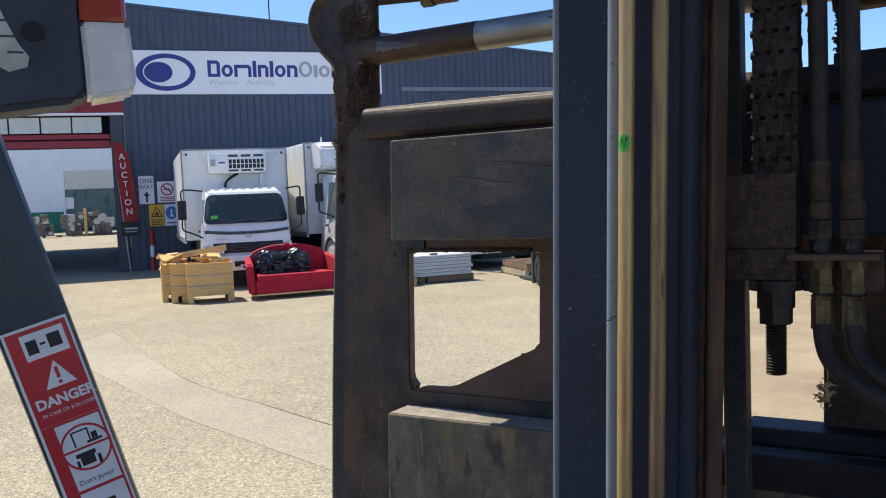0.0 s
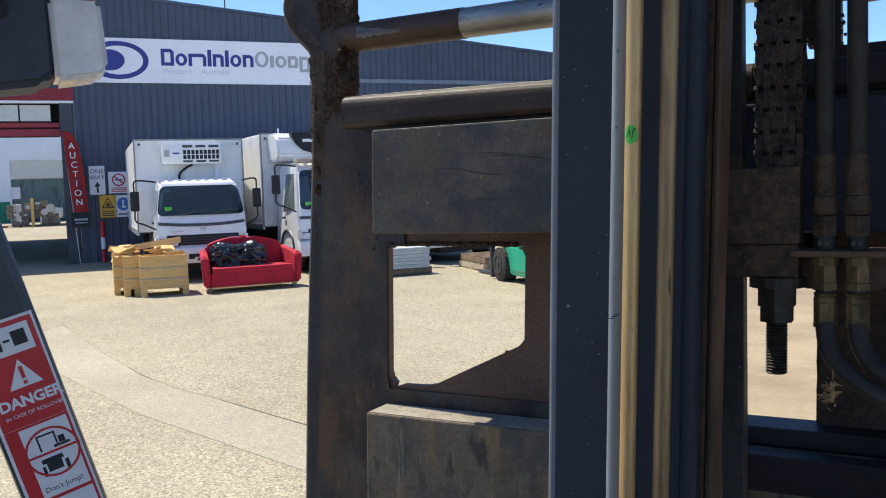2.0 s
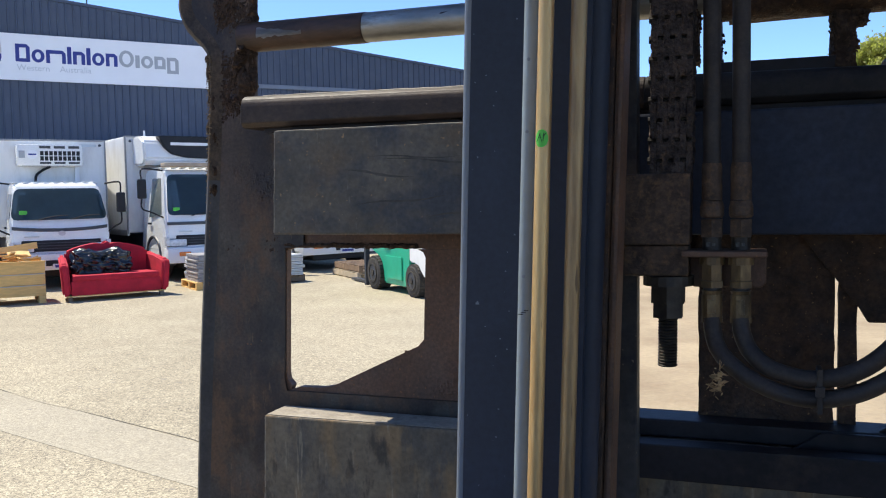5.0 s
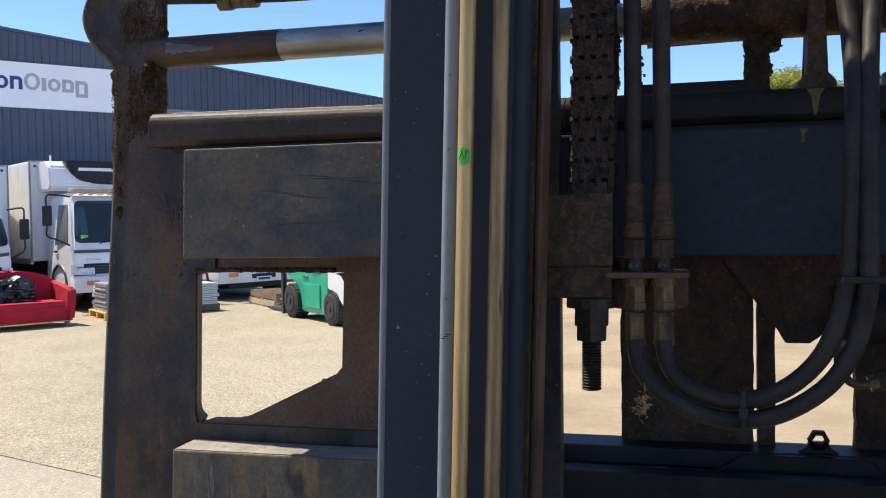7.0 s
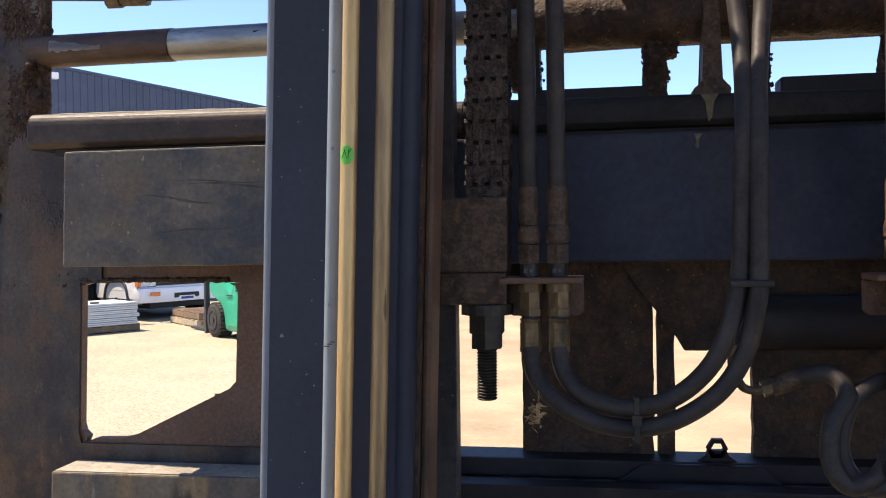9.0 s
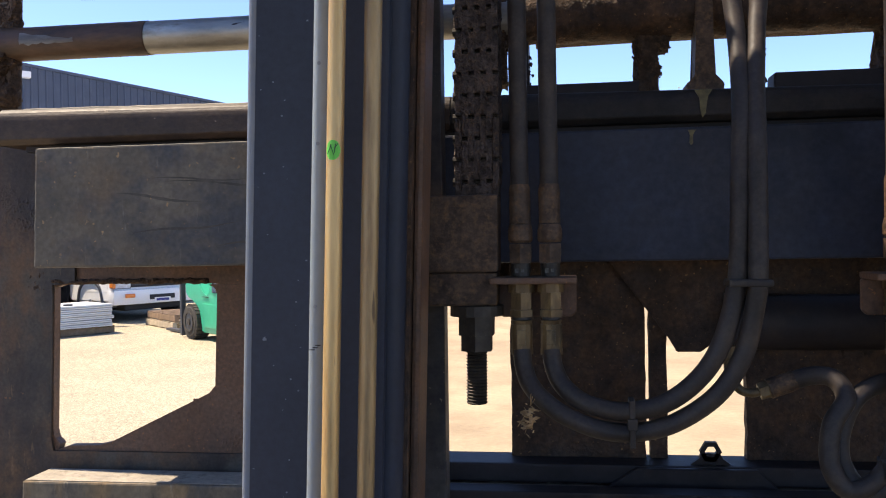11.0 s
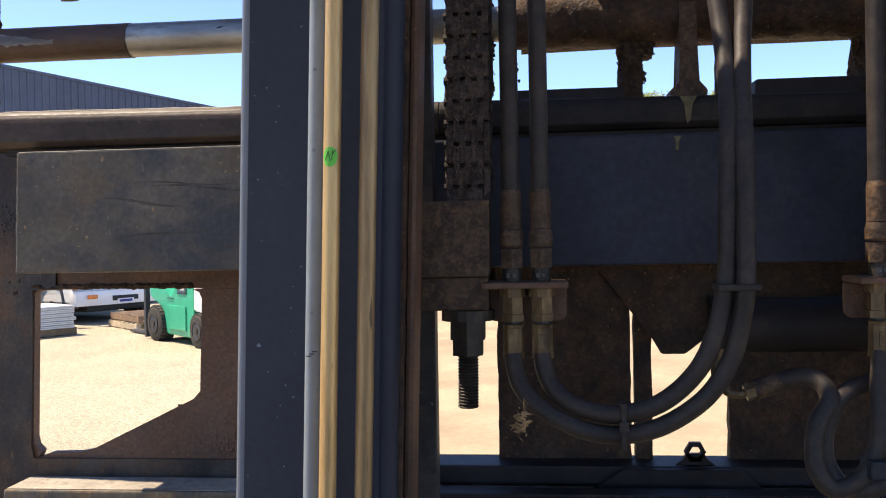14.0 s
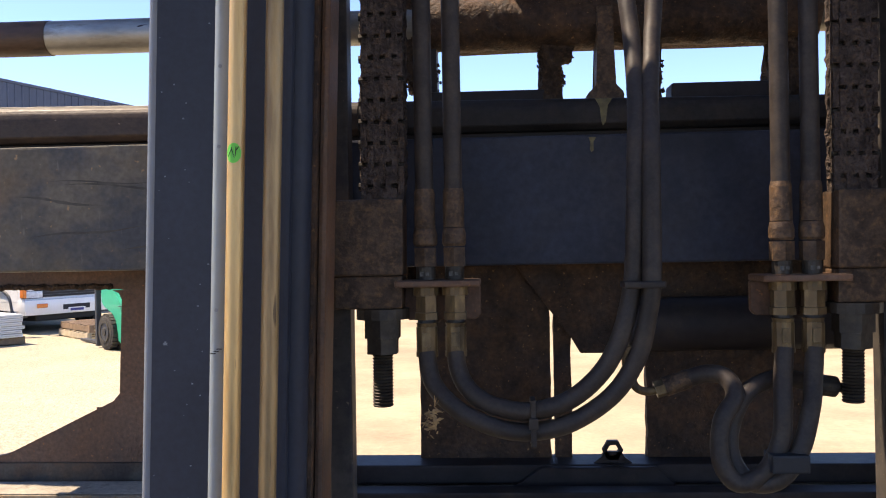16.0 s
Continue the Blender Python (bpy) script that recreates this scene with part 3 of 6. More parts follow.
flag = thing("feather_flag", WALL @ Matrix.Translation((0.0, -0.55, 0)), "red feather flag reading auction with a black foot", "flag")
b = bmesh.new()
edge = spline([(-0.29, 0, 3.38), (-0.09, 0, 3.30), (0.07, 0, 2.95), (0.14, 0, 2.4), (0.19, 0, 1.8), (0.21, 0, 1.33)], 5)
left = [Vector((-0.30 + 0.16 * (3.38 - p.z) / 2.05, 0, p.z)) for p in edge]
prev = None
for a, c in zip(left, edge):
    cur = [b.verts.new(a.lerp(c, f) + Vector((0, 0.025 * math.sin(f * 5 + a.z * 2), 0))) for f in (0, 0.25, 0.5, 0.75, 1)]
    if prev:
        for k in range(4):
            b.faces.new((prev[k], prev[k + 1], cur[k + 1], cur[k]))
    prev = cur
bmesh.ops.solidify(b, geom=b.faces[:], thickness=0.008)
part("flag_cloth", b, REDPAINT, flag, smooth=True)
part("flag_foot", roughen(boxes((-0.20, 0.24, -0.02, 0.02, 0.95, 1.325)), 0.02, 4, 3), BLACK, flag, "black foot of the flag")
part("pole", cyls(((-0.05, 0.03, 0.0), (-0.28, 0.03, 3.30), 0.014), seg=8), SILVER, flag)
for k, ch in enumerate("AUCTION"):
    lettering("flag_letter", ch, 0.22, SIGNWHITE, flag, Matrix.Translation((-0.10 + 0.018 * k, -0.05, 2.92 - 0.235 * k)) @ FRONT, align="CENTER")
part("text_bar", boxes((-0.14, 0.18, -0.055, -0.045, 1.12, 1.17)), SIGNGREY, flag)
part("text_bar", boxes((-0.12, 0.16, -0.055, -0.045, 1.05, 1.075)), SIGNGREY, flag)

# rear yard seen through the bay
yard = thing("rear_yard_fence", WALL @ Matrix.Translation((0, 56, 0)), "white wall with green shade cloth along the back yard", "fence", kind="structure")
part("wall_sheet", boxes((-24, 14, 0, 0.2, 1.7, 8.5)), SIGNWHITE, yard)
part("shade_cloth", roughen(boxes((-24, 14, -0.1, -0.02, 0, 1.75)), 0.08, 1.2, 5), SHADECLOTH, yard, "sagging green shade cloth")
trailer = thing("curtain_trailer", WALL @ Matrix.Translation((-4.2, 42, 0)), "pale curtain-sided trailer standing in the back yard", "trailer")
part("curtain", boxes((-1.0, 3.4, 0, 2.4, 3.25, 4.55), bevel=0.05), TRANSLU, trailer)
part("curtain_skirt", boxes((-1.0, 3.4, 0.01, 2.39, 0.5, 3.24)), mat("grey_green_curtain", (0.12, 0.19, 0.175), 0.6, second=(0.05, 0.075, 0.07), amount=0.45, stretch=(1, 1, 0.4), scale=0.8), trailer, "dark green lower curtain")
part("frame", boxes((-1.12, -1.0, -0.04, 0.1, 0.0, 4.7), (-1.12, 3.5, -0.04, 0.06, 4.56, 4.72)), SIGNWHITE, trailer)
part("notice", boxes((-0.98, -0.45, -0.05, -0.02, 1.9, 2.7)), SIGNWHITE, trailer, "small white notice")
part("floor_frame", boxes((-1.1, 3.4, 0.0, 2.3, 0.35, 0.49)), TRIMGREY, trailer)
for x in (-1.0, 1.2, 3.2):
    part("leg", boxes((x, x + 0.1, 0.1, 0.2, 0, 0.35)), TRIMGREY, trailer)


def engine(u, d, s, seed):
    e = thing("engine_on_pallet", WALL @ Matrix.Translation((u, d, 0)), "greasy used truck engine strapped to a wooden pallet", "engine", "engines in the back yard")
    part("pallet", boxes((-0.8 * s, 0.8 * s, -0.5, 0.5, 0.10, 0.14), (-0.8 * s, -0.7 * s, -0.5, 0.5, 0, 0.1), (0.7 * s, 0.8 * s, -0.5, 0.5, 0, 0.1), (-0.05, 0.05, -0.5, 0.5, 0, 0.1)), OLDWOOD, e)
    rnd = random.Random(seed)
    for k in range(9):
        b = bmesh.new()
        x, z, r = rnd.uniform(-0.5, 0.5) * s, rnd.uniform(0.2, 1.2) * s, rnd.uniform(0.15, 0.32) * s
        if k % 3:
            box(b, x - r, x + r, -0.3, 0.3, max(0.14, z - r), z + r, bevel=0.05 * s)
        else:
            cyl(b, (x, -0.4, z), (x, 0.2, z), r * 0.8, seg=14)
        part("engine_block" if k % 3 else "pulley", b, GRIMEY if k % 2 else SILVER, e)
    part("engine_block", boxes((-0.45 * s, 0.45 * s, -0.3, 0.3, 0.14, 0.7 * s), bevel=0.06), GRIMEY, e)


GRIMEY = mat("greasy_engine_metal", (0.20, 0.17, 0.13), 0.6, metal=0.3, var=0.4, scale=6, bump=0.3)
for u_, d_, s_, sd in ((-6.5, 40, 1.15, 1), (-4.6, 40, 1.15, 2), (-2.75, 40, 1.3, 3)):
    engine(u_, d_, s_, sd)
rp = thing("yard_post", WALL @ Matrix.Translation((-3.8, 39.5, 0)), "rough timber post standing in the back yard", "post")
part("post", roughen(boxes((-0.09, 0.09, -0.09, 0.09, 0, 1.9)), 0.02, 3, 2), WOOD, rp)


# ---- vehicles and goods in the yard ----
def wheel(parent, x, y, r=0.40, w=0.24, rim=SILVER):
    """Wheel on an axle along x, y ahead is -."""
    b = cyls(((x - w / 2, y, r), (x + w / 2, y, r), r), seg=32)
    bmesh.ops.bevel(b, geom=[e for e in b.edges if len(e.link_faces) == 2 and e.calc_face_angle(0) > 1], offset=0.04, segments=2, affect="EDGES")
    t = part("wheel", b, TYRE, parent, "black tyre", True)
    s = -1 if x < 0 else 1
    part("rim", cyls(((x + s * (w / 2 - 0.02), y, r), (x + s * (w / 2 + 0.012), y, r), r * 0.56), seg=24), rim, t)
    part("hub", cyls(((x + s * (w / 2), y, r), (x + s * (w / 2 + 0.05), y, r), r * 0.2), seg=16), TRIMGREY, t)
    return t


def mirror(parent, side, x, z, reach):
    """Door mirror on a bent tubular arm."""
    s = side
    m = part("mirror", boxes((s * (x + reach) - 0.08, s * (x + reach) + 0.08, -0.02, 0.08, z - 0.24, z + 0.13), bevel=0.03), BLACK, parent, "black door mirror")
    part("mirror_arm", tube([(s * x, 0.25, z + 0.30), (s * (x + reach * 0.7), 0.12, z + 0.33), (s * (x + reach), 0.05, z + 0.30), (s * (x + reach), 0.04, z + 0.1)], 0.016, 8, 5), BLACK, m)
    part("mirror_arm", tube([(s * x, 0.25, z - 0.62), (s * (x + reach * 0.6), 0.12, z - 0.50), (s * (x + reach), 0.05, z - 0.42), (s * (x + reach), 0.04, z - 0.2)], 0.016, 8, 5), BLACK, m)


def bow(bm, hw, amount):
    """Rounds a cab front: the corners fall back towards the sides."""
    for f_ in (-0.97, -0.9, -0.8, -0.65, -0.4, 0, 0.4, 0.65, 0.8, 0.9, 0.97):
        bmesh.ops.bisect_plane(bm, geom=bm.verts[:] + bm.edges[:] + bm.faces[:], plane_co=(f_ * hw, 0, 0), plane_no=(1, 0, 0))
    for v in bm.verts:
        if v.co.y < 0.62:
            v.co.y += amount * min(1.0, abs(v.co.x) / hw) ** 4 * (0.62 - v.co.y) / 0.62
    return bm


VISOR = mat("sun_browned_visor", (0.42, 0.34, 0.25), 0.6, var=0.15, scale=8, bump=0.1)


DULLTRIM = mat("dulled_aluminium_edge", (0.26, 0.27, 0.28), 0.5, metal=0.3, var=0.12, scale=6, bump=0.04)


def truck(m, w, roof, label, wide_box, box_top, box_len, gap, unit, style):
    """A forward-control truck: local front at y = 0 facing -y, body towards +y."""
    t = thing("refrigerated_truck" if unit else "truck", m, label, "truck", "parked trucks")
    hw = w / 2
    # cab: side profile drawn across, sides pulled in towards the roof
    b = bmesh.new()
    prof = [(0.10, 0.40), (0.02, 0.55), (0.0, 0.95), (0.05, 1.26), (0.40, roof - 0.10), (0.50, roof - 0.02), (0.62, roof), (1.50, roof), (1.62, roof - 0.06), (1.66, 0.55), (1.60, 0.40)]
    prism(b, prof, -hw, hw, "x", 0.045, 3)
    for v in b.verts:
        if v.co.z > 1.2:
            v.co.x *= 1 - 0.14 * (v.co.z - 1.2) / (roof - 1.2)
    BOWED = 0.16 if style == 1 else 0.07
    cab = part("cab", bow(b, hw, BOWED), WHITEPAINT, t, "white painted cab", True)
    # windscreen lies on the raked front
    zl, zh = (1.27, roof - 0.11) if style == 1 else (1.29, roof - 0.13)
    def rake(z):
        return 0.05 + (z - 1.26) / (roof - 0.10 - 1.26) * 0.35
    def wx(z, inset):
        return (hw - inset) * (1 - 0.14 * max(0, z - 1.2) / (roof - 1.2))
    b = bmesh.new()
    vs = []
    for z, ins in ((zl, 0.14), (zl + 0.015, 0.085), (zl + 0.05, 0.05), (zl + 0.12, 0.035), (zh - 0.12, 0.04), (zh - 0.05, 0.06), (zh - 0.015, 0.095), (zh, 0.15)):
        vs.append([b.verts.new((sx_ * wx(z, ins - (0.028 if style == 1 else 0)), rake(z) - 0.02, z)) for sx_ in (-1, -0.9, -0.5, 0, 0.5, 0.9, 1)])
    for a, c in zip(vs, vs[1:]):
        for k in range(6):
            b.faces.new((a[k], a[k + 1], c[k + 1], c[k]))
    bmesh.ops.solidify(b, geom=b.faces[:], thickness=-0.02)
    ws = part("windscreen", bow(b, hw, BOWED), GLASS, t, "dark tinted windscreen", True)
    part("registration_sticker", boxes((-hw + 0.16, -hw + 0.29, rake(1.42) - 0.018, rake(1.42) - 0.012, 1.37, 1.44)), STICKER, ws, "green paper sticker")
    for s in (-0.45, 0.2):
        part("wiper", tube([(s * w * 0.5, rake(1.28) - 0.03, 1.27), (s * w * 0.5 + 0.25, rake(1.35) - 0.035, 1.33), (s * w * 0.5 + 0.5, rake(1.36) - 0.03, 1.345)], 0.009, 6, 4), INK, ws)
    lineb = boxes((-hw + 0.03, hw - 0.03, 0.004, 0.06, 1.10, 1.16), bevel=0.008)
    bow(lineb, hw, BOWED)
    for v in lineb.verts:
        v.co.z -= 0.05 * (1 - (v.co.x / hw) ** 2) if style == 1 else 0
    part("wiper_panel", lineb, TRIMGREY, t, "black line under the windscreen")
    for k in range(9):
        x = -hw * 0.82 + k * hw * 0.205
        part("roof_rib", boxes((x - 0.045, x + 0.045, 0.55, 1.5, roof - 0.005, roof + 0.018), bevel=0.008), WHITEPAINT, t)
    # grille, lamps, bumper
    part("grille", bow(boxes((-hw * 0.80, hw * 0.80, -0.016, 0.02, 0.70, 0.90), bevel=0.02), hw, BOWED), BLACK, t, "dark grille")
    for k in range(3):
        part("grille_slat", bow(boxes((-hw * 0.74, hw * 0.74, -0.024, -0.0165, 0.745 + k * 0.05, 0.757 + k * 0.05)), hw, BOWED), TRIMGREY, t)
    part("badge", disc(bmesh.new(), 0, 1.02, 0.06, 0.045, -0.012, 0.004, 20), SILVER, t, "plain silver badge")
    part("name_bar", boxes((-hw * 0.75, -hw * 0.45, -0.008, 0.004, 0.96, 0.985)), SILVER, t)
    bump = part("bumper", bow(boxes((-hw - 0.01, hw + 0.01, -0.09, 0.18, 0.36, 0.66), bevel=0.03), hw, BOWED), WHITEPAINT if style != 2 else SIGNWHITE, t, "white steel bumper", True)
    part("air_slot", boxes((-0.30, 0.30, -0.096, -0.0905, 0.44, 0.54), bevel=0.01), BLACK, bump)
    part("plate_bar", boxes((-0.19, 0.19, -0.105, -0.0965, 0.385, 0.475)), SIGNWHITE, bump, "blank number plate")
    part("plate_bar_print", boxes((-0.15, 0.15, -0.108, -0.1055, 0.405, 0.455)), SIGNBLUE, bump)
    for s in (-1, 1):
        lamp_ = part("headlamp", bow(boxes((s * (hw - 0.20) - 0.17, s * (hw - 0.20) + 0.17, -0.03, 0.06, 0.69, 0.83), bevel=0.03), hw, BOWED), LAMPGLASS, t, "clear headlamp", True)
        part("lamp_rim", bow(boxes((s * (hw - 0.20) - 0.19, s * (hw - 0.20) + 0.19, -0.012, 0.05, 0.68, 0.84), bevel=0.02), hw, BOWED), TRIMGREY, lamp_)
        part("indicator", boxes((s * (hw - 0.02) - 0.05, s * (hw - 0.02) + 0.02, 0.0, 0.12, 0.70, 0.88), bevel=0.015), ORANGE if style == 3 else LAMPGLASS, t, "corner indicator")
        part("fog_lamp", boxes((s * (hw - 0.30) - 0.11, s * (hw - 0.30) + 0.11, -0.098, -0.0905, 0.50, 0.58), bevel=0.01), ORANGE, bump, "orange bumper lamp")
        b = bmesh.new()
        prism(b, [(0.38, 1.30), (1.10, 1.24), (1.10, roof - 0.20), (0.58, roof - 0.20)], 0, 0.012, "x")
        for v in b.verts:
            v.co.x = s * (wx(v.co.z, 0) + (0.004 if v.co.x > 0.006 else -0.01))
        part("side_window", b, GLASS, t, "dark side window")
        b = bmesh.new()
        prism(b, [(0.22, 0.62), (1.20, 0.62), (1.20, roof - 0.12), (0.50, roof - 0.12), (0.26, 1.24)], 0, 0.010, "x")
        for v in b.verts:
            v.co.x = s * (wx(v.co.z, 0) + (0.002 if v.co.x > 0.005 else -0.012))
        d = part("door", b, WHITEPAINT, t)
        part("door_handle", boxes((s * (hw + 0.01) - 0.015, s * (hw + 0.01) + 0.015, 0.95, 1.12, 1.10, 1.14), bevel=0.006), BLACK, d, "black door handle")
        mirror(t, s, hw - 0.03, roof - (0.33 if style == 1 else 0.36), 0.48 if style == 2 else 0.40 if style == 1 and s < 0 else 0.24)
        wheel(t, s * (hw - 0.16), 0.85, 0.39, 0.22)
        part("wheel_arch", tube([(s * (hw + 0.0), 0.40, 0.40), (s * (hw + 0.0), 0.52, 0.72), (s * hw, 0.85, 0.86), (s * hw, 1.18, 0.72), (s * hw, 1.30, 0.40)], 0.035, 8, 6), TRIMGREY, t)
        part("step", boxes((s * (hw - 0.12) - 0.12, s * (hw - 0.12) + 0.12, 0.30, 0.60, 0.30, 0.355)), TRIMGREY, t)
    # chassis and rear wheels
    part("chassis_rail", boxes((-0.42, -0.34, 0.3, gap + box_len - 0.2, 0.55, 0.72)), TRIMGREY, t)
    part("chassis_rail", boxes((0.34, 0.42, 0.3, gap + box_len - 0.2, 0.55, 0.72)), TRIMGREY, t)
    part("underbody", boxes((-hw + 0.36, hw - 0.36, 0.2, gap + box_len - 0.1, 0.22, 0.545), bevel=0.03), BLACK, t, "dark greasy underbody")
    for s in (-1, 1):
        part("mudguard", boxes((s * (hw - 0.19) - 0.16, s * (hw - 0.19) + 0.16, 1.34, 1.38, 0.20, 0.86)), BLACK, t)
        part("side_skirt", boxes((s * (hw - 0.12) - 0.03, s * (hw - 0.12) + 0.03, 1.9, gap + box_len * 0.55, 0.35, 0.85)), TRIMGREY, t)
        wheel(t, s * (hw - 0.2), gap + box_len * 0.72, 0.39, 0.40)
    if wide_box:
        bw = wide_box / 2
        body = part("cargo_box", boxes((-bw, bw, gap, gap + box_len, 0.92, box_top), bevel=0.03), BOXWHITE, t, "white fibreglass cargo box")
        for s in (-1, 1):
            part("corner_trim", boxes((s * bw - 0.014, s * bw + 0.016, gap - 0.012, gap + 0.05, 0.90, box_top + 0.008), bevel=0.01), DULLTRIM, body)
            part("lower_rail", boxes((s * bw - 0.02, s * bw + 0.02, gap, gap + box_len, 0.86, 0.98)), SILVER, body)
        part("top_trim", boxes((-bw + 0.031, bw - 0.031, gap - 0.012, gap + 0.04, box_top - 0.025, box_top + 0.008), bevel=0.008), DULLTRIM, body)
        for s in (-1, 1):
            part("marker_lamp", cyls(((s * (bw - 0.10), gap - 0.02, box_top - 0.10), (s * (bw - 0.10), gap, box_top - 0.10), 0.028), seg=12), TRIMGREY, body)
        part("vent_plate", boxes((bw * 0.55, bw * 0.85, gap - 0.008, gap, box_top - 0.13, box_top - 0.08)), SILVER, body)
    if unit == 1:
        z0, z1 = box_top - 0.525, box_top - 0.11
        fr = part("cooling_unit", boxes((-0.57, 0.61, gap - 0.36, gap - 0.013, z0, z1), bevel=0.04), WHITEPAINT, t, "white cooling unit with a slatted grille", True)
        for k in range(9):
            for j in range(2):
                part("grille_cell", boxes((-0.16 + k * 0.082, -0.16 + k * 0.082 + 0.062, gap - 0.366, gap - 0.36, z0 + 0.10 + j * 0.10, z0 + 0.185 + j * 0.10)), BLACK, fr)
        for k in range(3):
            part("slot", boxes((-0.17 + k * 0.26, 0.03 + k * 0.26, gap - 0.366, gap - 0.36, z0 + 0.335, z0 + 0.385)), TRIMGREY, fr)
            part("slot", boxes((-0.17 + k * 0.26, 0.03 + k * 0.26, gap - 0.366, gap - 0.36, z0 + 0.035, z0 + 0.075)), TRIMGREY, fr)
        part("side_grille", boxes((-0.535, -0.43, gap - 0.366, gap - 0.36, z0 + 0.15, z0 + 0.29)), SIGNGREY, fr)
        part("logo_disc", disc(bmesh.new(), -0.30, z0 + 0.22, 0.10, 0.09, gap - 0.367, gap - 0.36, 20), SIGNWHITE, fr)
        part("logo_bar", boxes((-0.37, -0.23, gap - 0.371, gap - 0.3675, z0 + 0.205, z0 + 0.235)), SIGNBLUE, fr)
        part("pipe", tube([(-0.22, gap - 0.05, z0 - 0.45), (-0.22, gap - 0.06, z0 - 0.2), (-0.1, gap - 0.07, z0 - 0.08), (0.05, gap - 0.08, z0)], 0.025, 8, 5), BLACK, fr)
        part("conduit", boxes((0.50, 0.58, gap - 0.05, gap - 0.013, 1.3, z0)), SIGNWHITE, fr)
    if unit == 2:
        z0, z1 = box_top - 0.62, box_top - 0.02
        b = bmesh.new()
        prism(b, [(gap - 0.75, z0 + 0.12), (gap - 0.62, z0), (gap - 0.013, z0), (gap - 0.013, z1), (gap - 0.45, z1), (gap - 0.68, z1 - 0.12)], -0.95, 0.95, "x", 0.04, 2)
        fr = part("cooling_unit", b, WHITEPAINT, t, "white and black roof-front cooling unit", True)
        b = bmesh.new()
        prism(b, [(-0.66, z1 - 0.015), (0.93, z1 - 0.015), (0.93, z0 + 0.12), (-0.10, z0 + 0.15), (-0.40, z0 + 0.22), (-0.55, z0 + 0.36)], gap - 0.79, gap - 0.55, "y", 0.02, 2)
        part("black_front", b, BLACK, fr, "black upper front")
        part("logo_bar", boxes((-0.42, 0.40, gap - 0.796, gap - 0.7905, z1 - 0.20, z1 - 0.14)), SIGNWHITE, fr, "white bar of print")
        for k in range(10):
            part("slot", boxes((-0.55 + k * 0.115, -0.47 + k * 0.115, gap - 0.62, gap - 0.46, z1 - 0.002, z1 + 0.006)), BLACK, fr)
        part("visor", boxes((-hw * 0.9, hw * 0.9, 0.30, 0.55, roof + 0.02, roof + 0.10), bevel=0.02), VISOR, t, "sun-browned visor strip")
        part("antenna", cyls(((-hw * 0.9, gap - 0.3, z1), (-hw * 0.9, gap - 0.3, z1 + 0.12), 0.02), seg=8), SIGNWHITE, fr)
    return t


ROT = math.atan2(0.7587, 0.6514)


def yard_pose(x, y, turn=0.0):
    return Matrix.Translation((x, y, 0)) @ Matrix.Rotation(ROT + radians(turn), 4, "Z")


truck(yard_pose(-11.40, 11.26, 0.8), 1.68, 1.95, "white refrigerated light truck with a front cooling unit", 2.18, 2.82, 4.4, 1.75, 1, 1)
truck(yard_pose(-9.66, 13.38, 6), 1.76, 2.22, "white refrigerated truck with a black-faced cooling unit over the cab", 2.2, 2.92, 5.0, 1.8, 2, 2)
truck(yard_pose(-7.95, 15.85, 12), 2.1, 2.2, "white cab-over truck parked behind the panel stack", 2.3, 3.1, 5.0, 1.8, 0, 3)

# sofa
def sofa(m):
    s = thing("sofa", m, "red fabric sofa with a double-arched back and flared arms", "sofa")
    L, D = 1.65, 0.80

    def narrowed(bm):
        # the frame draws in a little towards the back
        for v in bm.verts:
            v.co.x = L / 2 + (v.co.x - L / 2) * (1 - 0.16 * max(0.0, v.co.y) / D)
        return bm

    part("seat_base", narrowed(boxes((0.12, L - 0.12, 0.012, D - 0.1, 0.095, 0.325), bevel=0.015)), REDCLOTH, s, "", True)
    part("seat_cushion", narrowed(boxes((0.135, L - 0.135, 0.0, D - 0.20, 0.315, 0.415), bevel=0.04)), REDCLOTH, s, "", True)
    part("bottom_batten", narrowed(boxes((0.05, L - 0.05, 0.02, D - 0.06, 0.078, 0.094))), WOOD, s, "pale timber batten under the seat")
    b = bmesh.new()
    top = [(L * k / 24, 0.69 + 0.21 * math.sin(math.pi * k / 24) ** 0.55 - 0.035 * math.exp(-((k - 12) / 1.6) ** 2)) for k in range(25)]
    prism(b, [(0.05, 0.12)] + [(min(max(x, 0.05), L - 0.05), z) for x, z in top] + [(L - 0.05, 0.12)], D - 0.20, D, "y", 0.05, 3)
    part("backrest", narrowed(b), REDCLOTH, s, "double-arched backrest", True)
    for x0, sd in ((-0.01, -1), (L - 0.12, 1)):
        b = bmesh.new()
        prism(b, [(0.0, 0.09), (-0.02, 0.54), (0.02, 0.615), (D * 0.5, 0.655), (D - 0.08, 0.72), (D - 0.04, 0.09)], x0, x0 + 0.13, "x", 0.035, 3)
        for v in b.verts:
            v.co.x += sd * 0.10 * max(0.0, v.co.z - 0.10) ** 1.5
        part("armrest", narrowed(b), REDCLOTH, s, "flared armrest", True)
    for x in (0.10, L - 0.10):
        for y in (0.06, D - 0.12):
            part("foot", narrowed(boxes((x - 0.03, x + 0.03, y - 0.03, y + 0.03, 0.0, 0.077), bevel=0.005)), OLDWOOD, s, "short wooden foot")
    return s


sm = Matrix.Translation((-9.77, 9.50, 0)) @ Matrix.Rotation(radians(54), 4, "Z")
sofa(sm)
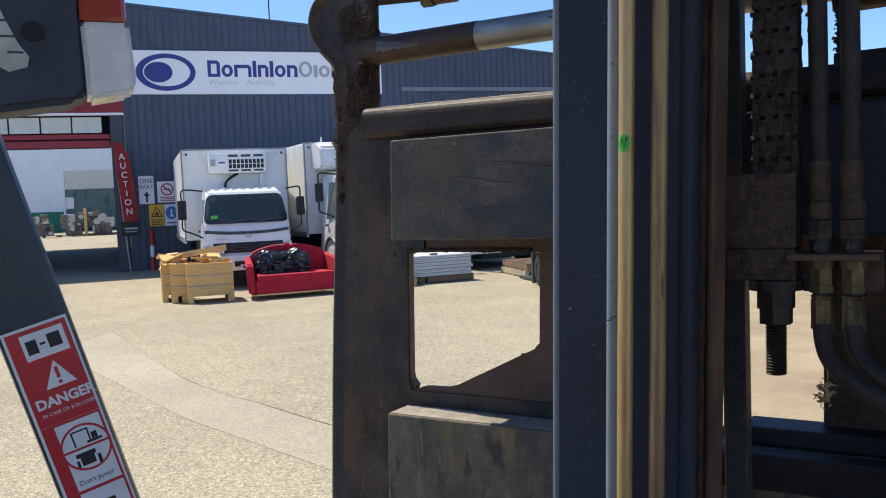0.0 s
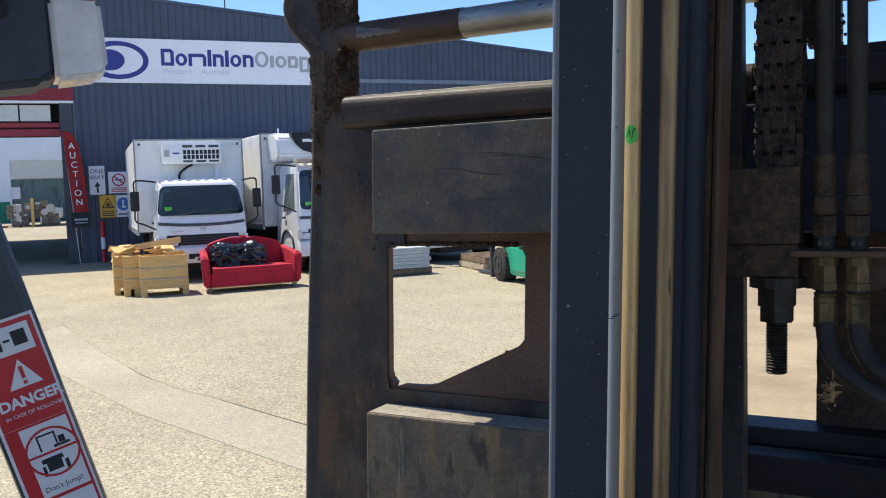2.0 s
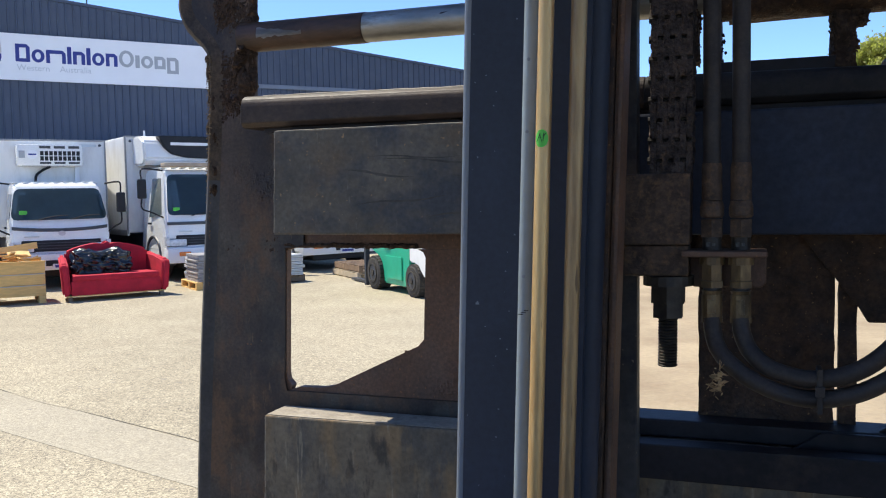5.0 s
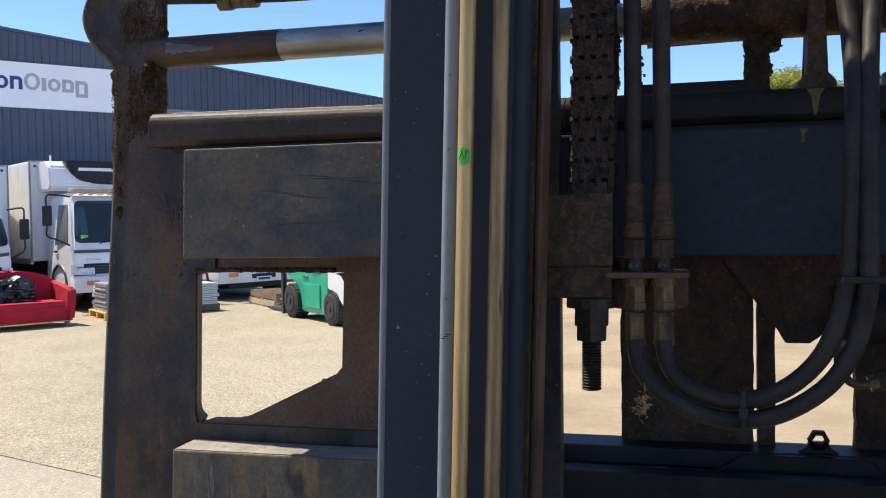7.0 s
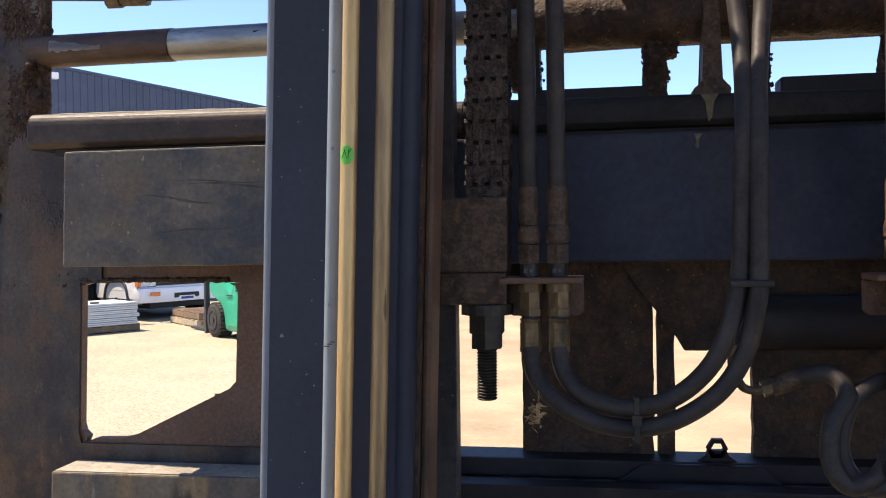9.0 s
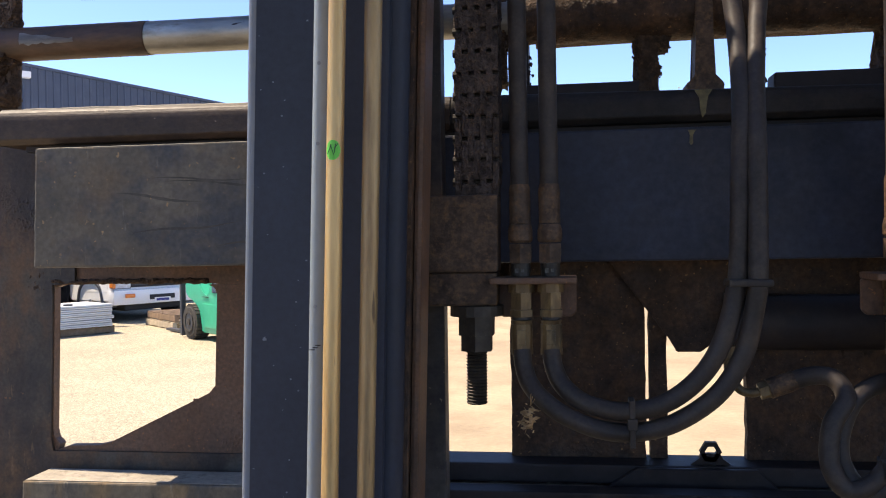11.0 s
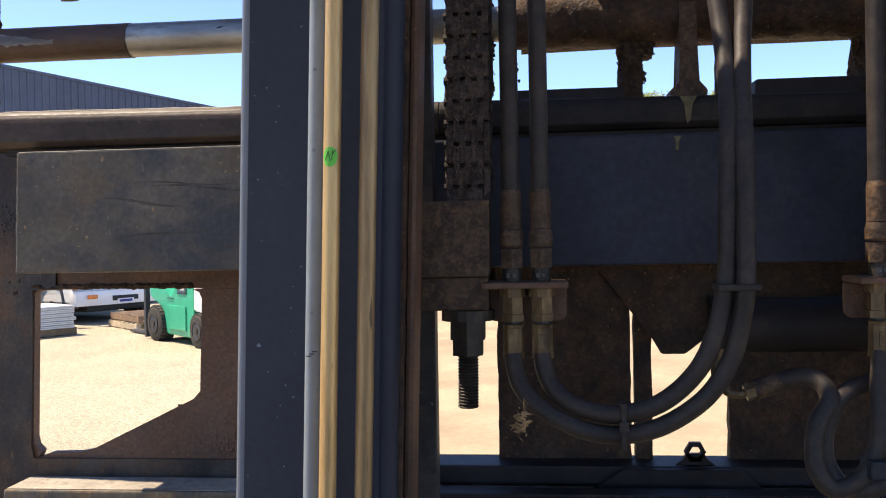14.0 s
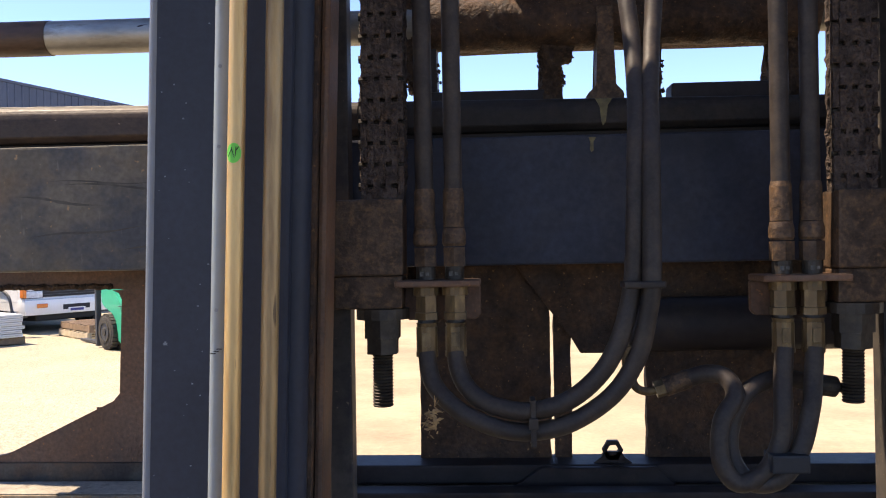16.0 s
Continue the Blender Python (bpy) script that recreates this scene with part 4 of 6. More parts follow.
# the bag leans against the backrest: facets and folds of stiff film
b = bmesh.new()
box(b, 0.24, 1.12, 0.24, 0.50, 0.41, 0.775, bevel=0.08)
bmesh.ops.subdivide_edges(b, edges=b.edges[:], cuts=15, use_grid_fill=True)
roughen(b, 0.04, 4)
for v in b.verts:
    v.co.y += 0.22 * (v.co.z - 0.62)
    v.co.z -= 0.10 * max(0.0, v.co.x - 0.8) ** 2
    q = 0.050 * (1 - 2 * abs(noise.noise(v.co * 5))) + 0.042 * (1 - 2 * abs(noise.noise(v.co * 10))) + 0.009 * (1 - 2 * abs(noise.noise(v.co * 24)))
    v.co += Vector(((v.co.x - 0.68) * 0.4, v.co.y - 0.42, (v.co.z - 0.60) * 0.6)).normalized() * (q - 0.04)
    v.co.z = max(v.co.z, 0.424)
bag = part("plastic_bag", b, BAG)
bag.matrix_basis = sm
tagged(bag, "crumpled shiny black plastic bag lying on the red sofa", "bag")


# wooden crates full of offcuts
def crate(m, w, d, h, seed):
    c = thing("wooden_crate", m, "pale timber crate filled with broken timber", "crate", "crates by the sofa")
    n = 3
    ph = (h - 0.12) / n
    for k in range(n):
        z0, z1 = 0.12 + k * ph, 0.12 + (k + 1) * ph - 0.005
        part("board", boxes((0, w, 0, 0.022, z0, z1), bevel=0.003), WOOD, c)
        part("board", boxes((0, w, d - 0.022, d, z0, z1), bevel=0.003), WOOD, c)
        part("board", boxes((0.001, 0.023, 0.0225, d - 0.0225, z0, z1), bevel=0.003), WOOD, c)
        part("board", boxes((w - 0.023, w - 0.001, 0.0225, d - 0.0225, z0, z1), bevel=0.003), WOOD, c)
    for k in (1, 2):
        part("strap", boxes((0, w, -0.003, -0.0008, 0.10 + k * ph, 0.112 + k * ph)), SIGNGREY, c, "grey steel strap")
    for x in (0.03, w - 0.11):
        part("cleat", boxes((x, x + 0.08, 0.023, 0.045, 0.13, h), bevel=0.003), WOOD, c)
    part("top_rail", boxes((-0.01, w + 0.01, -0.024, 0.024, h - 0.01, h + 0.012), bevel=0.003), WOOD, c)
    for x in (0.0, w - 0.10):
        part("skid", boxes((x, x + 0.10, 0.0, d, 0.0, 0.118), bevel=0.004), WOOD, c)
    part("crate_floor", boxes((0.03, w - 0.03, 0.03, d - 0.03, 0.125, h * 0.75)), WOOD, c)
    rnd = random.Random(seed)
    for k in range(11):
        b = boxes((-0.30, 0.35, -0.045, 0.045, -0.012, 0.012), bevel=0.002)
        bmesh.ops.transform(b, matrix=Matrix.Translation((w / 2 + rnd.uniform(-0.12, 0.12), d / 2 + rnd.uniform(-0.12, 0.12), h * rnd.uniform(0.90, 1.16))) @ Euler((rnd.uniform(-0.6, 0.5), rnd.uniform(-0.4, 0.3), rnd.choice((0.1, 0.3, 1.4, 1.7)))).to_matrix().to_4x4() @ Matrix.Diagonal((rnd.uniform(0.4, 0.8), rnd.uniform(0.7, 2.6), 1, 1)), verts=b.verts)
        part("offcut", b, WOOD, c)


crate(Matrix.Translation((-10.57, 8.88, 0)) @ Matrix.Rotation(radians(50), 4, "Z"), 0.76, 0.75, 0.66, 1)
crate(Matrix.Translation((-11.30, 8.98, 0)) @ Matrix.Rotation(radians(50), 4, "Z"), 0.34, 0.75, 0.68, 2)
crate(Matrix.Translation((-10.93, 8.86, 0)) @ Matrix.Rotation(radians(50), 4, "Z"), 0.26, 0.6, 0.66, 3)
plank = part("loose_plank", boxes((0.0, 1.15, -0.012, 0.012, 0.0, 0.10), bevel=0.003), WOOD)
plank.matrix_basis = Matrix.Translation((-11.40, 9.06, 0.69)) @ Matrix.Rotation(radians(37), 4, "Z") @ Matrix.Rotation(radians(-8), 4, "Y") @ Matrix.Rotation(radians(-14), 4, "X")
tagged(plank, "long pale timber plank lying across the crates", "plank")


def pallet(m, label, group, w=1.15, d=1.0, material=OLDWOOD):
    p = thing("pallet", m, label, "pallet", group)
    for k in range(7):
        x = k * (w - 0.1) / 6
        part("slat", boxes((x, x + 0.1, 0, d, 0.115, 0.135), bevel=0.003), material, p)
    for y in (0, d / 2 - 0.04, d - 0.08):
        part("bearer", boxes((0, w, y, y + 0.08, 0.018, 0.1145), bevel=0.003), material, p)
    for x in (0, w / 2 - 0.05, w - 0.1):
        part("base_board", boxes((x, x + 0.1, 0, d, 0.0, 0.0175)), material, p)
    return p


# pallet of printed paper beside the sofa
mp_ = Matrix.Translation((-8.68, 11.44, 0)) @ Matrix.Rotation(radians(51), 4, "Z")
pallet(mp_, "pale pallet under a stack of printed paper", "pallets in the yard", 0.9, 1.0, WOOD)
stack = thing("paper_stack", mp_ @ Matrix.Translation((0.05, 0.05, 0.135)), "tall stack of grey printed sheets on a pallet", "paper stack")
rnd = random.Random(11)
for k in range(20):
    j = rnd.uniform(-0.02, 0.02)
    part("bundle", boxes((0.0 + j, 0.78 + j, 0.02 - j, 0.76 - j, k * 0.024, k * 0.024 + 0.0225), bevel=0.002), PAPER, stack)

# stack of white coolroom panels on pallets
pm = Matrix.Translation((-7.53, 13.29, 0)) @ Matrix.Rotation(ROT + radians(4), 4, "Z") @ Matrix.Translation((-1.95, 0, 0))
pallet(pm @ Matrix.Translation((1.0, 0.05, 0)), "worn pallet under white panels", "pallets in the yard", 0.95, 1.0)
pallet(pm @ Matrix.Translation((0.0, 0.05, 0)), "worn pallet under white panels", "pallets in the yard", 0.95, 1.0)
ps = thing("panel_stack", pm @ Matrix.Translation((0, 0, 0.135)), "stack of white insulated wall panels on pallets", "panels")
for k in range(6):
    j = rnd.uniform(-0.05, 0.05)
    part("panel", boxes((0.0 + j, 1.92 + j, 0.0 + j * 0.3, 1.05, k * 0.066, k * 0.066 + 0.058), bevel=0.006), PANELW, ps)
    part("panel_groove", boxes((0.02 + j, 1.90 + j, -0.004 + j * 0.3, 0.002 + j * 0.3, k * 0.066 + 0.022, k * 0.066 + 0.034)), SIGNGREY, ps)
for x in (0.6, 1.1):
    part("latch", boxes((x, x + 0.14, 0.10, 0.18, 0.39, 0.42), bevel=0.008), TRIMGREY, ps)

# low brown pallets
PALEWOOD = mat("bleached_pallet_timber", (0.46, 0.38, 0.27), 0.8, var=0.2, scale=6, fine=80, bump=0.3)
bp_ = Matrix.Translation((-7.69, 14.71, 0)) @ Matrix.Rotation(radians(-44), 4, "Z")
for k in range(2):
    pallet(bp_ @ Matrix.Translation((0.02 * k, 0.03 * k, 0.136 * k)), "weathered brown timber pallet in a low pile", "low pallet pile", 1.42, 1.0, (PALEWOOD, OLDWOOD)[k])


# green forklift far off
FTYRE = mat("dusty_tyre_rubber", (0.040, 0.036, 0.031), 0.85, var=0.3, scale=12, bump=0.3, second=(0.085, 0.072, 0.055), amount=0.4)


def small_forklift(m):
    f = thing("forklift_truck", m, "green forklift with a white counterweight, parked beside pallets", "forklift")
    # local: front towards -x, length along x, near side at y = 0
    b = bmesh.new()
    prism(b, [(0.75, 0.13), (0.77, 0.34), (0.72, 0.48), (0.62, 0.58), (0.46, 0.62), (0.26, 0.65), (0.14, 0.74), (0.12, 1.08), (0.42, 1.12), (0.62, 0.96), (0.84, 0.74), (0.98, 0.70), (1.06, 0.76), (1.16, 1.05), (1.78, 1.08), (1.78, 0.53), (1.73, 0.42), (1.71, 0.30), (1.70, 0.18), (1.62, 0.12)], 0.02, 1.05, "y", 0.025, 2)
    part("body", b, GREEN, f, "green painted body", True)
    part("engine_panel", boxes((0.86, 1.50, -0.004, 0.0195, 0.22, 0.60), bevel=0.01), GREEN, f)
    part("side_glass", boxes((1.20, 1.52, 0.004, 0.0195, 0.78, 1.0), bevel=0.006), GLASS, f, "dark side opening")
    part("paper_note", boxes((1.34, 1.46, -0.002, 0.0035, 0.84, 0.97)), TAGPAPER, f)
    part("step_plate", boxes((0.84, 1.06, 0.0, 0.4, 0.702, 0.712)), BLACK, f)
    b = bmesh.new()
    prism(b, [(1.785, 0.53), (1.785, 1.09), (2.5, 1.03), (2.64, 0.85), (2.62, 0.30), (2.31, 0.31), (2.26, 0.43), (2.15, 0.53), (2.0, 0.57)], 0.0, 1.07, "y", 0.03, 2)
    part("counterweight", b, BOXWHITE, f, "scuffed white counterweight", True)
    part("red_stripe", boxes((1.9, 2.4, -0.004, -0.0005, 0.86, 0.89)), REDPAINT, f)
    part("underside", boxes((0.2, 2.3, 0.25, 0.85, 0.14, 0.60)), BLACK, f)
    for x, r in ((0.46, 0.288), (2.0, 0.262)):
        for y0 in (-0.05, 0.86):
            b = cyls(((x, y0, r), (x, y0 + 0.24, r), r * 0.93), seg=36)
            for k in range(26):
                for h in (0, 1):
                    g = boxes((-0.026, 0.026, y0 + 0.004 + 0.12 * h, y0 + 0.118 + 0.12 * h, r * 0.90, r))
                    bmesh.ops.transform(g, matrix=Matrix.Translation((x, 0, r)) @ Matrix.Rotation(2 * math.pi * (k + 0.5 * h) / 26, 4, "Y"), verts=g.verts)
                    me_ = bpy.data.meshes.new("lug")
                    g.to_mesh(me_)
                    g.free()
                    b.from_mesh(me_)
                    bpy.data.meshes.remove(me_)
            w_ = part("wheel", b, FTYRE, f, "dusty black lugged tyre")
            part("side_wall", cyls(((x, y0 - 0.012, r), (x, y0, r), r * 0.80, r * 0.86), seg=30), FTYRE, w_)
            part("rim", cyls(((x, y0 - 0.016, r), (x, y0 - 0.0125, r), r * 0.56), seg=24), TRIMGREY, w_)
            part("rim_ring", ring(bmesh.new(), x, r, r * 0.58, r * 0.58, r * 0.50, r * 0.50, 0, y0 - 0.026, y0 - 0.0165, 24), FTYRE, w_)
            part("hub", cyls(((x, y0 - 0.035, r), (x, y0 - 0.0165, r), r * 0.2), seg=12), FTYRE, w_)
    part("mast", boxes((-0.02, 0.05, -0.02, 0.06, 0.03, 2.1), (-0.02, 0.05, 0.98, 1.06, 0.03, 2.1), (-0.01, 0.04, 0.06, 0.98, 1.9, 2.0), bevel=0.006), TRIMGREY, f, "dark mast")
    part("fork", boxes((-1.2, -0.22, 0.2, 0.3, 0.02, 0.06), (-0.26, -0.2205, 0.2, 0.3, 0.06, 0.5)), TRIMGREY, f)
    part("fork", boxes((-1.2, -0.22, 0.77, 0.87, 0.02, 0.06), (-0.26, -0.2205, 0.77, 0.87, 0.06, 0.5)), TRIMGREY, f)
    part("seat", boxes((0.9, 1.35, 0.3, 0.78, 1.0, 1.12), (1.3, 1.42, 0.3, 0.78, 1.1, 1.55), bevel=0.03), BLACK, f)
    for x0, x1 in ((0.2, 0.55), (1.75, 1.55)):
        for y in (0.06, 0.98):
            part("guard_post", tube([(x0, y, 1.0), ((x0 + x1) / 2, y, 1.6), (x1, y, 2.1)], 0.03, 8, 4), TRIMGREY, f)
    part("guard_roof", boxes((0.5, 1.65, 0.03, 1.02, 2.1, 2.15), bevel=0.01), TRIMGREY, f)


fdir = math.atan2(11.447 - 12.55, -4.597 + 5.784)
small_forklift(Matrix.Translation((-5.98, 12.62, 0)) @ Matrix.Rotation(fdir, 4, "Z"))

# ---- far side of the yard ----
def far_tree(x, y, h, seed):
    t = thing("tree", Matrix.Translation((x, y, 0)), "tall gum tree with an open grey-green crown", "tree", "trees beyond the yard")
    rnd = random.Random(seed)
    b = bmesh.new()
    cyl(b, (0, 0, 0), (0.2, 0, h * 0.55), 0.28, 0.14, 10)
    limbs = []
    for k in range(7):
        a = rnd.uniform(0, 6.28)
        e = Vector((math.cos(a) * h * 0.11, math.sin(a) * h * 0.11, h * rnd.uniform(0.62, 0.95)))
        cyl(b, (0.15, 0, h * rnd.uniform(0.35, 0.52)), e, 0.09, 0.03, 7)
        limbs.append(e)
    part("trunk", b, BARK, t)
    verts, faces = [], []
    for e in limbs:
        for c in range(34):
            cc = e + Vector((rnd.gauss(0, 1), rnd.gauss(0, 1), rnd.gauss(0, 0.6))) * h * 0.085
            for k in range(260):
                p = cc + Vector((rnd.gauss(0, 1), rnd.gauss(0, 1), rnd.gauss(0, 0.7))) * h * 0.030
                d1 = Vector((rnd.gauss(0, 1), rnd.gauss(0, 1), rnd.gauss(0, 1))).normalized() * 0.085
                d2 = d1.orthogonal().normalized() * 0.045
                i = len(verts)
                verts += [p - d1, p + d2, p + d1, p - d2]
                faces.append((i, i + 1, i + 2, i + 3))
    me = bpy.data.meshes.new("crown")
    me.from_pydata([tuple(v) for v in verts], [], faces)
    me.materials.append(LEAF)
    ob = new("crown", me)
    ob.parent = t


far_tree(6.35, 44.3, 8.45, 1)
far_tree(9.3, 44.0, 7.5, 2)
far_tree(4.5, 45.5, 6.0, 3)

fence = thing("yard_fence", Matrix.Translation((4, 62, 0)), "low pale fence across the far side of the yard", "fence")
for k in range(26):
    part("post", boxes((k * 2.4 - 8, k * 2.4 - 7.92, 0, 0.08, 0, 1.5)), SILVER, fence)
part("rail", boxes((-8, 54, 0.01, 0.07, 1.4, 1.46)), SILVER, fence)
part("fence_sheet", boxes((-8, 54, 0.081, 0.10, 0.05, 1.38)), TRANSLU, fence)
rg_ = thing("goods_rack", Matrix.Translation((3.4, 27.5, 0)), "pale steel frame standing in the sandy yard", "rack")
part("leg", cyls(((0, 0, 0), (0, 0, 1.4), 0.035), seg=8), SIGNWHITE, rg_)
part("leg", cyls(((0.3, 0, 0), (0.3, 0, 1.4), 0.05), seg=8), SIGNWHITE, rg_)
part("crossbar", boxes((-0.03, 1.2, -0.03, 0.03, 1.36, 1.42)), SIGNWHITE, rg_)
part("bin", boxes((0.4, 1.5, 0.1, 0.9, 0, 0.9), bevel=0.02), TRIMGREY, rg_)
bc = thing("blue_container", Matrix.Translation((9.2, 34, 0)), "blue steel container across the yard", "container")
b = bmesh.new()
box(b, 0, 6, 0, 2.4, 0, 1.9, bevel=0.02)
part("body", b, BLUESIGN, bc)
for k in range(24):
    part("corrugation", boxes((0.1 + k * 0.245, 0.2 + k * 0.245, -0.03, -0.001, 0.12, 1.8)), BLUESIGN, bc)
tr = thing("flatbed_trailer", Matrix.Translation((2.9, 11.9, 0)), "low pale timber-decked trailer in the sandy yard", "trailer")
part("deck", boxes((0, 1.35, 0, 1.6, 0.16, 0.30), bevel=0.01), mat("pale_trailer_deck", (0.45, 0.33, 0.22), 0.8, var=0.15), tr)
part("drawbar", tube([(1.35, 0.1, 0.20), (1.6, 0.05, 0.17), (1.8, 0.05, 0.16)], 0.02, 8, 4), BOLT, tr)
part("skid", boxes((0.05, 0.15, 0.05, 1.55, 0, 0.16)), OLDWOOD, tr)
part("skid", boxes((1.15, 1.25, 0.05, 1.55, 0, 0.16)), OLDWOOD, tr)
rc = thing("parked_car", Matrix.Translation((4.75, 11.6, 0)), "dark parked car with red tail lamps", "car")
b = bmesh.new()
prism(b, [(0.0, 0.25), (0.0, 0.80), (0.45, 0.95), (0.75, 1.40), (2.3, 1.42), (2.9, 0.98), (4.1, 0.85), (4.2, 0.3)], 0, 1.7, "x", 0.08, 2)
part("body", b, SILVER, rc, "grey car body", True)
part("tail_lamp", boxes((0.08, 0.32, -0.02, 0.05, 0.55, 0.78), bevel=0.01), REDPAINT, rc, "red tail lamp")
part("tail_lamp", boxes((1.38, 1.62, -0.02, 0.05, 0.55, 0.78), bevel=0.01), REDPAINT, rc, "red tail lamp")
part("bumper", boxes((0.05, 1.65, -0.06, 0.1, 0.28, 0.5), bevel=0.03), BLACK, rc)
for y in (0.75, 3.3):
    for x in (0.1, 1.6):
        part("wheel", cyls(((x - 0.1, y, 0.3), (x + 0.1, y, 0.3), 0.3), seg=24), TYRE, rc)


# ---- the forklift that carries the camera: mast, carriage and clamp ----
MAST2 = mat("dusty_grey_flange_steel", (0.07125, 0.06033, 0.0513), 0.55, var=0.3, scale=7, bump=0.2, second=(0.038, 0.03378, 0.03456), amount=0.45, spots=(0.2019, 0.1568, 0.1026), spot_scale=130, spot_at=0.70, spec=0.3)
MASTBAR = mat("dusty_navy_bar_paint", (0.02232, 0.0264, 0.04008), 0.55, var=0.4, scale=5, fine=70, bump=0.1, second=(0.03564, 0.03468, 0.04008), amount=0.4, spec=0.22, soft=0.18)
HOOKM = mat("dirty_brown_black_steel", (0.04118, 0.02834, 0.02226), 0.5, var=0.4, scale=8, fine=130, bump=0.2, second=(0.06635, 0.04347, 0.02904), amount=0.42, spots=(0.2974, 0.2125, 0.1549), spot_scale=110, spot_at=0.74, stretch=(0.7, 1, 1), spec=0.25, soft=0.15)
CRUMB = mat("dried_grease_crumb", (0.15, 0.10, 0.055), 0.8, var=0.4, scale=90, bump=0.3, spec=0.3)
CHAINM = mat("rust_caked_chain", (0.064, 0.046, 0.038), 0.85, var=0.45, scale=40, fine=140, bump=1.0, second=(0.112, 0.070, 0.046), amount=0.40, dist=0.008, spec=0.25)
GRIME2 = mat("oily_dust_on_fitting", (0.0616, 0.03786, 0.02397), 0.6, var=0.5, scale=35, fine=160, bump=0.4, second=(0.1617, 0.08826, 0.03987), amount=0.38, spec=0.25, soft=0.12)
HEADRIM = mat("dusty_brown_rim", (0.105, 0.0728, 0.0462), 0.6, var=0.4, scale=14, fine=160, bump=0.6, second=(0.0434, 0.0294, 0.0196), amount=0.47, spec=0.3, soft=0.15)
WORNWHITE = mat("grubby_white_mark", (0.10, 0.095, 0.085), 0.8, var=0.4, scale=200, bump=0.2, spec=0.2)
OILY = mat("oily_black_rust", (0.0429, 0.02903, 0.02257), 0.65, var=0.5, scale=9, fine=110, bump=1.0, second=(0.1221, 0.06127, 0.02903), amount=0.40, spots=(0.2145, 0.1209, 0.05644), spot_scale=170, spot_at=0.69, dist=0.005, spec=0.2, soft=0.2)
K = 0.036                                          # sideways slope of the mast
forklift = thing("forklift_truck", Matrix.Identity(4), "dark navy forklift mast with a greasy rusted clamp carriage", "forklift")
MX = 0.650                                         # middle of the mast


def mast_half(mirror):
    """One side of the mast: rails, chain, anchor and its bolt."""
    def sx(x):
        return 2 * MX - x if mirror else x

    def bx(x0, x1, *r):
        return (min(sx(x0), sx(x1)), max(sx(x0), sx(x1)), *r)

    def fl(name, bm, m, parent=forklift, label="", smooth=False):
        return part(name, bm, m, parent, label, smooth, K if not mirror else -K)

    def hang(lean):
        return lambda name, bm, m, parent=forklift, label="", smooth=False: part(name, bm, m, parent, label, smooth, lean)

    rail = fl("outer_rail", boxes(bx(-0.018, 0.180, 0.0, 0.022, 0.0, 2.75), bx(-0.018, 0.010, 0.0225, 0.19, 0.0, 2.75), bevel=0.006), MAST, label="dark navy painted outer mast rail")
    fl("worn_edge", cyls(((sx(-0.0165), 0.004, 0.0), (sx(-0.0165), 0.004, 2.75), 0.0066), seg=14), EDGE, rail, "worn pale edge")
    fl("rail_web", boxes(bx(0.055, 0.187, 0.024, 0.15, 0.0, 2.75), bevel=0.02), MAST, rail)
    fl("return_cylinder", cyls(((sx(0.178), 0.035, 0.0), (sx(0.178), 0.035, 2.7), 0.024), seg=24), MAST, label="dark painted lift cylinder", smooth=True)
    inner = fl("inner_rail", boxes(bx(0.186, 0.206, 0.050, 0.14, 0.0, 2.75), bevel=0.005), OILY, label="greasy brown inner mast rail")
    fl("rail_lip", boxes(bx(0.2065, 0.219, 0.064, 0.14, 0.0, 2.75), bevel=0.006), RUST, inner)
    hang(-0.004 if mirror else 0.004)("rail_flank", boxes(bx(0.190, 0.2285, 0.217, 0.26, 0.0, 2.75), bevel=0.003), MAST2, inner)
    # leaf chain: overlapping link plates in columns
    fl = hang(0.014)
    chain = fl("lift_chain", cyls(*[((sx(0.250), 0.180, 1.645 + 0.0335 * k), (sx(0.322), 0.180, 1.645 + 0.0335 * k), 0.0065) for k in range(31)], seg=8), BOLT, label="rusty greasy leaf chain")
    rnd = random.Random(7)
    p, w = 0.0335, 0.0665 / 7
    for c in range(7):
        for i in range(-1, 16):
            z = 1.645 + (2 * i + (c % 2)) * p
            x = 0.2555 + (c + 0.5) * w
            z0, z1 = z - p * 0.90, z + p * 0.90
            if z1 < 1.63 or z0 > 2.68:
                continue
            b = bmesh.new()
            j = rnd.uniform(-0.0012, 0.0012)
            box(b, *bx(x - w * 0.52, x + w * 0.52, 0.166 + j, 0.196 + j, max(z0, 1.60), z1), bevel=0.0005, seg=1)
            roughen(b, 0.0012, 150, 2, c * 3.0)
            if c in (0, 6):
                b2 = Vector((rnd.uniform(-0.0012, 0.0012), 0, 0))
                for v in b.verts:
                    v.co += b2
            fl("link_plate", b, CHAINM, chain)
    for x, sd in ((0.2570, 1.0), (0.3210, 4.0)):
        b = tube([(sx(x), 0.184, 1.64 + 0.1 * k) for k in range(11)], 0.0052, 8, 14)
        fl("chain_grime", roughen(roughen(b, 0.0028, 75, 0, sd), 0.0034, 240, 0, sd), CHAINM, chain, "lumpy grease along the chain")
    # anchor block and bolt
    anchor = fl("chain_anchor", boxes(bx(0.2065, 0.322, 0.148, 0.215, 1.505, 1.6235), bevel=0.004), GRIME2, label="worn steel chain anchor block")
    fl("anchor_foot", boxes(bx(0.213, 0.3205, 0.153, 0.215, 1.453, 1.5045), bevel=0.004), GRIME2, anchor)
    fl("washer", cyls(((sx(0.286), 0.185, 1.436), (sx(0.286), 0.185, 1.4525), 0.042)), BOLT, anchor)
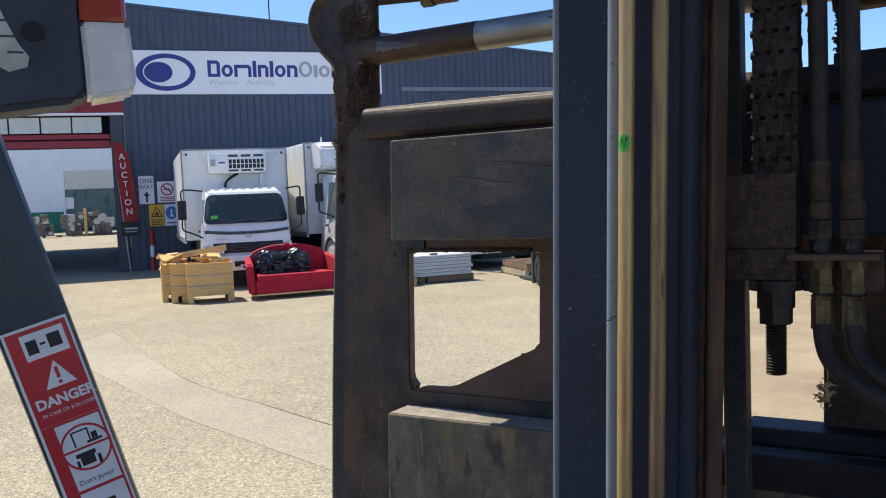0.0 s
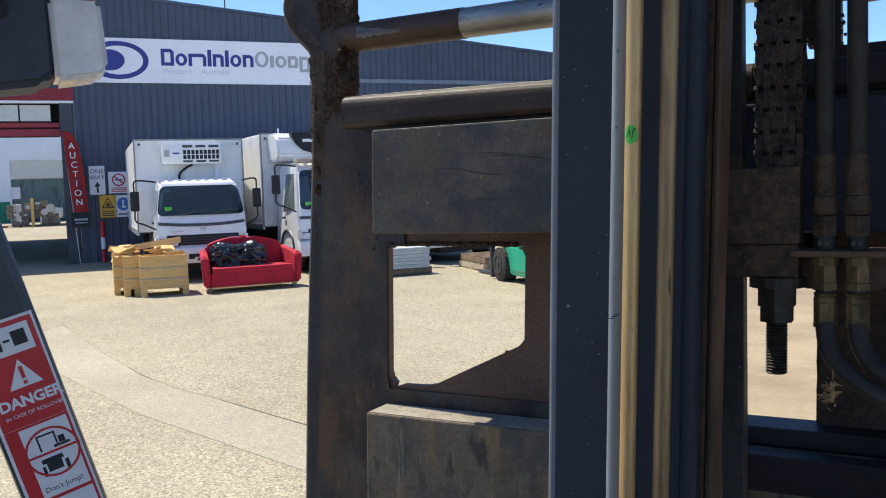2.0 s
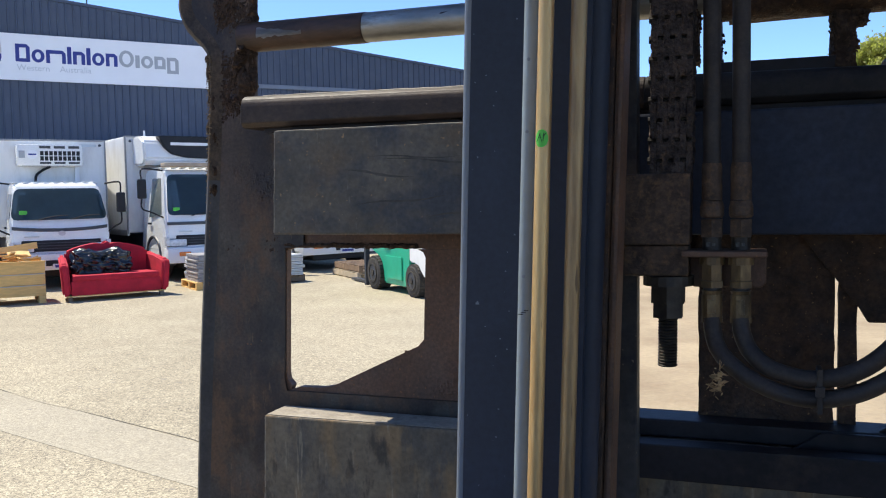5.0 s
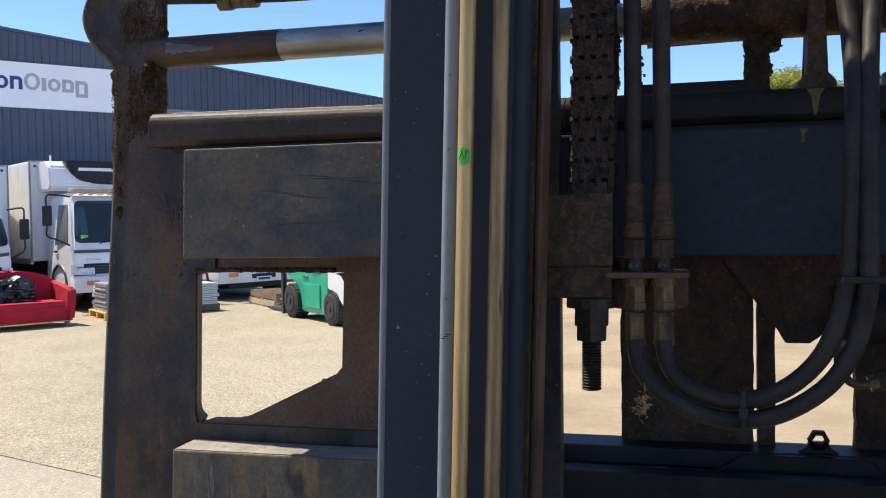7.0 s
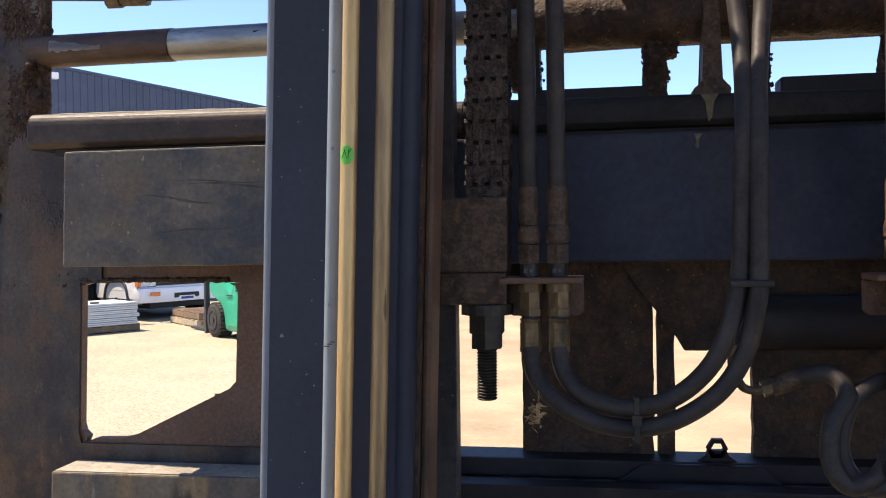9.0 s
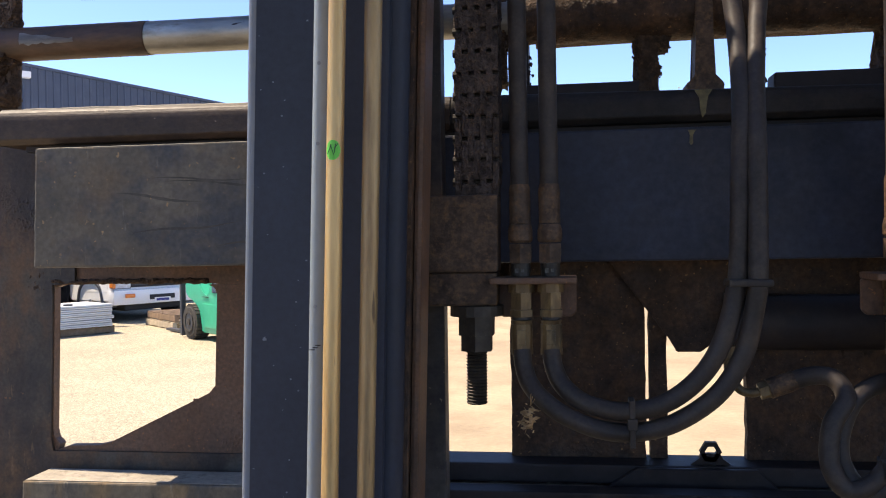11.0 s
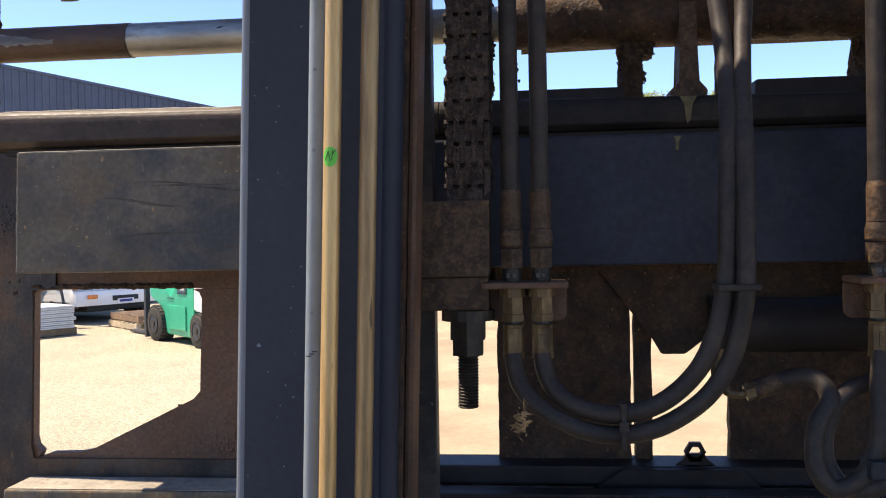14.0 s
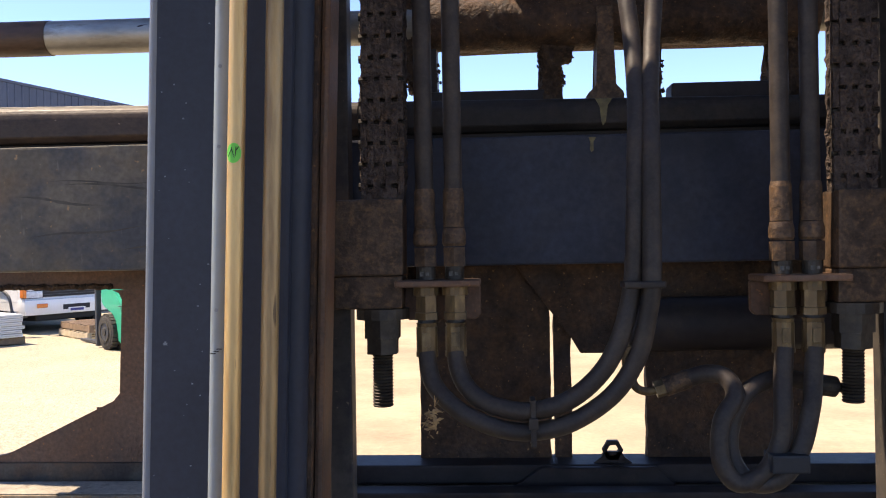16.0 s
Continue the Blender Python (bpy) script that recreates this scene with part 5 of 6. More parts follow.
    fl("nut", cyls(((sx(0.286), 0.185, 1.406), (sx(0.286), 0.185, 1.4355), 0.031), seg=6), BOLT, anchor)
    fl("lock_nut", cyls(((sx(0.286), 0.185, 1.381), (sx(0.286), 0.185, 1.4055), 0.027), seg=6), BOLT, anchor)
    b = cyls(((sx(0.286), 0.185, 1.297), (sx(0.286), 0.185, 1.381), 0.0130))
    for k in range(17):
        cyl(b, (sx(0.286), 0.185, 1.2975 + 0.0049 * k), (sx(0.286), 0.185, 1.3000 + 0.0049 * k), 0.0150, 0.0170, seg=18)
        cyl(b, (sx(0.286), 0.185, 1.3000 + 0.0049 * k), (sx(0.286), 0.185, 1.3020 + 0.0049 * k), 0.0170, 0.0142, seg=18)
    fl("threaded_bolt", b, BOLT, anchor, "oily threaded bolt")
    # hose bracket with two straight hoses and their couplings
    fl = hang(0.0)
    b = boxes(bx(0.310, 0.4405, 0.125, 0.206, 1.487, 1.497), bevel=0.003)
    prism(b, [(sx(x), z) for x, z in ((0.318, 1.4865), (0.318, 1.440), (0.324, 1.432), (0.432, 1.432), (0.440, 1.440), (0.440, 1.4865))], 0.196, 0.206, "y", 0.002, 1)
    br = fl("hose_bracket", b, RUST, label="rusty angled hose bracket")
    for x in (0.3555, 0.4005):
        c = (sx(x), 0.165)
        def up(*rings, seg=18):
            return cyls(*[((*c, z0), (*c, z1), *r_) for z0, z1, *r_ in rings], seg=seg)
        h = fl("riser_hose", up((1.62, 2.75, 0.0142)), HOSE, label="black rubber hydraulic hose", smooth=True)
        fl("ferrule", roughen(up((1.578, 1.630, 0.0166), (1.630, 1.638, 0.0166, 0.0148)), 0.0007, 70, 0, x * 30), GRIME2, h, "dusty crimped ferrule", True)
        fl("ferrule_ring", roughen(up((1.549, 1.553, 0.0165, 0.0186), (1.553, 1.568, 0.0190), (1.568, 1.577, 0.0186, 0.0165)), 0.0008, 80, 0, x), GRIME2, h, "", True)
        fl("collar", up((1.518, 1.547, 0.0188), seg=6), GRIME2, h)
        fl("bulkhead_nut", up((1.4975, 1.5175, 0.0150)), BOLT, h)
        fl("white_mark", boxes((sx(x) - 0.008, sx(x) - 0.002, 0.1488, 0.1496, 1.503, 1.510), (sx(x) + 0.001, sx(x) + 0.006, 0.1488, 0.1496, 1.504, 1.509)), WORNWHITE, h)
        k_ = fl("coupling", up((1.447, 1.4725, 0.0176), seg=6), FITTING, label="dull brass hydraulic coupling")
        fl("washer", up((1.473, 1.4865, 0.0205)), FITTING, k_)
        fl("coupling_nut", up((1.4355, 1.4465, 0.0196), seg=6), FITTING, k_)
        fl("dark_gap", up((1.431, 1.4354, 0.0140)), BLACK, k_)
        fl("crimp_sleeve", up((1.424, 1.4305, 0.0150, 0.0166), (1.386, 1.424, 0.0166), (1.378, 1.386, 0.0172), seg=14), FITTING, k_)
        fl("sleeve_flat", boxes((sx(x) - 0.007, sx(x) + 0.006, 0.1465, 0.152, 1.394, 1.416), bevel=0.001), FITTING, k_)


mast_half(False)
mast_half(True)
part("cross_member", boxes((-0.018, 1.318, 0.03, 0.16, 2.45, 2.62), bevel=0.008), MAST, forklift)
part("cross_member", boxes((-0.018, 1.318, 0.03, 0.16, 0.18, 0.42), bevel=0.008), MAST, forklift)

# pipes up the mast
part("grey_pipe", cyls(((0.0968, -0.045, 0.05), (0.0968, -0.045, 2.7), 0.0106), seg=24), GREYPIPE, forklift, "grey painted steel pipe", True, K)
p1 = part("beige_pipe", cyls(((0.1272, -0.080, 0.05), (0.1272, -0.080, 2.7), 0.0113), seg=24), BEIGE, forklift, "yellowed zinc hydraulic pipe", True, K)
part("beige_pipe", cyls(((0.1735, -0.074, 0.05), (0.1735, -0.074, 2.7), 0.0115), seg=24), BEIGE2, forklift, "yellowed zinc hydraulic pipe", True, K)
for z in (0.6, 2.55):
    part("pipe_clamp", boxes((0.09, 0.19, -0.09, 0.0, z, z + 0.03), bevel=0.003), MAST, forklift, lean=K)
for z in (1.47, 1.686, 1.792):
    part("pipe_dimple", cyls(((0.0968, -0.0559, z), (0.0968, -0.050, z), 0.0026), seg=12), EDGE, forklift, lean=K)
b = bmesh.new()
rows = []
for k in range(9):
    dx = 0.0104 * (k / 4 - 1)
    hz = 0.0128 * math.sqrt(max(0.02, 1 - (dx / 0.0106) ** 2))
    ang = dx / 0.0121
    rows.append([b.verts.new((0.1272 + r_ * math.sin(ang), -0.080 - r_ * math.cos(ang), 1.673 + s_ * hz)) for r_, s_ in ((0.0121, -1), (0.0121, 1), (0.0112, 1), (0.0112, -1))])
for a, c in zip(rows, rows[1:]):
    for k in range(4):
        b.faces.new((a[k], a[(k + 1) % 4], c[(k + 1) % 4], c[k]))
b.faces.new(rows[0])
b.faces.new(rows[-1][::-1])
st = part("round_sticker", b, STICKER, p1, "round green paper sticker with a pen mark", lean=K)
for (x0, z0), (x1, z1) in (((0.120, 1.668), (0.1235, 1.680)), ((0.1235, 1.680), (0.127, 1.667)), ((0.129, 1.669), (0.129, 1.681)), ((0.129, 1.675), (0.1325, 1.681))):
    part("pen_stroke", cyls(((x0 + 0.0005, -0.0919, z0), (x1 + 0.0015, -0.0919, z1), 0.0005), seg=6), INK, p1, lean=K)
# scratches and chips on the panel
rnd = random.Random(3)
for k in range(34):
    x, z, s = rnd.uniform(-0.008, 0.068), rnd.uniform(1.05, 2.0), rnd.uniform(0.0003, 0.0009)
    part("paint_chip", boxes((x - s, x + s * 1.5, -0.0008, 0.0, z - s, z + s)), EDGE, forklift, lean=K)
part("paint_chip", boxes((0.005, 0.0105, -0.0008, 0.0, 1.4185, 1.4215), (0.0065, 0.009, -0.001, 0.0, 1.4216, 1.4235)), EDGE, forklift, lean=K)
for k in range(3):
    part("scratch", boxes((0.090 + k * 0.004, 0.097 + k * 0.004, -0.0566, -0.0550, 1.412 + 0.003 * k, 1.4132 + 0.003 * k)), BLACK, forklift, lean=K)

# carriage: upper and lower bars of worn plate
def fk(name, bm, m, label="", parent=None, smooth=False, lean=K):
    return part(name, bm, m, parent or forklift, label, smooth, lean)


upper = fk("carriage_bar", boxes((-0.541, 0.20, 0.298, 0.372, 1.5165, 1.736), bevel=0.004), PLATE, "worn black steel end of the upper carriage bar")
fk("carriage_bar", boxes((1.10, 1.84, 0.298, 0.372, 1.5165, 1.736), bevel=0.004), PLATE, "worn black steel end of the upper carriage bar")
fk("carriage_bar", boxes((0.2005, 1.0995, 0.300, 0.372, 1.5145, 1.734), bevel=0.004), MASTBAR, "dark painted middle of the upper carriage bar")
# pale strip along a worn plate edge, painting in the highlight it catches
def lit_line(p, q, parent):
    n = 24
    pts = [Vector(p).lerp(Vector(q), k / n) for k in range(n + 1)]
    fk("worn_edge", roughen(tube(pts, 0.0012, 6, 2), 0.0009, 40), DUST_GLINT, "worn edge with its highlight put into a pale colour", parent)


# settled dust, also the colour of the painted edge highlights
DUST_GLINT = mat("pale_dust_and_edge_light", (0.27, 0.235, 0.185), 0.95, var=0.25, scale=12, fine=120, bump=0.3, second=(0.12, 0.095, 0.07), amount=0.38)
lit_line((-0.539, 0.2995, 1.52), (-0.539, 0.2995, 1.733), upper)
lit_line((-0.537, 0.2995, 1.7345), (0.19, 0.2995, 1.7345), upper)
# dark scuffs dragged along the plate
SMEAR = mat("dark_oily_scuff", (0.064, 0.055, 0.046), 0.55, var=0.3, scale=20, bump=0.05, spec=0.25)
rnd = random.Random(31)
for cx_, cz_, ln, tilt in ((-0.22, 1.672, 0.20, -0.03), (-0.17, 1.663, 0.24, -0.05), (-0.30, 1.640, 0.16, -0.12), (-0.08, 1.622, 0.12, -0.2), (-0.25, 1.585, 0.20, 0.08), (-0.12, 1.560, 0.14, 0.12)):
    n, w = 14, rnd.uniform(0.0016, 0.0034)
    edge_a = [(cx_ + ln * (k / n - 0.5), cz_ + tilt * ln * (k / n - 0.5) + 0.012 * ln * math.sin(k * 0.5) + w * math.sin(math.pi * k / n) * rnd.uniform(0.5, 1.2)) for k in range(n + 1)]
    edge_b = [(cx_ + ln * (k / n - 0.5), cz_ + tilt * ln * (k / n - 0.5) + 0.012 * ln * math.sin(k * 0.5) - 0.0004 - w * math.sin(math.pi * k / n) * rnd.uniform(0.5, 1.2)) for k in range(n, -1, -1)]
    fk("scuff", prism(bmesh.new(), edge_a + edge_b, 0.2975, 0.2985, "y"), SMEAR, "dark oily scuff", upper)
lower = fk("carriage_bar", boxes((-0.588, 1.90, 0.341, 0.432, 0.86, 1.112), bevel=0.004), LOWPLATE, "worn steel lower carriage bar with a pale dusty top")
fk("spacer_plate", boxes((0.10, 1.20, 0.30, 0.345, 1.060, 1.126), bevel=0.003), DARK)
fk("wear_pad", boxes((-0.45, 1.75, 0.373, 0.42, 1.53, 1.72)), DARK)

# side-shift frame behind: hook bar, big plate with windows, outer column
def hook_length(x0, x1, m, label, parent=None):
    b = bmesh.new()
    prism(b, [(0.335, 1.758), (0.335, 1.803), (0.3365, 1.811), (0.341, 1.819), (0.349, 1.825), (0.362, 1.828), (0.43, 1.828), (0.43, 1.748), (0.345, 1.748)], x0, x1, "x", 0.0015, 1)
    for v in b.verts:
        if v.co.z > 1.79:
            v.co.z -= 0.009 + 0.011 * (v.co.x + 0.6)
    return fk("hook_bar", b, m, label, parent)


# dirty hook steel right of the rail, with the shade there in its colour
HOOKDARK = mat("shaded_dirty_hook_steel", (0.022, 0.019, 0.018), 0.6, var=0.4, scale=8, fine=130, bump=0.2, second=(0.036, 0.028, 0.022), amount=0.42, spec=0.2, soft=0.15)
hook = hook_length(-0.645, 0.2195, HOOKM, "worn round-topped hook bar across the frame")
hook_length(0.220, 1.96, HOOKDARK, "dirty middle of the hook bar, coloured darker for the shade on it", hook)
fk("hook_strip", boxes((-0.60, 1.90, 0.36, 0.42, 1.7365, 1.7475)), DARK, "", hook)

lit_line((-0.586, 0.3425, 0.87), (-0.586, 0.3425, 1.108), lower)
fk("dust_layer", boxes((-0.584, 1.89, 0.345, 0.428, 1.1125, 1.1138), bevel=0.0004), DUST_GLINT, "pale dust lying on the bar", lower)
b = tube([(-0.598, 0.351, 1.8130), (-0.45, 0.352, 1.8114), (-0.3, 0.352, 1.8098), (-0.05, 0.352, 1.807), (0.2, 0.351, 1.8041)], 0.0050, 8, 24)
fk("dust_layer", roughen(b, 0.0012, 30), DUST_GLINT, "pale dust along the top of the hook bar", hook)
FRAME_Y0, FRAME_Y1 = 0.455, 0.476
b = bmesh.new()
# plate with the left window: built of pieces round the opening
fk("clamp_plate", prism(b, [(-0.80, 1.500), (-0.597, 1.500), (-0.597, 1.184), (-0.593, 1.168), (-0.581, 1.156), (-0.585, 1.145), (-0.80, 1.150)], FRAME_Y0, FRAME_Y1, "y"), RUST, "greasy rusted clamp side plate with a cut-out window")
b = bmesh.new()
prism(b, [(-0.80, 1.5005), (-0.80, 1.505), (-0.79, 1.76), (-0.655, 1.762), (0.30, 1.762), (0.30, 1.476), (-0.245, 1.476), (-0.262, 1.478), (-0.272, 1.4775), (-0.40, 1.480), (-0.580, 1.478), (-0.595, 1.473), (-0.597, 1.5005)], FRAME_Y0, FRAME_Y1, "y")
fk("clamp_plate", b, RUST)
b = bmesh.new()
prism(b, [(-0.272, 1.4755), (-0.259, 1.470), (-0.253, 1.458), (-0.254, 1.276), (-0.267, 1.261), (-0.30, 1.245), (-0.475, 1.160), (-0.50, 1.1545), (-0.56, 1.153), (-0.585, 1.1445), (-0.82, 1.1445), (-0.82, 0.85), (0.32, 0.85), (0.32, 1.115), (0.12, 1.125), (0.12, 1.4755)], FRAME_Y0 + 0.0005, FRAME_Y1, "y")
fk("clamp_plate", b, RUST)
# pad and ribs on the plate
fk("weld_line", roughen(roughen(tube([(-0.600, 0.452, 1.484), (-0.5, 0.452, 1.484), (-0.4, 0.452, 1.484), (-0.27, 0.452, 1.482)], 0.005, 10, 40), 0.003, 60), 0.0025, 150), GRIME, "lumpy greasy weld under the bar")
fk("weld_line", roughen(tube([(-0.775, 0.447, 1.73), (-0.795, 0.444, 1.742), (-0.803, 0.443, 1.762), (-0.796, 0.445, 1.782)], 0.0045, 8, 8), 0.0015, 60), HEADRIM, "pale curl of weld at the column")
fk("plate_rib", boxes((-0.12, -0.06, 0.435, 0.4545, 1.16, 1.47), bevel=0.003), RUST)

# outer column of the clamp, with its swelling head and rounded rim
EDGE_LINE = [(-0.846, 0.842), (-0.837, 1.15), (-0.827, 1.378), (-0.816, 1.60), (-0.8085, 1.78), (-0.8065, 1.90), (-0.816, 1.938), (-0.845, 1.968), (-0.872, 1.998), (-0.889, 2.036), (-0.890, 2.07), (-0.872, 2.11), (-0.83, 2.14), (-0.78, 2.15)]
edge_pts = [(p.x, p.z) for p in spline([(x, 0, z) for x, z in EDGE_LINE], 5)]
b = bmesh.new()
prism(b, [(x + 0.022, z) for x, z in edge_pts] + [(-0.684, 2.15), (-0.684, 1.80), (-0.55, 1.79), (-0.55, 1.482), (-0.599, 1.478), (-0.599, 1.172), (-0.592, 1.1435), (0.10, 1.1435), (0.10, 0.86), (-0.61, 0.842)], 0.448, 0.470, "y")
column = fk("clamp_column", b, COLUMN, "greasy rusted outer column with a rounded head")
b = bmesh.new()
rows = []
for i, (x, z) in enumerate(edge_pts):
    (xa, za), (xb, zb) = edge_pts[max(i - 1, 0)], edge_pts[min(i + 1, len(edge_pts) - 1)]
    n = Vector((-(zb - za), 0, xb - xa)).normalized()
    p = Vector((x, 0, z))
    prof = [(0.042, 0.4478), (0.033, 0.4450), (0.025, 0.4395)]
    prof += [(0.022 * (1 - math.sin(radians(q))), 0.436 + 0.034 * (1 - math.cos(radians(q)))) for q in (15, 30, 45, 60, 75, 90)]
    prof += [(0.0, 0.53), (0.040, 0.53)]
    rows.append([p - n * d + Vector((0, y, 0)) for d, y in prof])


RIMLOW = mat("smooth_grey_rim_steel", (0.075, 0.070, 0.068), 0.5, var=0.25, scale=6, fine=120, bump=0.1, second=(0.048, 0.044, 0.042), amount=0.42, spec=0.3, soft=0.2)


def rim(rows, m, label):
    bm, prev = bmesh.new(), None
    for r_ in rows:
        cur = [bm.verts.new(v) for v in r_]
        if prev:
            for k in range(len(cur)):
                bm.faces.new((prev[k], prev[(k + 1) % len(cur)], cur[(k + 1) % len(cur)], cur[k]))
        else:
            bm.faces.new(cur)
        prev = cur
    bm.faces.new(prev[::-1])
    return fk("column_flange", bm, m, label, column, True)


split = next(i for i, p in enumerate(edge_pts) if p[1] > 1.62)
rim(rows[:split + 1], RIMLOW, "dusty dark steel rim of the column")
rim(rows[split:], HEADRIM, "dust-browned rim round the head of the column")
# grease crust along the head and column
def crust(name, pts, r, amp, seed, parent, steps=14):
    bm = tube(pts, r, 10, steps)
    return fk(name, roughen(roughen(bm, amp, 38, 0, seed), amp * 0.7, 110, 0, seed + 3), GRIME, "caked grease and paper grime", parent)


crust("grease_crust", [(-0.694, 0.455, 1.83), (-0.690, 0.455, 1.90), (-0.694, 0.455, 1.99), (-0.690, 0.455, 2.07), (-0.694, 0.455, 2.13)], 0.013, 0.008, 1.0, column)
crust("grease_crust", [(-0.80, 0.452, 1.93), (-0.79, 0.452, 1.80), (-0.79, 0.452, 1.70), (-0.795, 0.452, 1.60)], 0.012, 0.007, 2.0, column)
crust("grease_crust", [(-0.70, 0.448, 1.97), (-0.72, 0.448, 1.90), (-0.70, 0.448, 1.86), (-0.72, 0.448, 1.82)], 0.018, 0.010, 5.0, column)

def grime_patch(x0, x1, z0, z1, amp, seed, parent, y=0.4475, m=None):
    """Caked grease on an upright face: an uneven sheet that thins out to its edges."""
    nx, nz = max(6, int((x1 - x0) / 0.0022)), max(6, int((z1 - z0) / 0.0026))
    bm = bmesh.new()
    grid = []
    for i in range(nx + 1):
        line = []
        for k in range(nz + 1):
            u_, v_ = i / nx, k / nz
            p = Vector((x0 + (x1 - x0) * u_, 0, z0 + (z1 - z0) * v_))
            fade = min(1, 4 * u_, 4 * (1 - u_), 4 * v_, 4 * (1 - v_)) * (0.55 + 0.9 * noise.noise(p * 9 + Vector((seed, seed, 0))))
            h = 0.22 * noise.noise(p * 22 + Vector((seed, 0, 0))) + 0.35 * noise.noise(p * 75 + Vector((0, seed, 0))) + 0.5 * noise.noise(p * 210 + Vector((0, 0, seed)))
            line.append(bm.verts.new((p.x, y + 0.002 - amp * max(0.0, fade * (0.5 + h)), p.z)))
        grid.append(line)
    for a, c in zip(grid, grid[1:]):
        for k in range(nz):
            bm.faces.new((a[k], a[k + 1], c[k + 1], c[k]))
    return fk("grease_crust", bm, m or GRIME, "caked brown grease", parent)


grime_patch(-0.800, -0.684, 1.70, 2.12, 0.009, 1.0, column)
grime_patch(-0.797, -0.548, 1.55, 1.76, 0.005, 4.0, column, m=COLUMN)
grime_patch(-0.790, -0.600, 1.462, 1.512, 0.006, 7.0, column)
grime_patch(-0.775, -0.604, 1.17, 1.47, 0.0025, 11.0, column, m=RUST)
grime_patch(-0.800, -0.640, 0.87, 1.13, 0.0025, 13.0, column, m=RUST)
grime_patch(-0.300, 0.02, 1.13, 1.25, 0.005, 15.0, column, y=0.455, m=RUST)
grime_patch(-0.250, 0.02, 1.25, 1.47, 0.004, 17.0, column, y=0.455, m=RUST)

# crumbs of dried grease along the column rim
b = bmesh.new()
rnd = random.Random(21)
for k in range(420):
    z = 1.93 - 0.55 * rnd.random() ** 1.5
    x = -0.8090 - 0.03 * max(0, 1.78 - z) + rnd.uniform(0.002, 0.024)
    s = rnd.uniform(0.0007, 0.0022)
    q = bmesh.ops.create_icosphere(b, subdivisions=1, radius=s, matrix=Matrix.Translation((x, 0.446 - 0.5 * (x + 0.811), z)))["verts"]
    for v in q:
        v.co += noise.noise_vector(v.co * 900) * s * 0.6
crumbs = fk("grease_crust", b, CRUMB, "pale crumbs of dried grease", column)
crumbs["kind"] = "stuff"

# clamp cylinder with its rods
RODBARE = mat("scraped_dull_metal", (0.28, 0.235, 0.20), 0.4, metal=0.6, var=0.35, scale=30, bump=0.15, stretch=(0.2, 1, 1))
RODRUST = mat("smooth_browned_rod", (0.080, 0.044, 0.027), 0.5, var=0.35, scale=12, fine=120, bump=0.2, stretch=(0.3, 1, 1), second=(0.028, 0.019, 0.014), amount=0.42, spec=0.3)
rod = fk("clamp_rod", cyls(((-0.70, 0.457, 1.966), (0.36, 0.457, 1.966), 0.0325), seg=32), CHROME, "worn chrome piston rod, browned near the column", smooth=True, lean=0)
fk("rod_sleeve", roughen(tube([(-0.70, 0.457, 1.966), (-0.55, 0.457, 1.966), (-0.40, 0.457, 1.966), (-0.388, 0.457, 1.966)], 0.0337, 32, 12), 0.0003, 20), RODRUST, "rust-browned end of the rod", rod, True, 0)
b = bmesh.new()
rows = []
for k in range(13):
    x = -0.645 + 0.115 * k / 12
    w0, w1 = radians(196 + 10 * noise.noise(Vector((k * 0.7, 0, 0)))), radians(236 - 2.4 * k + 8 * noise.noise(Vector((k * 0.8, 5, 0))))
    rows.append([b.verts.new((x, 0.457 + r_ * math.cos(w0 + (w1 - w0) * q / 3 - radians(30)), 1.966 - r_ * math.sin(w0 + (w1 - w0) * q / 3 - radians(30)))) for r_ in (0.0349,) for q in range(4)])
for a, c in zip(rows, rows[1:]):
    for k in range(3):
        b.faces.new((a[k], a[k + 1], c[k + 1], c[k]))
bmesh.ops.solidify(b, geom=b.faces[:], thickness=0.0006)
fk("bare_patch", b, RODBARE, "scraped bare metal patch", rod, True, 0)
fk("clamp_cylinder", roughen(roughen(tube([(0.345 + 0.143 * k, 0.457, 1.966) for k in range(6)], 0.0505, 32, 30), 0.004, 30), 0.0024, 110), OILY, "oily black hydraulic clamp cylinder", smooth=True, lean=0)
fk("clamp_rod", cyls(((1.055, 0.457, 1.966), (1.95, 0.457, 1.966), 0.0325), seg=32), CHROME, "worn chrome piston rod", smooth=True, lean=0)
# unseen beams, added overhead to keep the sun off rod and hook bar
part("shade_beam", boxes((-0.80, 0.20, 0.425, 0.56, 2.17, 2.25), bevel=0.008), DARK, forklift, "unseen dark beam added above the rod to shade it")
part("shade_beam", boxes((0.12, 0.4595, 0.31, 0.400, 2.09, 2.25), bevel=0.008), DARK, forklift)
part("shade_beam", boxes((0.46, 1.95, 0.31, 0.56, 2.09, 2.25), bevel=0.008), DARK, forklift, "unseen dark beam added above the clamp cylinder to shade the hook bar")
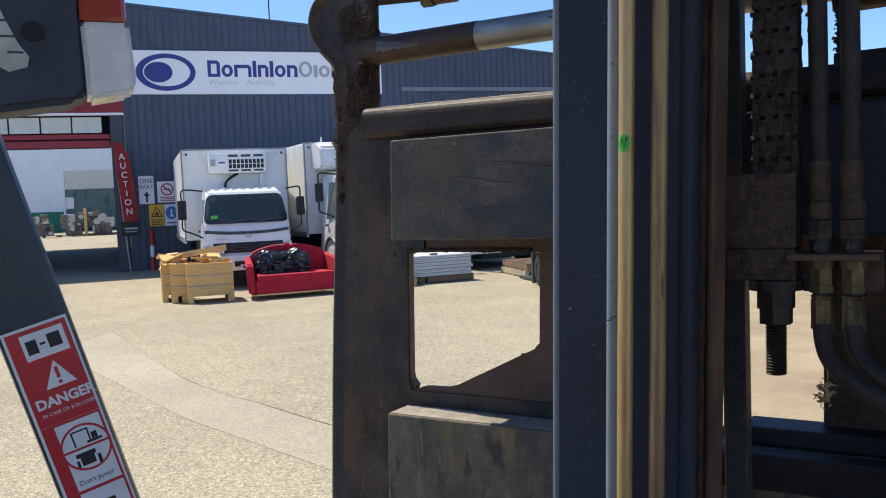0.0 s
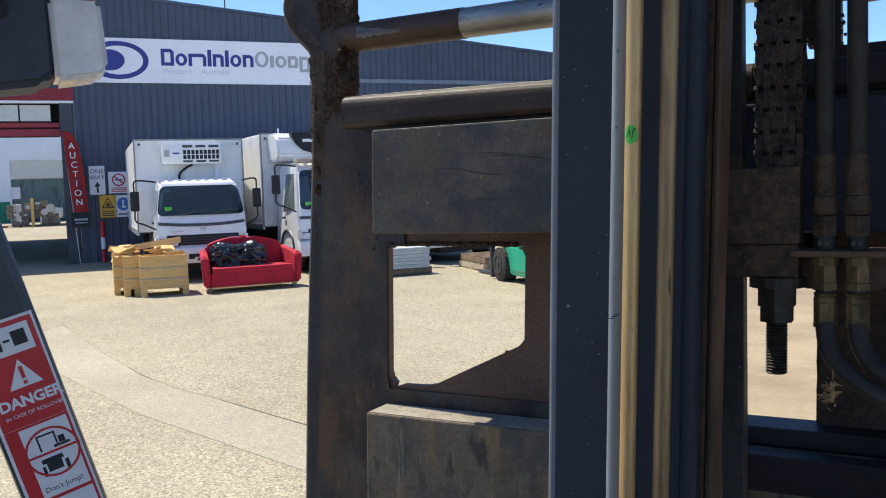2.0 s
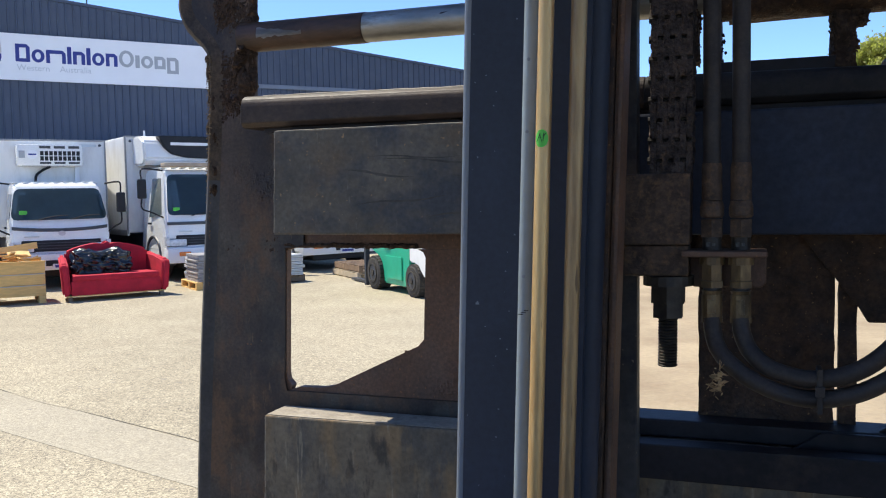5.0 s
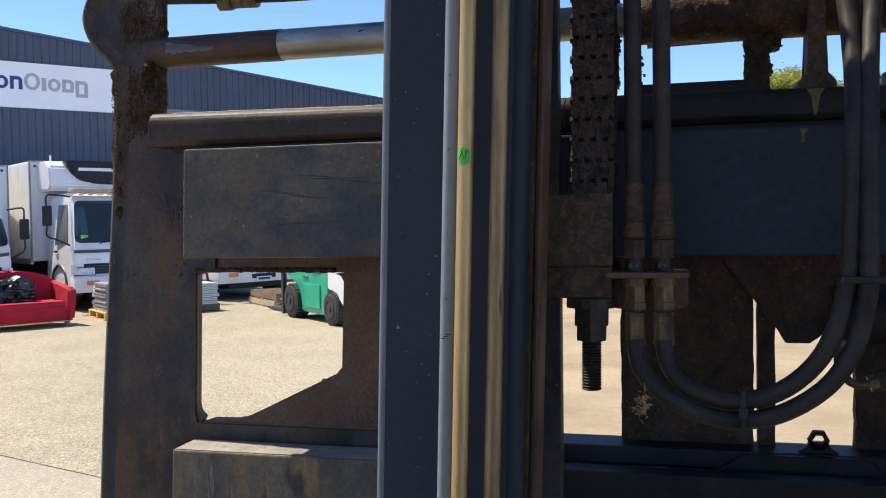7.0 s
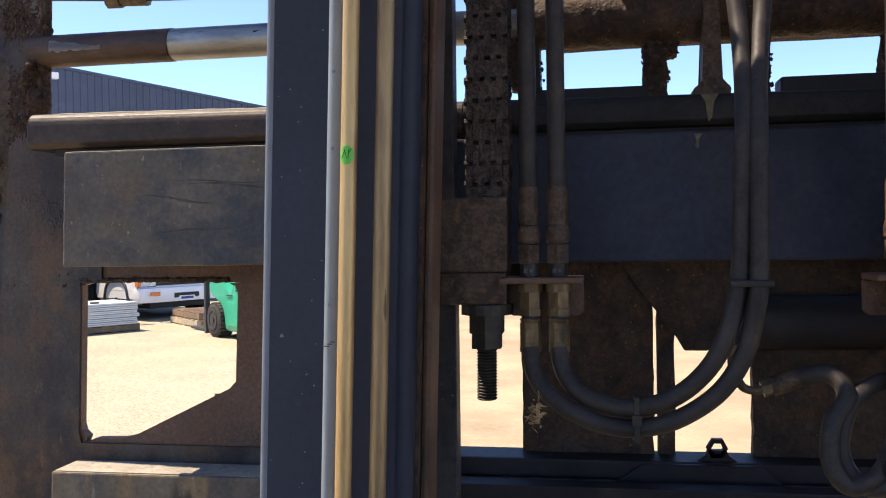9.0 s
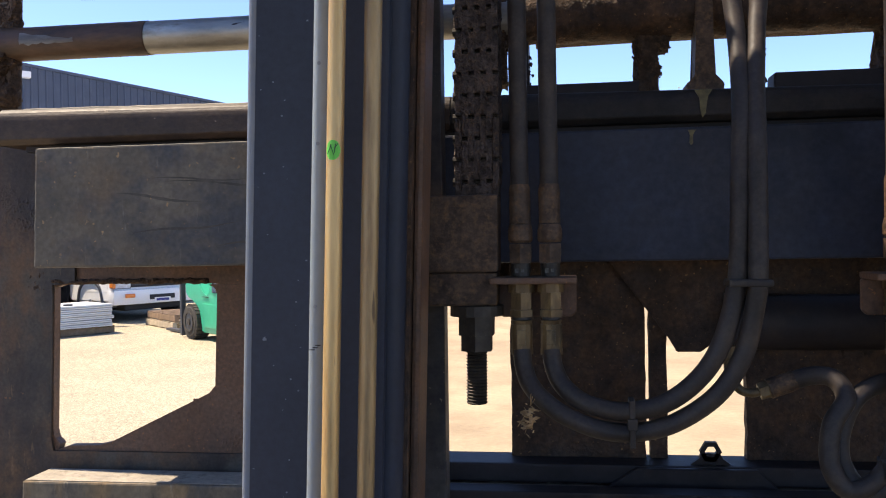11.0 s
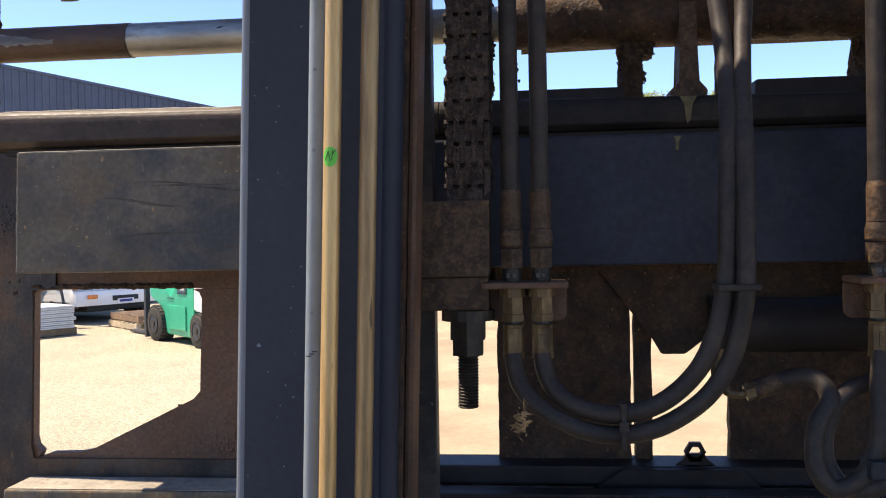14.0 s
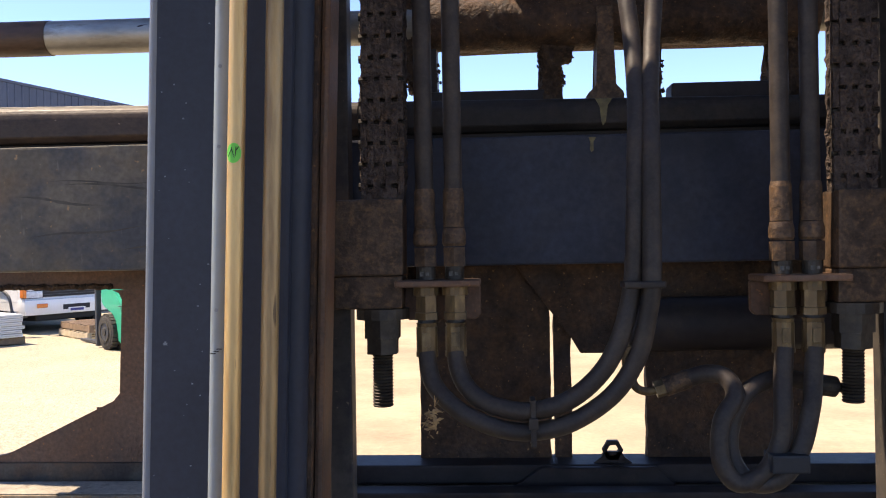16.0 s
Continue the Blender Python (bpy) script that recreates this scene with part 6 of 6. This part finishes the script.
# upper frame bar with lugs and hanging grime: openings to the sky between them
fk("upper_bar", roughen(boxes((0.36, 1.02, 0.44, 0.52, 1.922, 1.955)), 0.004, 20, 3), GRIME, "grimy upper frame bar")
def lug(x0, x1, z0, z1, seed, rough_amp, m=GRIME, label="grimy frame lug"):
    bm = boxes((x0, x1, 0.44, 0.50, z0, z1))
    bmesh.ops.subdivide_edges(bm, edges=bm.edges[:], cuts=7, use_grid_fill=True)
    roughen(roughen(bm, rough_amp, 45, 0, seed), rough_amp * 0.6, 120, 0, seed)
    ob = fk("frame_lug", bm, m, label, lean=0)
    rnd, cb = random.Random(int(seed * 10)), bmesh.new()
    for k in range(int(520 * (z1 - z0))):
        side = rnd.choice((x0, x1))
        r_ = rnd.uniform(0.0016, 0.0042) * rnd.uniform(0.6, 1.2)
        q = bmesh.ops.create_icosphere(cb, subdivisions=1, radius=r_, matrix=Matrix.Translation((side + rnd.gauss(0, 0.0028), rnd.uniform(0.436, 0.455), rnd.uniform(z0, z1))))["verts"]
        for v in q:
            v.co += noise.noise_vector(v.co * 500) * r_ * 0.8
    crumb = fk("grime_crust", cb, m, "crumbs of dried grime", ob, lean=0)
    crumb["kind"] = "stuff"
    return ob


S = 0.156                                          # the frame stands this far to the right of its last place
lug(0.556, 0.597, 1.80, 1.95, 1.0, 0.007)
lug(0.598, 0.616, 1.895, 1.95, 1.5, 0.006)
b = bmesh.new()
prism(b, [(0.485 + S, 1.80), (0.545 + S, 1.80), (0.548 + S, 1.822), (0.530 + S, 1.835), (0.530 + S, 1.98), (0.500 + S, 1.98), (0.500 + S, 1.835), (0.482 + S, 1.822)], 0.40, 0.46, "y", 0.003, 1)
PAINTDRIP = mat("old_yellow_paint", (0.096, 0.075, 0.027), 0.55, var=0.3, scale=60, bump=0.3)
lugp = fk("hose_post", b, GRIME2, "dark post with a drip of old yellow paint", lean=0)
fk("paint_drip", prism(bmesh.new(), [(0.642, 1.800), (0.672, 1.800), (0.664, 1.788), (0.660, 1.760), (0.655, 1.753), (0.652, 1.762), (0.650, 1.786)], 0.333, 0.3346, "y"), PAINTDRIP, "dried yellow paint drip", lugp, lean=0)
fk("paint_drip", prism(bmesh.new(), [(0.626, 1.729), (0.639, 1.729), (0.634, 1.721), (0.634, 1.707), (0.631, 1.704), (0.628, 1.708), (0.629, 1.721)], 0.2985, 0.2998, "y"), PAINTDRIP, "dried yellow paint drip", lugp, lean=0)
lug(0.735, 0.777, 1.80, 1.95, 4.0, 0.006)
fk("frame_ledge", boxes((0.630 + S, 0.826 + S, 0.44, 0.50, 1.80, 1.843), bevel=0.004), DARK)
lug(0.822 + S, 0.878 + S, 1.80, 1.95, 6.0, 0.008)
lug(0.307, 0.319, 1.842, 2.02, 8.0, 0.008)
lug(0.351, 0.362, 1.838, 1.93, 9.0, 0.001, DARK, "thin dark upright of the frame")
fk("frame_ledge", boxes((0.335, 0.556, 0.44, 0.50, 1.80, 1.838), bevel=0.004), DARK)
fk("end_plate", boxes((1.08 + S, 1.12 + S, 0.44, 0.50, 0.85, 2.02), bevel=0.004), DARK)
# lower frame: uprights and gaps to the yard
def block(x0, x1, z0, z1, seed, y0=0.44, y1=0.462, m=OILY, cuts=14, amp=0.0035):
    bm = boxes((x0, x1, y0, y1, z0, z1))
    bmesh.ops.subdivide_edges(bm, edges=bm.edges[:], cuts=cuts, use_grid_fill=True)
    return fk("frame_upright", roughen(bm, amp, 50, 0, seed), m, "greasy rusted frame upright", lean=0)


block(0.320, 0.5635, 1.10, 1.52, 1.0)
block(0.571, 0.602, 1.10, 1.44, 2.0, amp=0.002)
block(0.740, 1.03, 1.10, 1.40, 3.0)
block(1.24, 1.50, 1.10, 1.45, 4.0)
fk("frame_beam", boxes((0.292, 1.60, 0.463, 0.50, 1.445, 1.56), bevel=0.004), OILY)
fk("side_shift_cylinder", cyls(((0.70, 0.42, 1.400), (1.40, 0.42, 1.400), 0.049), ((0.70, 0.42, 1.400), (0.73, 0.42, 1.400), 0.054), seg=28), DARK, "dark horizontal side-shift cylinder", smooth=True, lean=0)
b = bmesh.new()
prism(b, [(0.50, 1.515), (0.735, 1.515), (0.735, 1.40), (0.668, 1.347), (0.626, 1.347), (0.611, 1.372)], 0.425, 0.4395, "y", 0.002, 1)
fk("gusset", b, OILY, "greasy triangular gusset plate")
fk("lower_rail", boxes((0.20, 1.60, 0.385, 0.47, 1.118, 1.152), bevel=0.004), DARK, "dark lower frame rail")
b = bmesh.new()
prism(b, [(0.50, 1.112), (0.555, 1.150), (0.76, 1.150), (0.80, 1.112)], 0.372, 0.3845, "y", 0.002, 1)
fk("rail_pad", b, DARK)
b = bmesh.new()
ring(b, 0.684, 1.175, 0.0190, 0.0195, 0.0105, 0.0105, 0, 0.397, 0.408, 6)
lift = fk("lifting_eye", b, DARK, "small steel lifting eye", smooth=False)
fk("eye_foot", prism(bmesh.new(), [(0.650, 1.1525), (0.719, 1.1525), (0.705, 1.163), (0.700, 1.172), (0.668, 1.172), (0.664, 1.163)], 0.397, 0.408, "y"), DARK, "", lift)

# loose hoses
h1 = fk("loop_hose", tube([(0.3555, 0.16, 1.385), (0.358, 0.155, 1.362), (0.366, 0.145, 1.338), (0.384, 0.133, 1.317), (0.418, 0.122, 1.293), (0.467, 0.117, 1.274), (0.517, 0.115, 1.27), (0.575, 0.112, 1.285), (0.634, 0.105, 1.327), (0.670, 0.10, 1.384), (0.684, 0.095, 1.444), (0.690, 0.092, 1.488), (0.692, 0.097, 1.55), (0.694, 0.105, 1.61), (0.697, 0.12, 1.69), (0.702, 0.15, 1.768), (0.715, 0.20, 1.867), (0.723, 0.22, 1.92), (0.735, 0.25, 2.05), (0.75, 0.25, 2.3)], 0.0140, 16), HOSE, "black rubber hydraulic loop hose", smooth=True, lean=0)
h2 = fk("loop_hose", tube([(0.4005, 0.16, 1.385), (0.403, 0.155, 1.362), (0.414, 0.145, 1.337), (0.436, 0.133, 1.317), (0.462, 0.125, 1.306), (0.509, 0.117, 1.3), (0.567, 0.112, 1.316), (0.615, 0.105, 1.357), (0.644, 0.10, 1.41), (0.664, 0.105, 1.487), (0.670, 0.11, 1.571), (0.674, 0.12, 1.65), (0.680, 0.14, 1.737), (0.684, 0.17, 1.8), (0.685, 0.20, 1.867), (0.683, 0.22, 1.92), (0.677, 0.25, 2.03), (0.67, 0.25, 2.3)], 0.0140, 16), HOSE, "black rubber hydraulic loop hose", smooth=True, lean=0)
tie = fk("cable_tie", boxes((0.5115, 0.5195, 0.096, 0.134, 1.2505, 1.3195), (0.5085, 0.5225, 0.092, 0.099, 1.2775, 1.2935), bevel=0.0015), HOSE, "black plastic cable tie", h1, lean=0)
fk("cable_tie", boxes((0.648, 0.708, 0.074, 0.122, 1.483, 1.493), bevel=0.003), HOSE, "black plastic cable tie", h2, lean=0)
fk("loop_hose", tube([(0.8995, 0.16, 1.385), (0.893, 0.15, 1.34), (0.888, 0.135, 1.301), (0.882, 0.13, 1.251), (0.858, 0.125, 1.207), (0.818, 0.125, 1.189), (0.794, 0.13, 1.222), (0.799, 0.14, 1.277), (0.823, 0.155, 1.313), (0.815, 0.175, 1.339), (0.790, 0.19, 1.343), (0.76, 0.20, 1.333)], 0.0140, 16), HOSE, "black rubber hydraulic loop hose", smooth=True, lean=0)
h4 = fk("loop_hose", tube([(0.9445, 0.16, 1.385), (0.938, 0.15, 1.34), (0.929, 0.135, 1.301), (0.909, 0.125, 1.238), (0.876, 0.12, 1.196), (0.838, 0.135, 1.188), (0.815, 0.15, 1.222), (0.818, 0.16, 1.268), (0.845, 0.17, 1.316), (0.899, 0.19, 1.335), (0.956, 0.20, 1.324), (0.99, 0.205, 1.318)], 0.0137, 16), HOSE, "black rubber hydraulic loop hose", smooth=True, lean=0)
fk("cable_tie", boxes((0.860, 0.915, 0.10, 0.145, 1.208, 1.236), bevel=0.004), BLACK, "black plastic cable tie", h4, lean=0)
el = fk("elbow_fitting", tube([(0.672, 0.21, 1.375), (0.674, 0.205, 1.345), (0.681, 0.20, 1.322), (0.698, 0.20, 1.314), (0.715, 0.20, 1.317)], 0.0068, 12), FITTING, "bent brass elbow fitting", smooth=True, lean=0)
fk("nut", cyls(((0.672, 0.21, 1.368), (0.672, 0.21, 1.385), 0.0125), ((0.673, 0.208, 1.338), (0.672, 0.21, 1.368), 0.0105), seg=6), FITTING, "", el, lean=0)
fk("swivel_nut", cyls(((0.712, 0.20, 1.316), (0.726, 0.20, 1.3205), 0.0135), seg=6), FITTING, "", el, lean=0)
fk("crimp_sleeve", cyls(((0.726, 0.20, 1.3205), (0.764, 0.20, 1.334), 0.0155)), GRIME2, "", el, lean=0)
fk("crimp_sleeve", cyls(((0.955, 0.20, 1.324), (0.99, 0.205, 1.318), 0.0165), ((0.99, 0.205, 1.318), (1.03, 0.21, 1.312), 0.008)), BOLT, "", h4, lean=0)
# straw and dry leaf caught on the hose
b = bmesh.new()
rnd = random.Random(5)
for k in range(60):
    q = rnd.random()
    p = Vector((0.362 + 0.010 * q + rnd.gauss(0, 0.0055), 0.092 + rnd.gauss(0, 0.004), 1.283 + 0.030 * q ** 2 + rnd.gauss(0, 0.004)))
    d = Vector((rnd.gauss(0, 1), rnd.gauss(0, 0.6), rnd.gauss(0, 0.6))).normalized() * rnd.uniform(0.004, 0.008)
    w = d.cross(Vector((rnd.gauss(0, 1), rnd.gauss(0, 1), rnd.gauss(0, 1)))).normalized() * rnd.uniform(0.001, 0.003)
    t_ = d.cross(w).normalized() * 0.0003
    v = [b.verts.new(p + c) for c in (-d, w + t_, d, -w + t_)]
    u_ = [b.verts.new(p + c - t_ * 2) for c in (-d, w + t_, d, -w + t_)]
    b.faces.new(v)
    b.faces.new(u_[::-1])
    for e in range(4):
        b.faces.new((v[e], u_[e], u_[(e + 1) % 4], v[(e + 1) % 4]))
for k in range(3):
    p = Vector((0.370, 0.095, 1.312))
    d = Vector((rnd.uniform(-0.4, 1), rnd.uniform(-0.2, 0.2), rnd.uniform(-0.1, 1))).normalized() * rnd.uniform(0.010, 0.018)
    cyl(b, p, p + d, 0.0005, seg=5)
straw = part("straw_tuft", b, STRAW)
tagged(straw, "small tuft of dry straw caught on a hose", "straw")

# maker's plate: its lettering as plain bars
lab = fk("rating_plate", boxes((-0.093, 0.012, 0.4515, 0.4542, 1.300, 1.444), bevel=0.001), DECALWHITE, "white rating plate with rows of print", smooth=False)
for k in range(12):
    w = 0.03 + 0.05 * random.Random(k).random()
    fk("text_bar", boxes((-0.088, -0.088 + w, 0.4508, 0.4514, 1.306 + k * 0.0095, 1.3085 + k * 0.0095)), INK, "", lab)
fk("logo_bar", boxes((-0.075, -0.022, 0.4508, 0.4514, 1.426, 1.437)), INK, "black logo bar", lab)
# hose and union above the rod
uni = fk("upper_hose", tube([(-0.66, 0.46, 2.085), (-0.5, 0.46, 2.075), (-0.3, 0.46, 2.068), (-0.05, 0.46, 2.08), (0.3, 0.46, 2.07)], 0.0115, 12), HOSE, "thin hose above the rod", smooth=True, lean=0)
fk("union_nut", cyls(((-0.53, 0.458, 2.067), (-0.50, 0.458, 2.066), 0.018), ((-0.50, 0.458, 2.066), (-0.44, 0.458, 2.064), 0.0145), seg=8), FITTING, "", uni, lean=0)

# ---- overhead guard pillar with its decal, lamp and paper tag ----
A0, B0 = Vector((-0.837, -0.363, 1.591)), Vector((-0.758, -0.254, 1.111))
C0 = Vector((-0.874, -0.414, 1.364))
down = (B0 - A0).normalized()
out = Vector((0.810, -0.586, 0.0))
right = down.cross(out).normalized()
if right.dot(Vector((0.586, 0.81, 0))) < 0:
    right = -right
PW = abs((A0 - C0).dot(right))
top_, low_ = A0 - down * 0.95, A0 + down * 1.72
frame_m = Matrix(((right.x, -down.x, out.x, A0.x), (right.y, -down.y, out.y, A0.y), (right.z, -down.z, out.z, A0.z), (0, 0, 0, 1)))   # x right, y up the pillar, z to the seat


def on_pillar(name, bm, m, parent, label="", smooth=False):
    bmesh.ops.transform(bm, matrix=frame_m, verts=bm.verts)
    return part(name, bm, m, parent, label, smooth)


pillar = on_pillar("guard_pillar", boxes((-PW, 0, -1.66, 0.95, -0.09, 0.0), bevel=0.014), PILLAR, forklift, "black painted overhead guard pillar")
def pv(x, y):                                      # decal coordinates: x from its left edge, y down from its top
    return Vector((-PW + 0.012 + x, -0.165 - y, 0))
DW, DH = PW - 0.016, 0.62
decal = on_pillar("warning_decal", boxes((-PW + 0.008, -0.008 + 0.004, -0.165 - DH, -0.165, 0.001, 0.0018), bevel=0.0), DECALWHITE, pillar, "red and white rollover danger decal")
on_pillar("decal_panel", boxes((-PW + 0.013, -0.008, -0.170 - 0.175, -0.170, 0.0019, 0.0024)), DECALRED, decal, "red upper panel")
on_pillar("decal_panel", boxes((-PW + 0.013, -0.008, -0.165 - DH + 0.004, -0.3455, 0.0019, 0.0022)), DECALRED, decal)
on_pillar("decal_panel", boxes((-PW + 0.034, -0.016, -0.225, -0.178, 0.0025, 0.0029)), DECALWHITE, decal)
on_pillar("decal_panel", boxes((-PW + 0.034, -0.012, -0.475, -0.350, 0.0025, 0.0029)), DECALWHITE, decal)
on_pillar("decal_panel", boxes((-PW + 0.034, -0.012, -0.64, -0.481, 0.0025, 0.0029)), DECALWHITE, decal)
cx = (-PW + 0.034 - 0.012) / 2
tri = bmesh.new()
prism(tri, [(cx - 0.026, -0.282), (cx + 0.026, -0.282), (cx, -0.235)], 0.0025, 0.003, "z")
on_pillar("triangle", tri, DECALWHITE, decal)
on_pillar("exclamation_mark", boxes((cx - 0.003, cx + 0.003, -0.268, -0.247, 0.0031, 0.0034), (cx - 0.003, cx + 0.003, -0.278, -0.272, 0.0031, 0.0034)), DECALRED, decal)
# belt symbol: two plain clasp shapes
on_pillar("clasp_symbol", boxes((-PW + 0.040, -PW + 0.058, -0.215, -0.190, 0.0030, 0.0033), (-0.046, -0.024, -0.213, -0.188, 0.0030, 0.0033), (-PW + 0.062, -0.05, -0.203, -0.199, 0.0030, 0.0033)), INK, decal)
rg = bmesh.new()
ring(rg, cx, 0, 0.043, 0.043, 0.039, 0.039, 0, 0, 0.0004, 32)
bmesh.ops.transform(rg, matrix=Matrix.Translation((0, -0.402, 0.0030)) @ Matrix.Rotation(radians(90), 4, "X"), verts=rg.verts)
on_pillar("ring", rg, DECALRED, decal)
on_pillar("ring_bar", boxes((cx - 0.042, cx + 0.042, -0.404, -0.400, 0.0030, 0.0036)), DECALRED, decal)
on_pillar("machine_symbol", boxes((cx - 0.022, cx + 0.012, -0.418, -0.410, 0.0030, 0.0033), (cx - 0.016, cx + 0.008, -0.434, -0.418, 0.0030, 0.0033), (cx - 0.024, cx - 0.019, -0.440, -0.422, 0.0030, 0.0033), (cx + 0.012, cx + 0.018, -0.440, -0.422, 0.0030, 0.0033)), INK, decal)
on_pillar("cab_symbol", boxes((cx - 0.018, cx + 0.012, -0.372, -0.369, 0.0030, 0.0033), (cx - 0.018, cx - 0.015, -0.397, -0.372, 0.0030, 0.0033), (cx + 0.009, cx + 0.012, -0.397, -0.372, 0.0030, 0.0033)), INK, decal)
on_pillar("bent_shape", boxes((cx + 0.014, cx + 0.024, -0.392, -0.380, 0.0030, 0.0033), (cx + 0.004, cx + 0.03, -0.397, -0.3925, 0.0030, 0.0033)), INK, decal)
on_pillar("bent_shape", boxes((cx - 0.02, cx + 0.015, -0.53, -0.505, 0.0030, 0.0033), (cx - 0.03, cx + 0.025, -0.56, -0.5305, 0.0030, 0.0033)), INK, decal)
for words, size, y_, m_ in (("DANGER", 0.0245, -0.312, DECALWHITE), ("IN CASE OF ROLLOVER", 0.0088, -0.328, DECALWHITE), ("Don't Jump!", 0.0125, -0.466, INK)):
    lettering("decal_line", words, size, m_, decal, frame_m @ Matrix.Translation((cx - 0.002, y_, 0.0032)), align="CENTER", depth=0.0002, bold=0.0009 if words == "DANGER" else 0.0)

# lamp on the guard: dark housing, clear ribbed lens, red-orange lens above
def plane_m(p):
    r_ = Vector((0.586, 0.81, 0)).normalized()
    return Matrix(((r_.x, 0, out.x, p[0]), (r_.y, 0, out.y, p[1]), (0, 1, 0, p[2]), (0, 0, 0, 1)))


HOUSING = mat("dusty_black_housing", (0.050, 0.058, 0.078), 0.6, var=0.2, scale=7, bump=0.06, spec=0.3)
LM = plane_m((-0.776, -0.279, 1.803))


def lp(name, bm, m, parent, label="", smooth=False):
    bmesh.ops.transform(bm, matrix=LM, verts=bm.verts)
    return part(name, bm, m, parent, label, smooth)


b = bmesh.new()
prism(b, [(-0.42, -0.055), (-0.02, -0.002), (0.002, 0.02), (-0.004, 0.30), (-0.42, 0.30)], -0.14, -0.01, "z", 0.012, 2)
lamp = lp("lamp_housing", b, HOUSING, forklift, "black plastic lamp housing on the guard", True)
b = bmesh.new()
prism(b, [(-0.002, 0.004), (0.070, 0.016), (0.082, 0.03), (0.074, 0.142), (-0.008, 0.142)], -0.13, -0.012, "z", 0.008, 2)
lens = lp("clear_lens", b, LENSCLEAR, lamp, "scuffed clear ribbed lens", True)
for k in range(24):
    lp("lens_rib", boxes((-0.004, 0.026, 0.012 + k * 0.0053, 0.0148 + k * 0.0053, -0.0121, -0.0116)), LENSCLEAR, lens)
lp("red_lens", boxes((-0.01, 0.070, 0.1425, 0.24, -0.125, -0.014), bevel=0.008), LENSRED, lamp, "red-orange lens")
lp("screw", cyls(((-0.085, 0.12, -0.0105), (-0.085, 0.12, -0.004), 0.018)), BLACK, lamp)
b = bmesh.new()
prism(b, [(-0.175, 0.175), (-0.145, 0.185), (-0.11, 0.10), (-0.092, 0.075), (-0.096, 0.058), (-0.125, 0.050), (-0.145, 0.062), (-0.158, 0.10)], -0.0095, -0.0075, "z")
bmesh.ops.subdivide_edges(b, edges=b.edges[:], cuts=1)
tag = lp("paper_tag", roughen(b, 0.002, 30), TAGPAPER, lamp, "crumpled paper tag with faint print")
for k in range(3):
    lp("text_bar", boxes((-0.150 + k * 0.012, -0.125 + k * 0.012, 0.135 - k * 0.027, 0.139 - k * 0.027, -0.0073, -0.0068)), TRIMGREY, tag)

# ---- the rest of the machine, closing the place round the seat ----
for x in (-0.62, 1.92):
    part("roof_rail", boxes((x - 0.04, x + 0.04, -2.75, -0.55, 2.28, 2.36), bevel=0.01), PILLAR, forklift)
for k in range(9):
    part("roof_bar", boxes((-0.58, 1.88, -2.62 + k * 0.235, -2.50 + k * 0.235, 2.29, 2.35), bevel=0.006), PILLAR, forklift)
part("engine_hood", boxes((-0.30, 1.60, -3.0, -1.75, 0.55, 1.12), bevel=0.05), PILLAR, forklift)
part("counterweight", boxes((-0.40, 1.70, -3.6, -3.005, 0.25, 1.20), bevel=0.08), PILLAR, forklift)
part("floor_plate", boxes((-0.30, 1.60, -1.745, -0.45, 0.55, 0.60), bevel=0.01), BLACK, forklift)
part("dash_panel", boxes((-0.20, 1.50, -0.44, -0.25, 0.30, 0.86), bevel=0.04), BLACK, forklift)
for x in (-0.35, 1.65):
    for y, r in ((-0.45, 0.40), (-2.7, 0.34)):
        w_ = part("wheel", cyls(((x - 0.13, y, r), (x + 0.13, y, r), r), seg=30), TYRE, forklift, "black solid tyre", True)
        part("rim", cyls(((x - 0.135, y, r), (x + 0.135, y, r), r * 0.5), seg=20), TRIMGREY, w_)
for x in (-0.62, 1.92):
    part("rear_post", boxes((x - 0.04, x + 0.04, -2.74, -2.66, 0.5, 2.28), bevel=0.01), PILLAR, forklift)
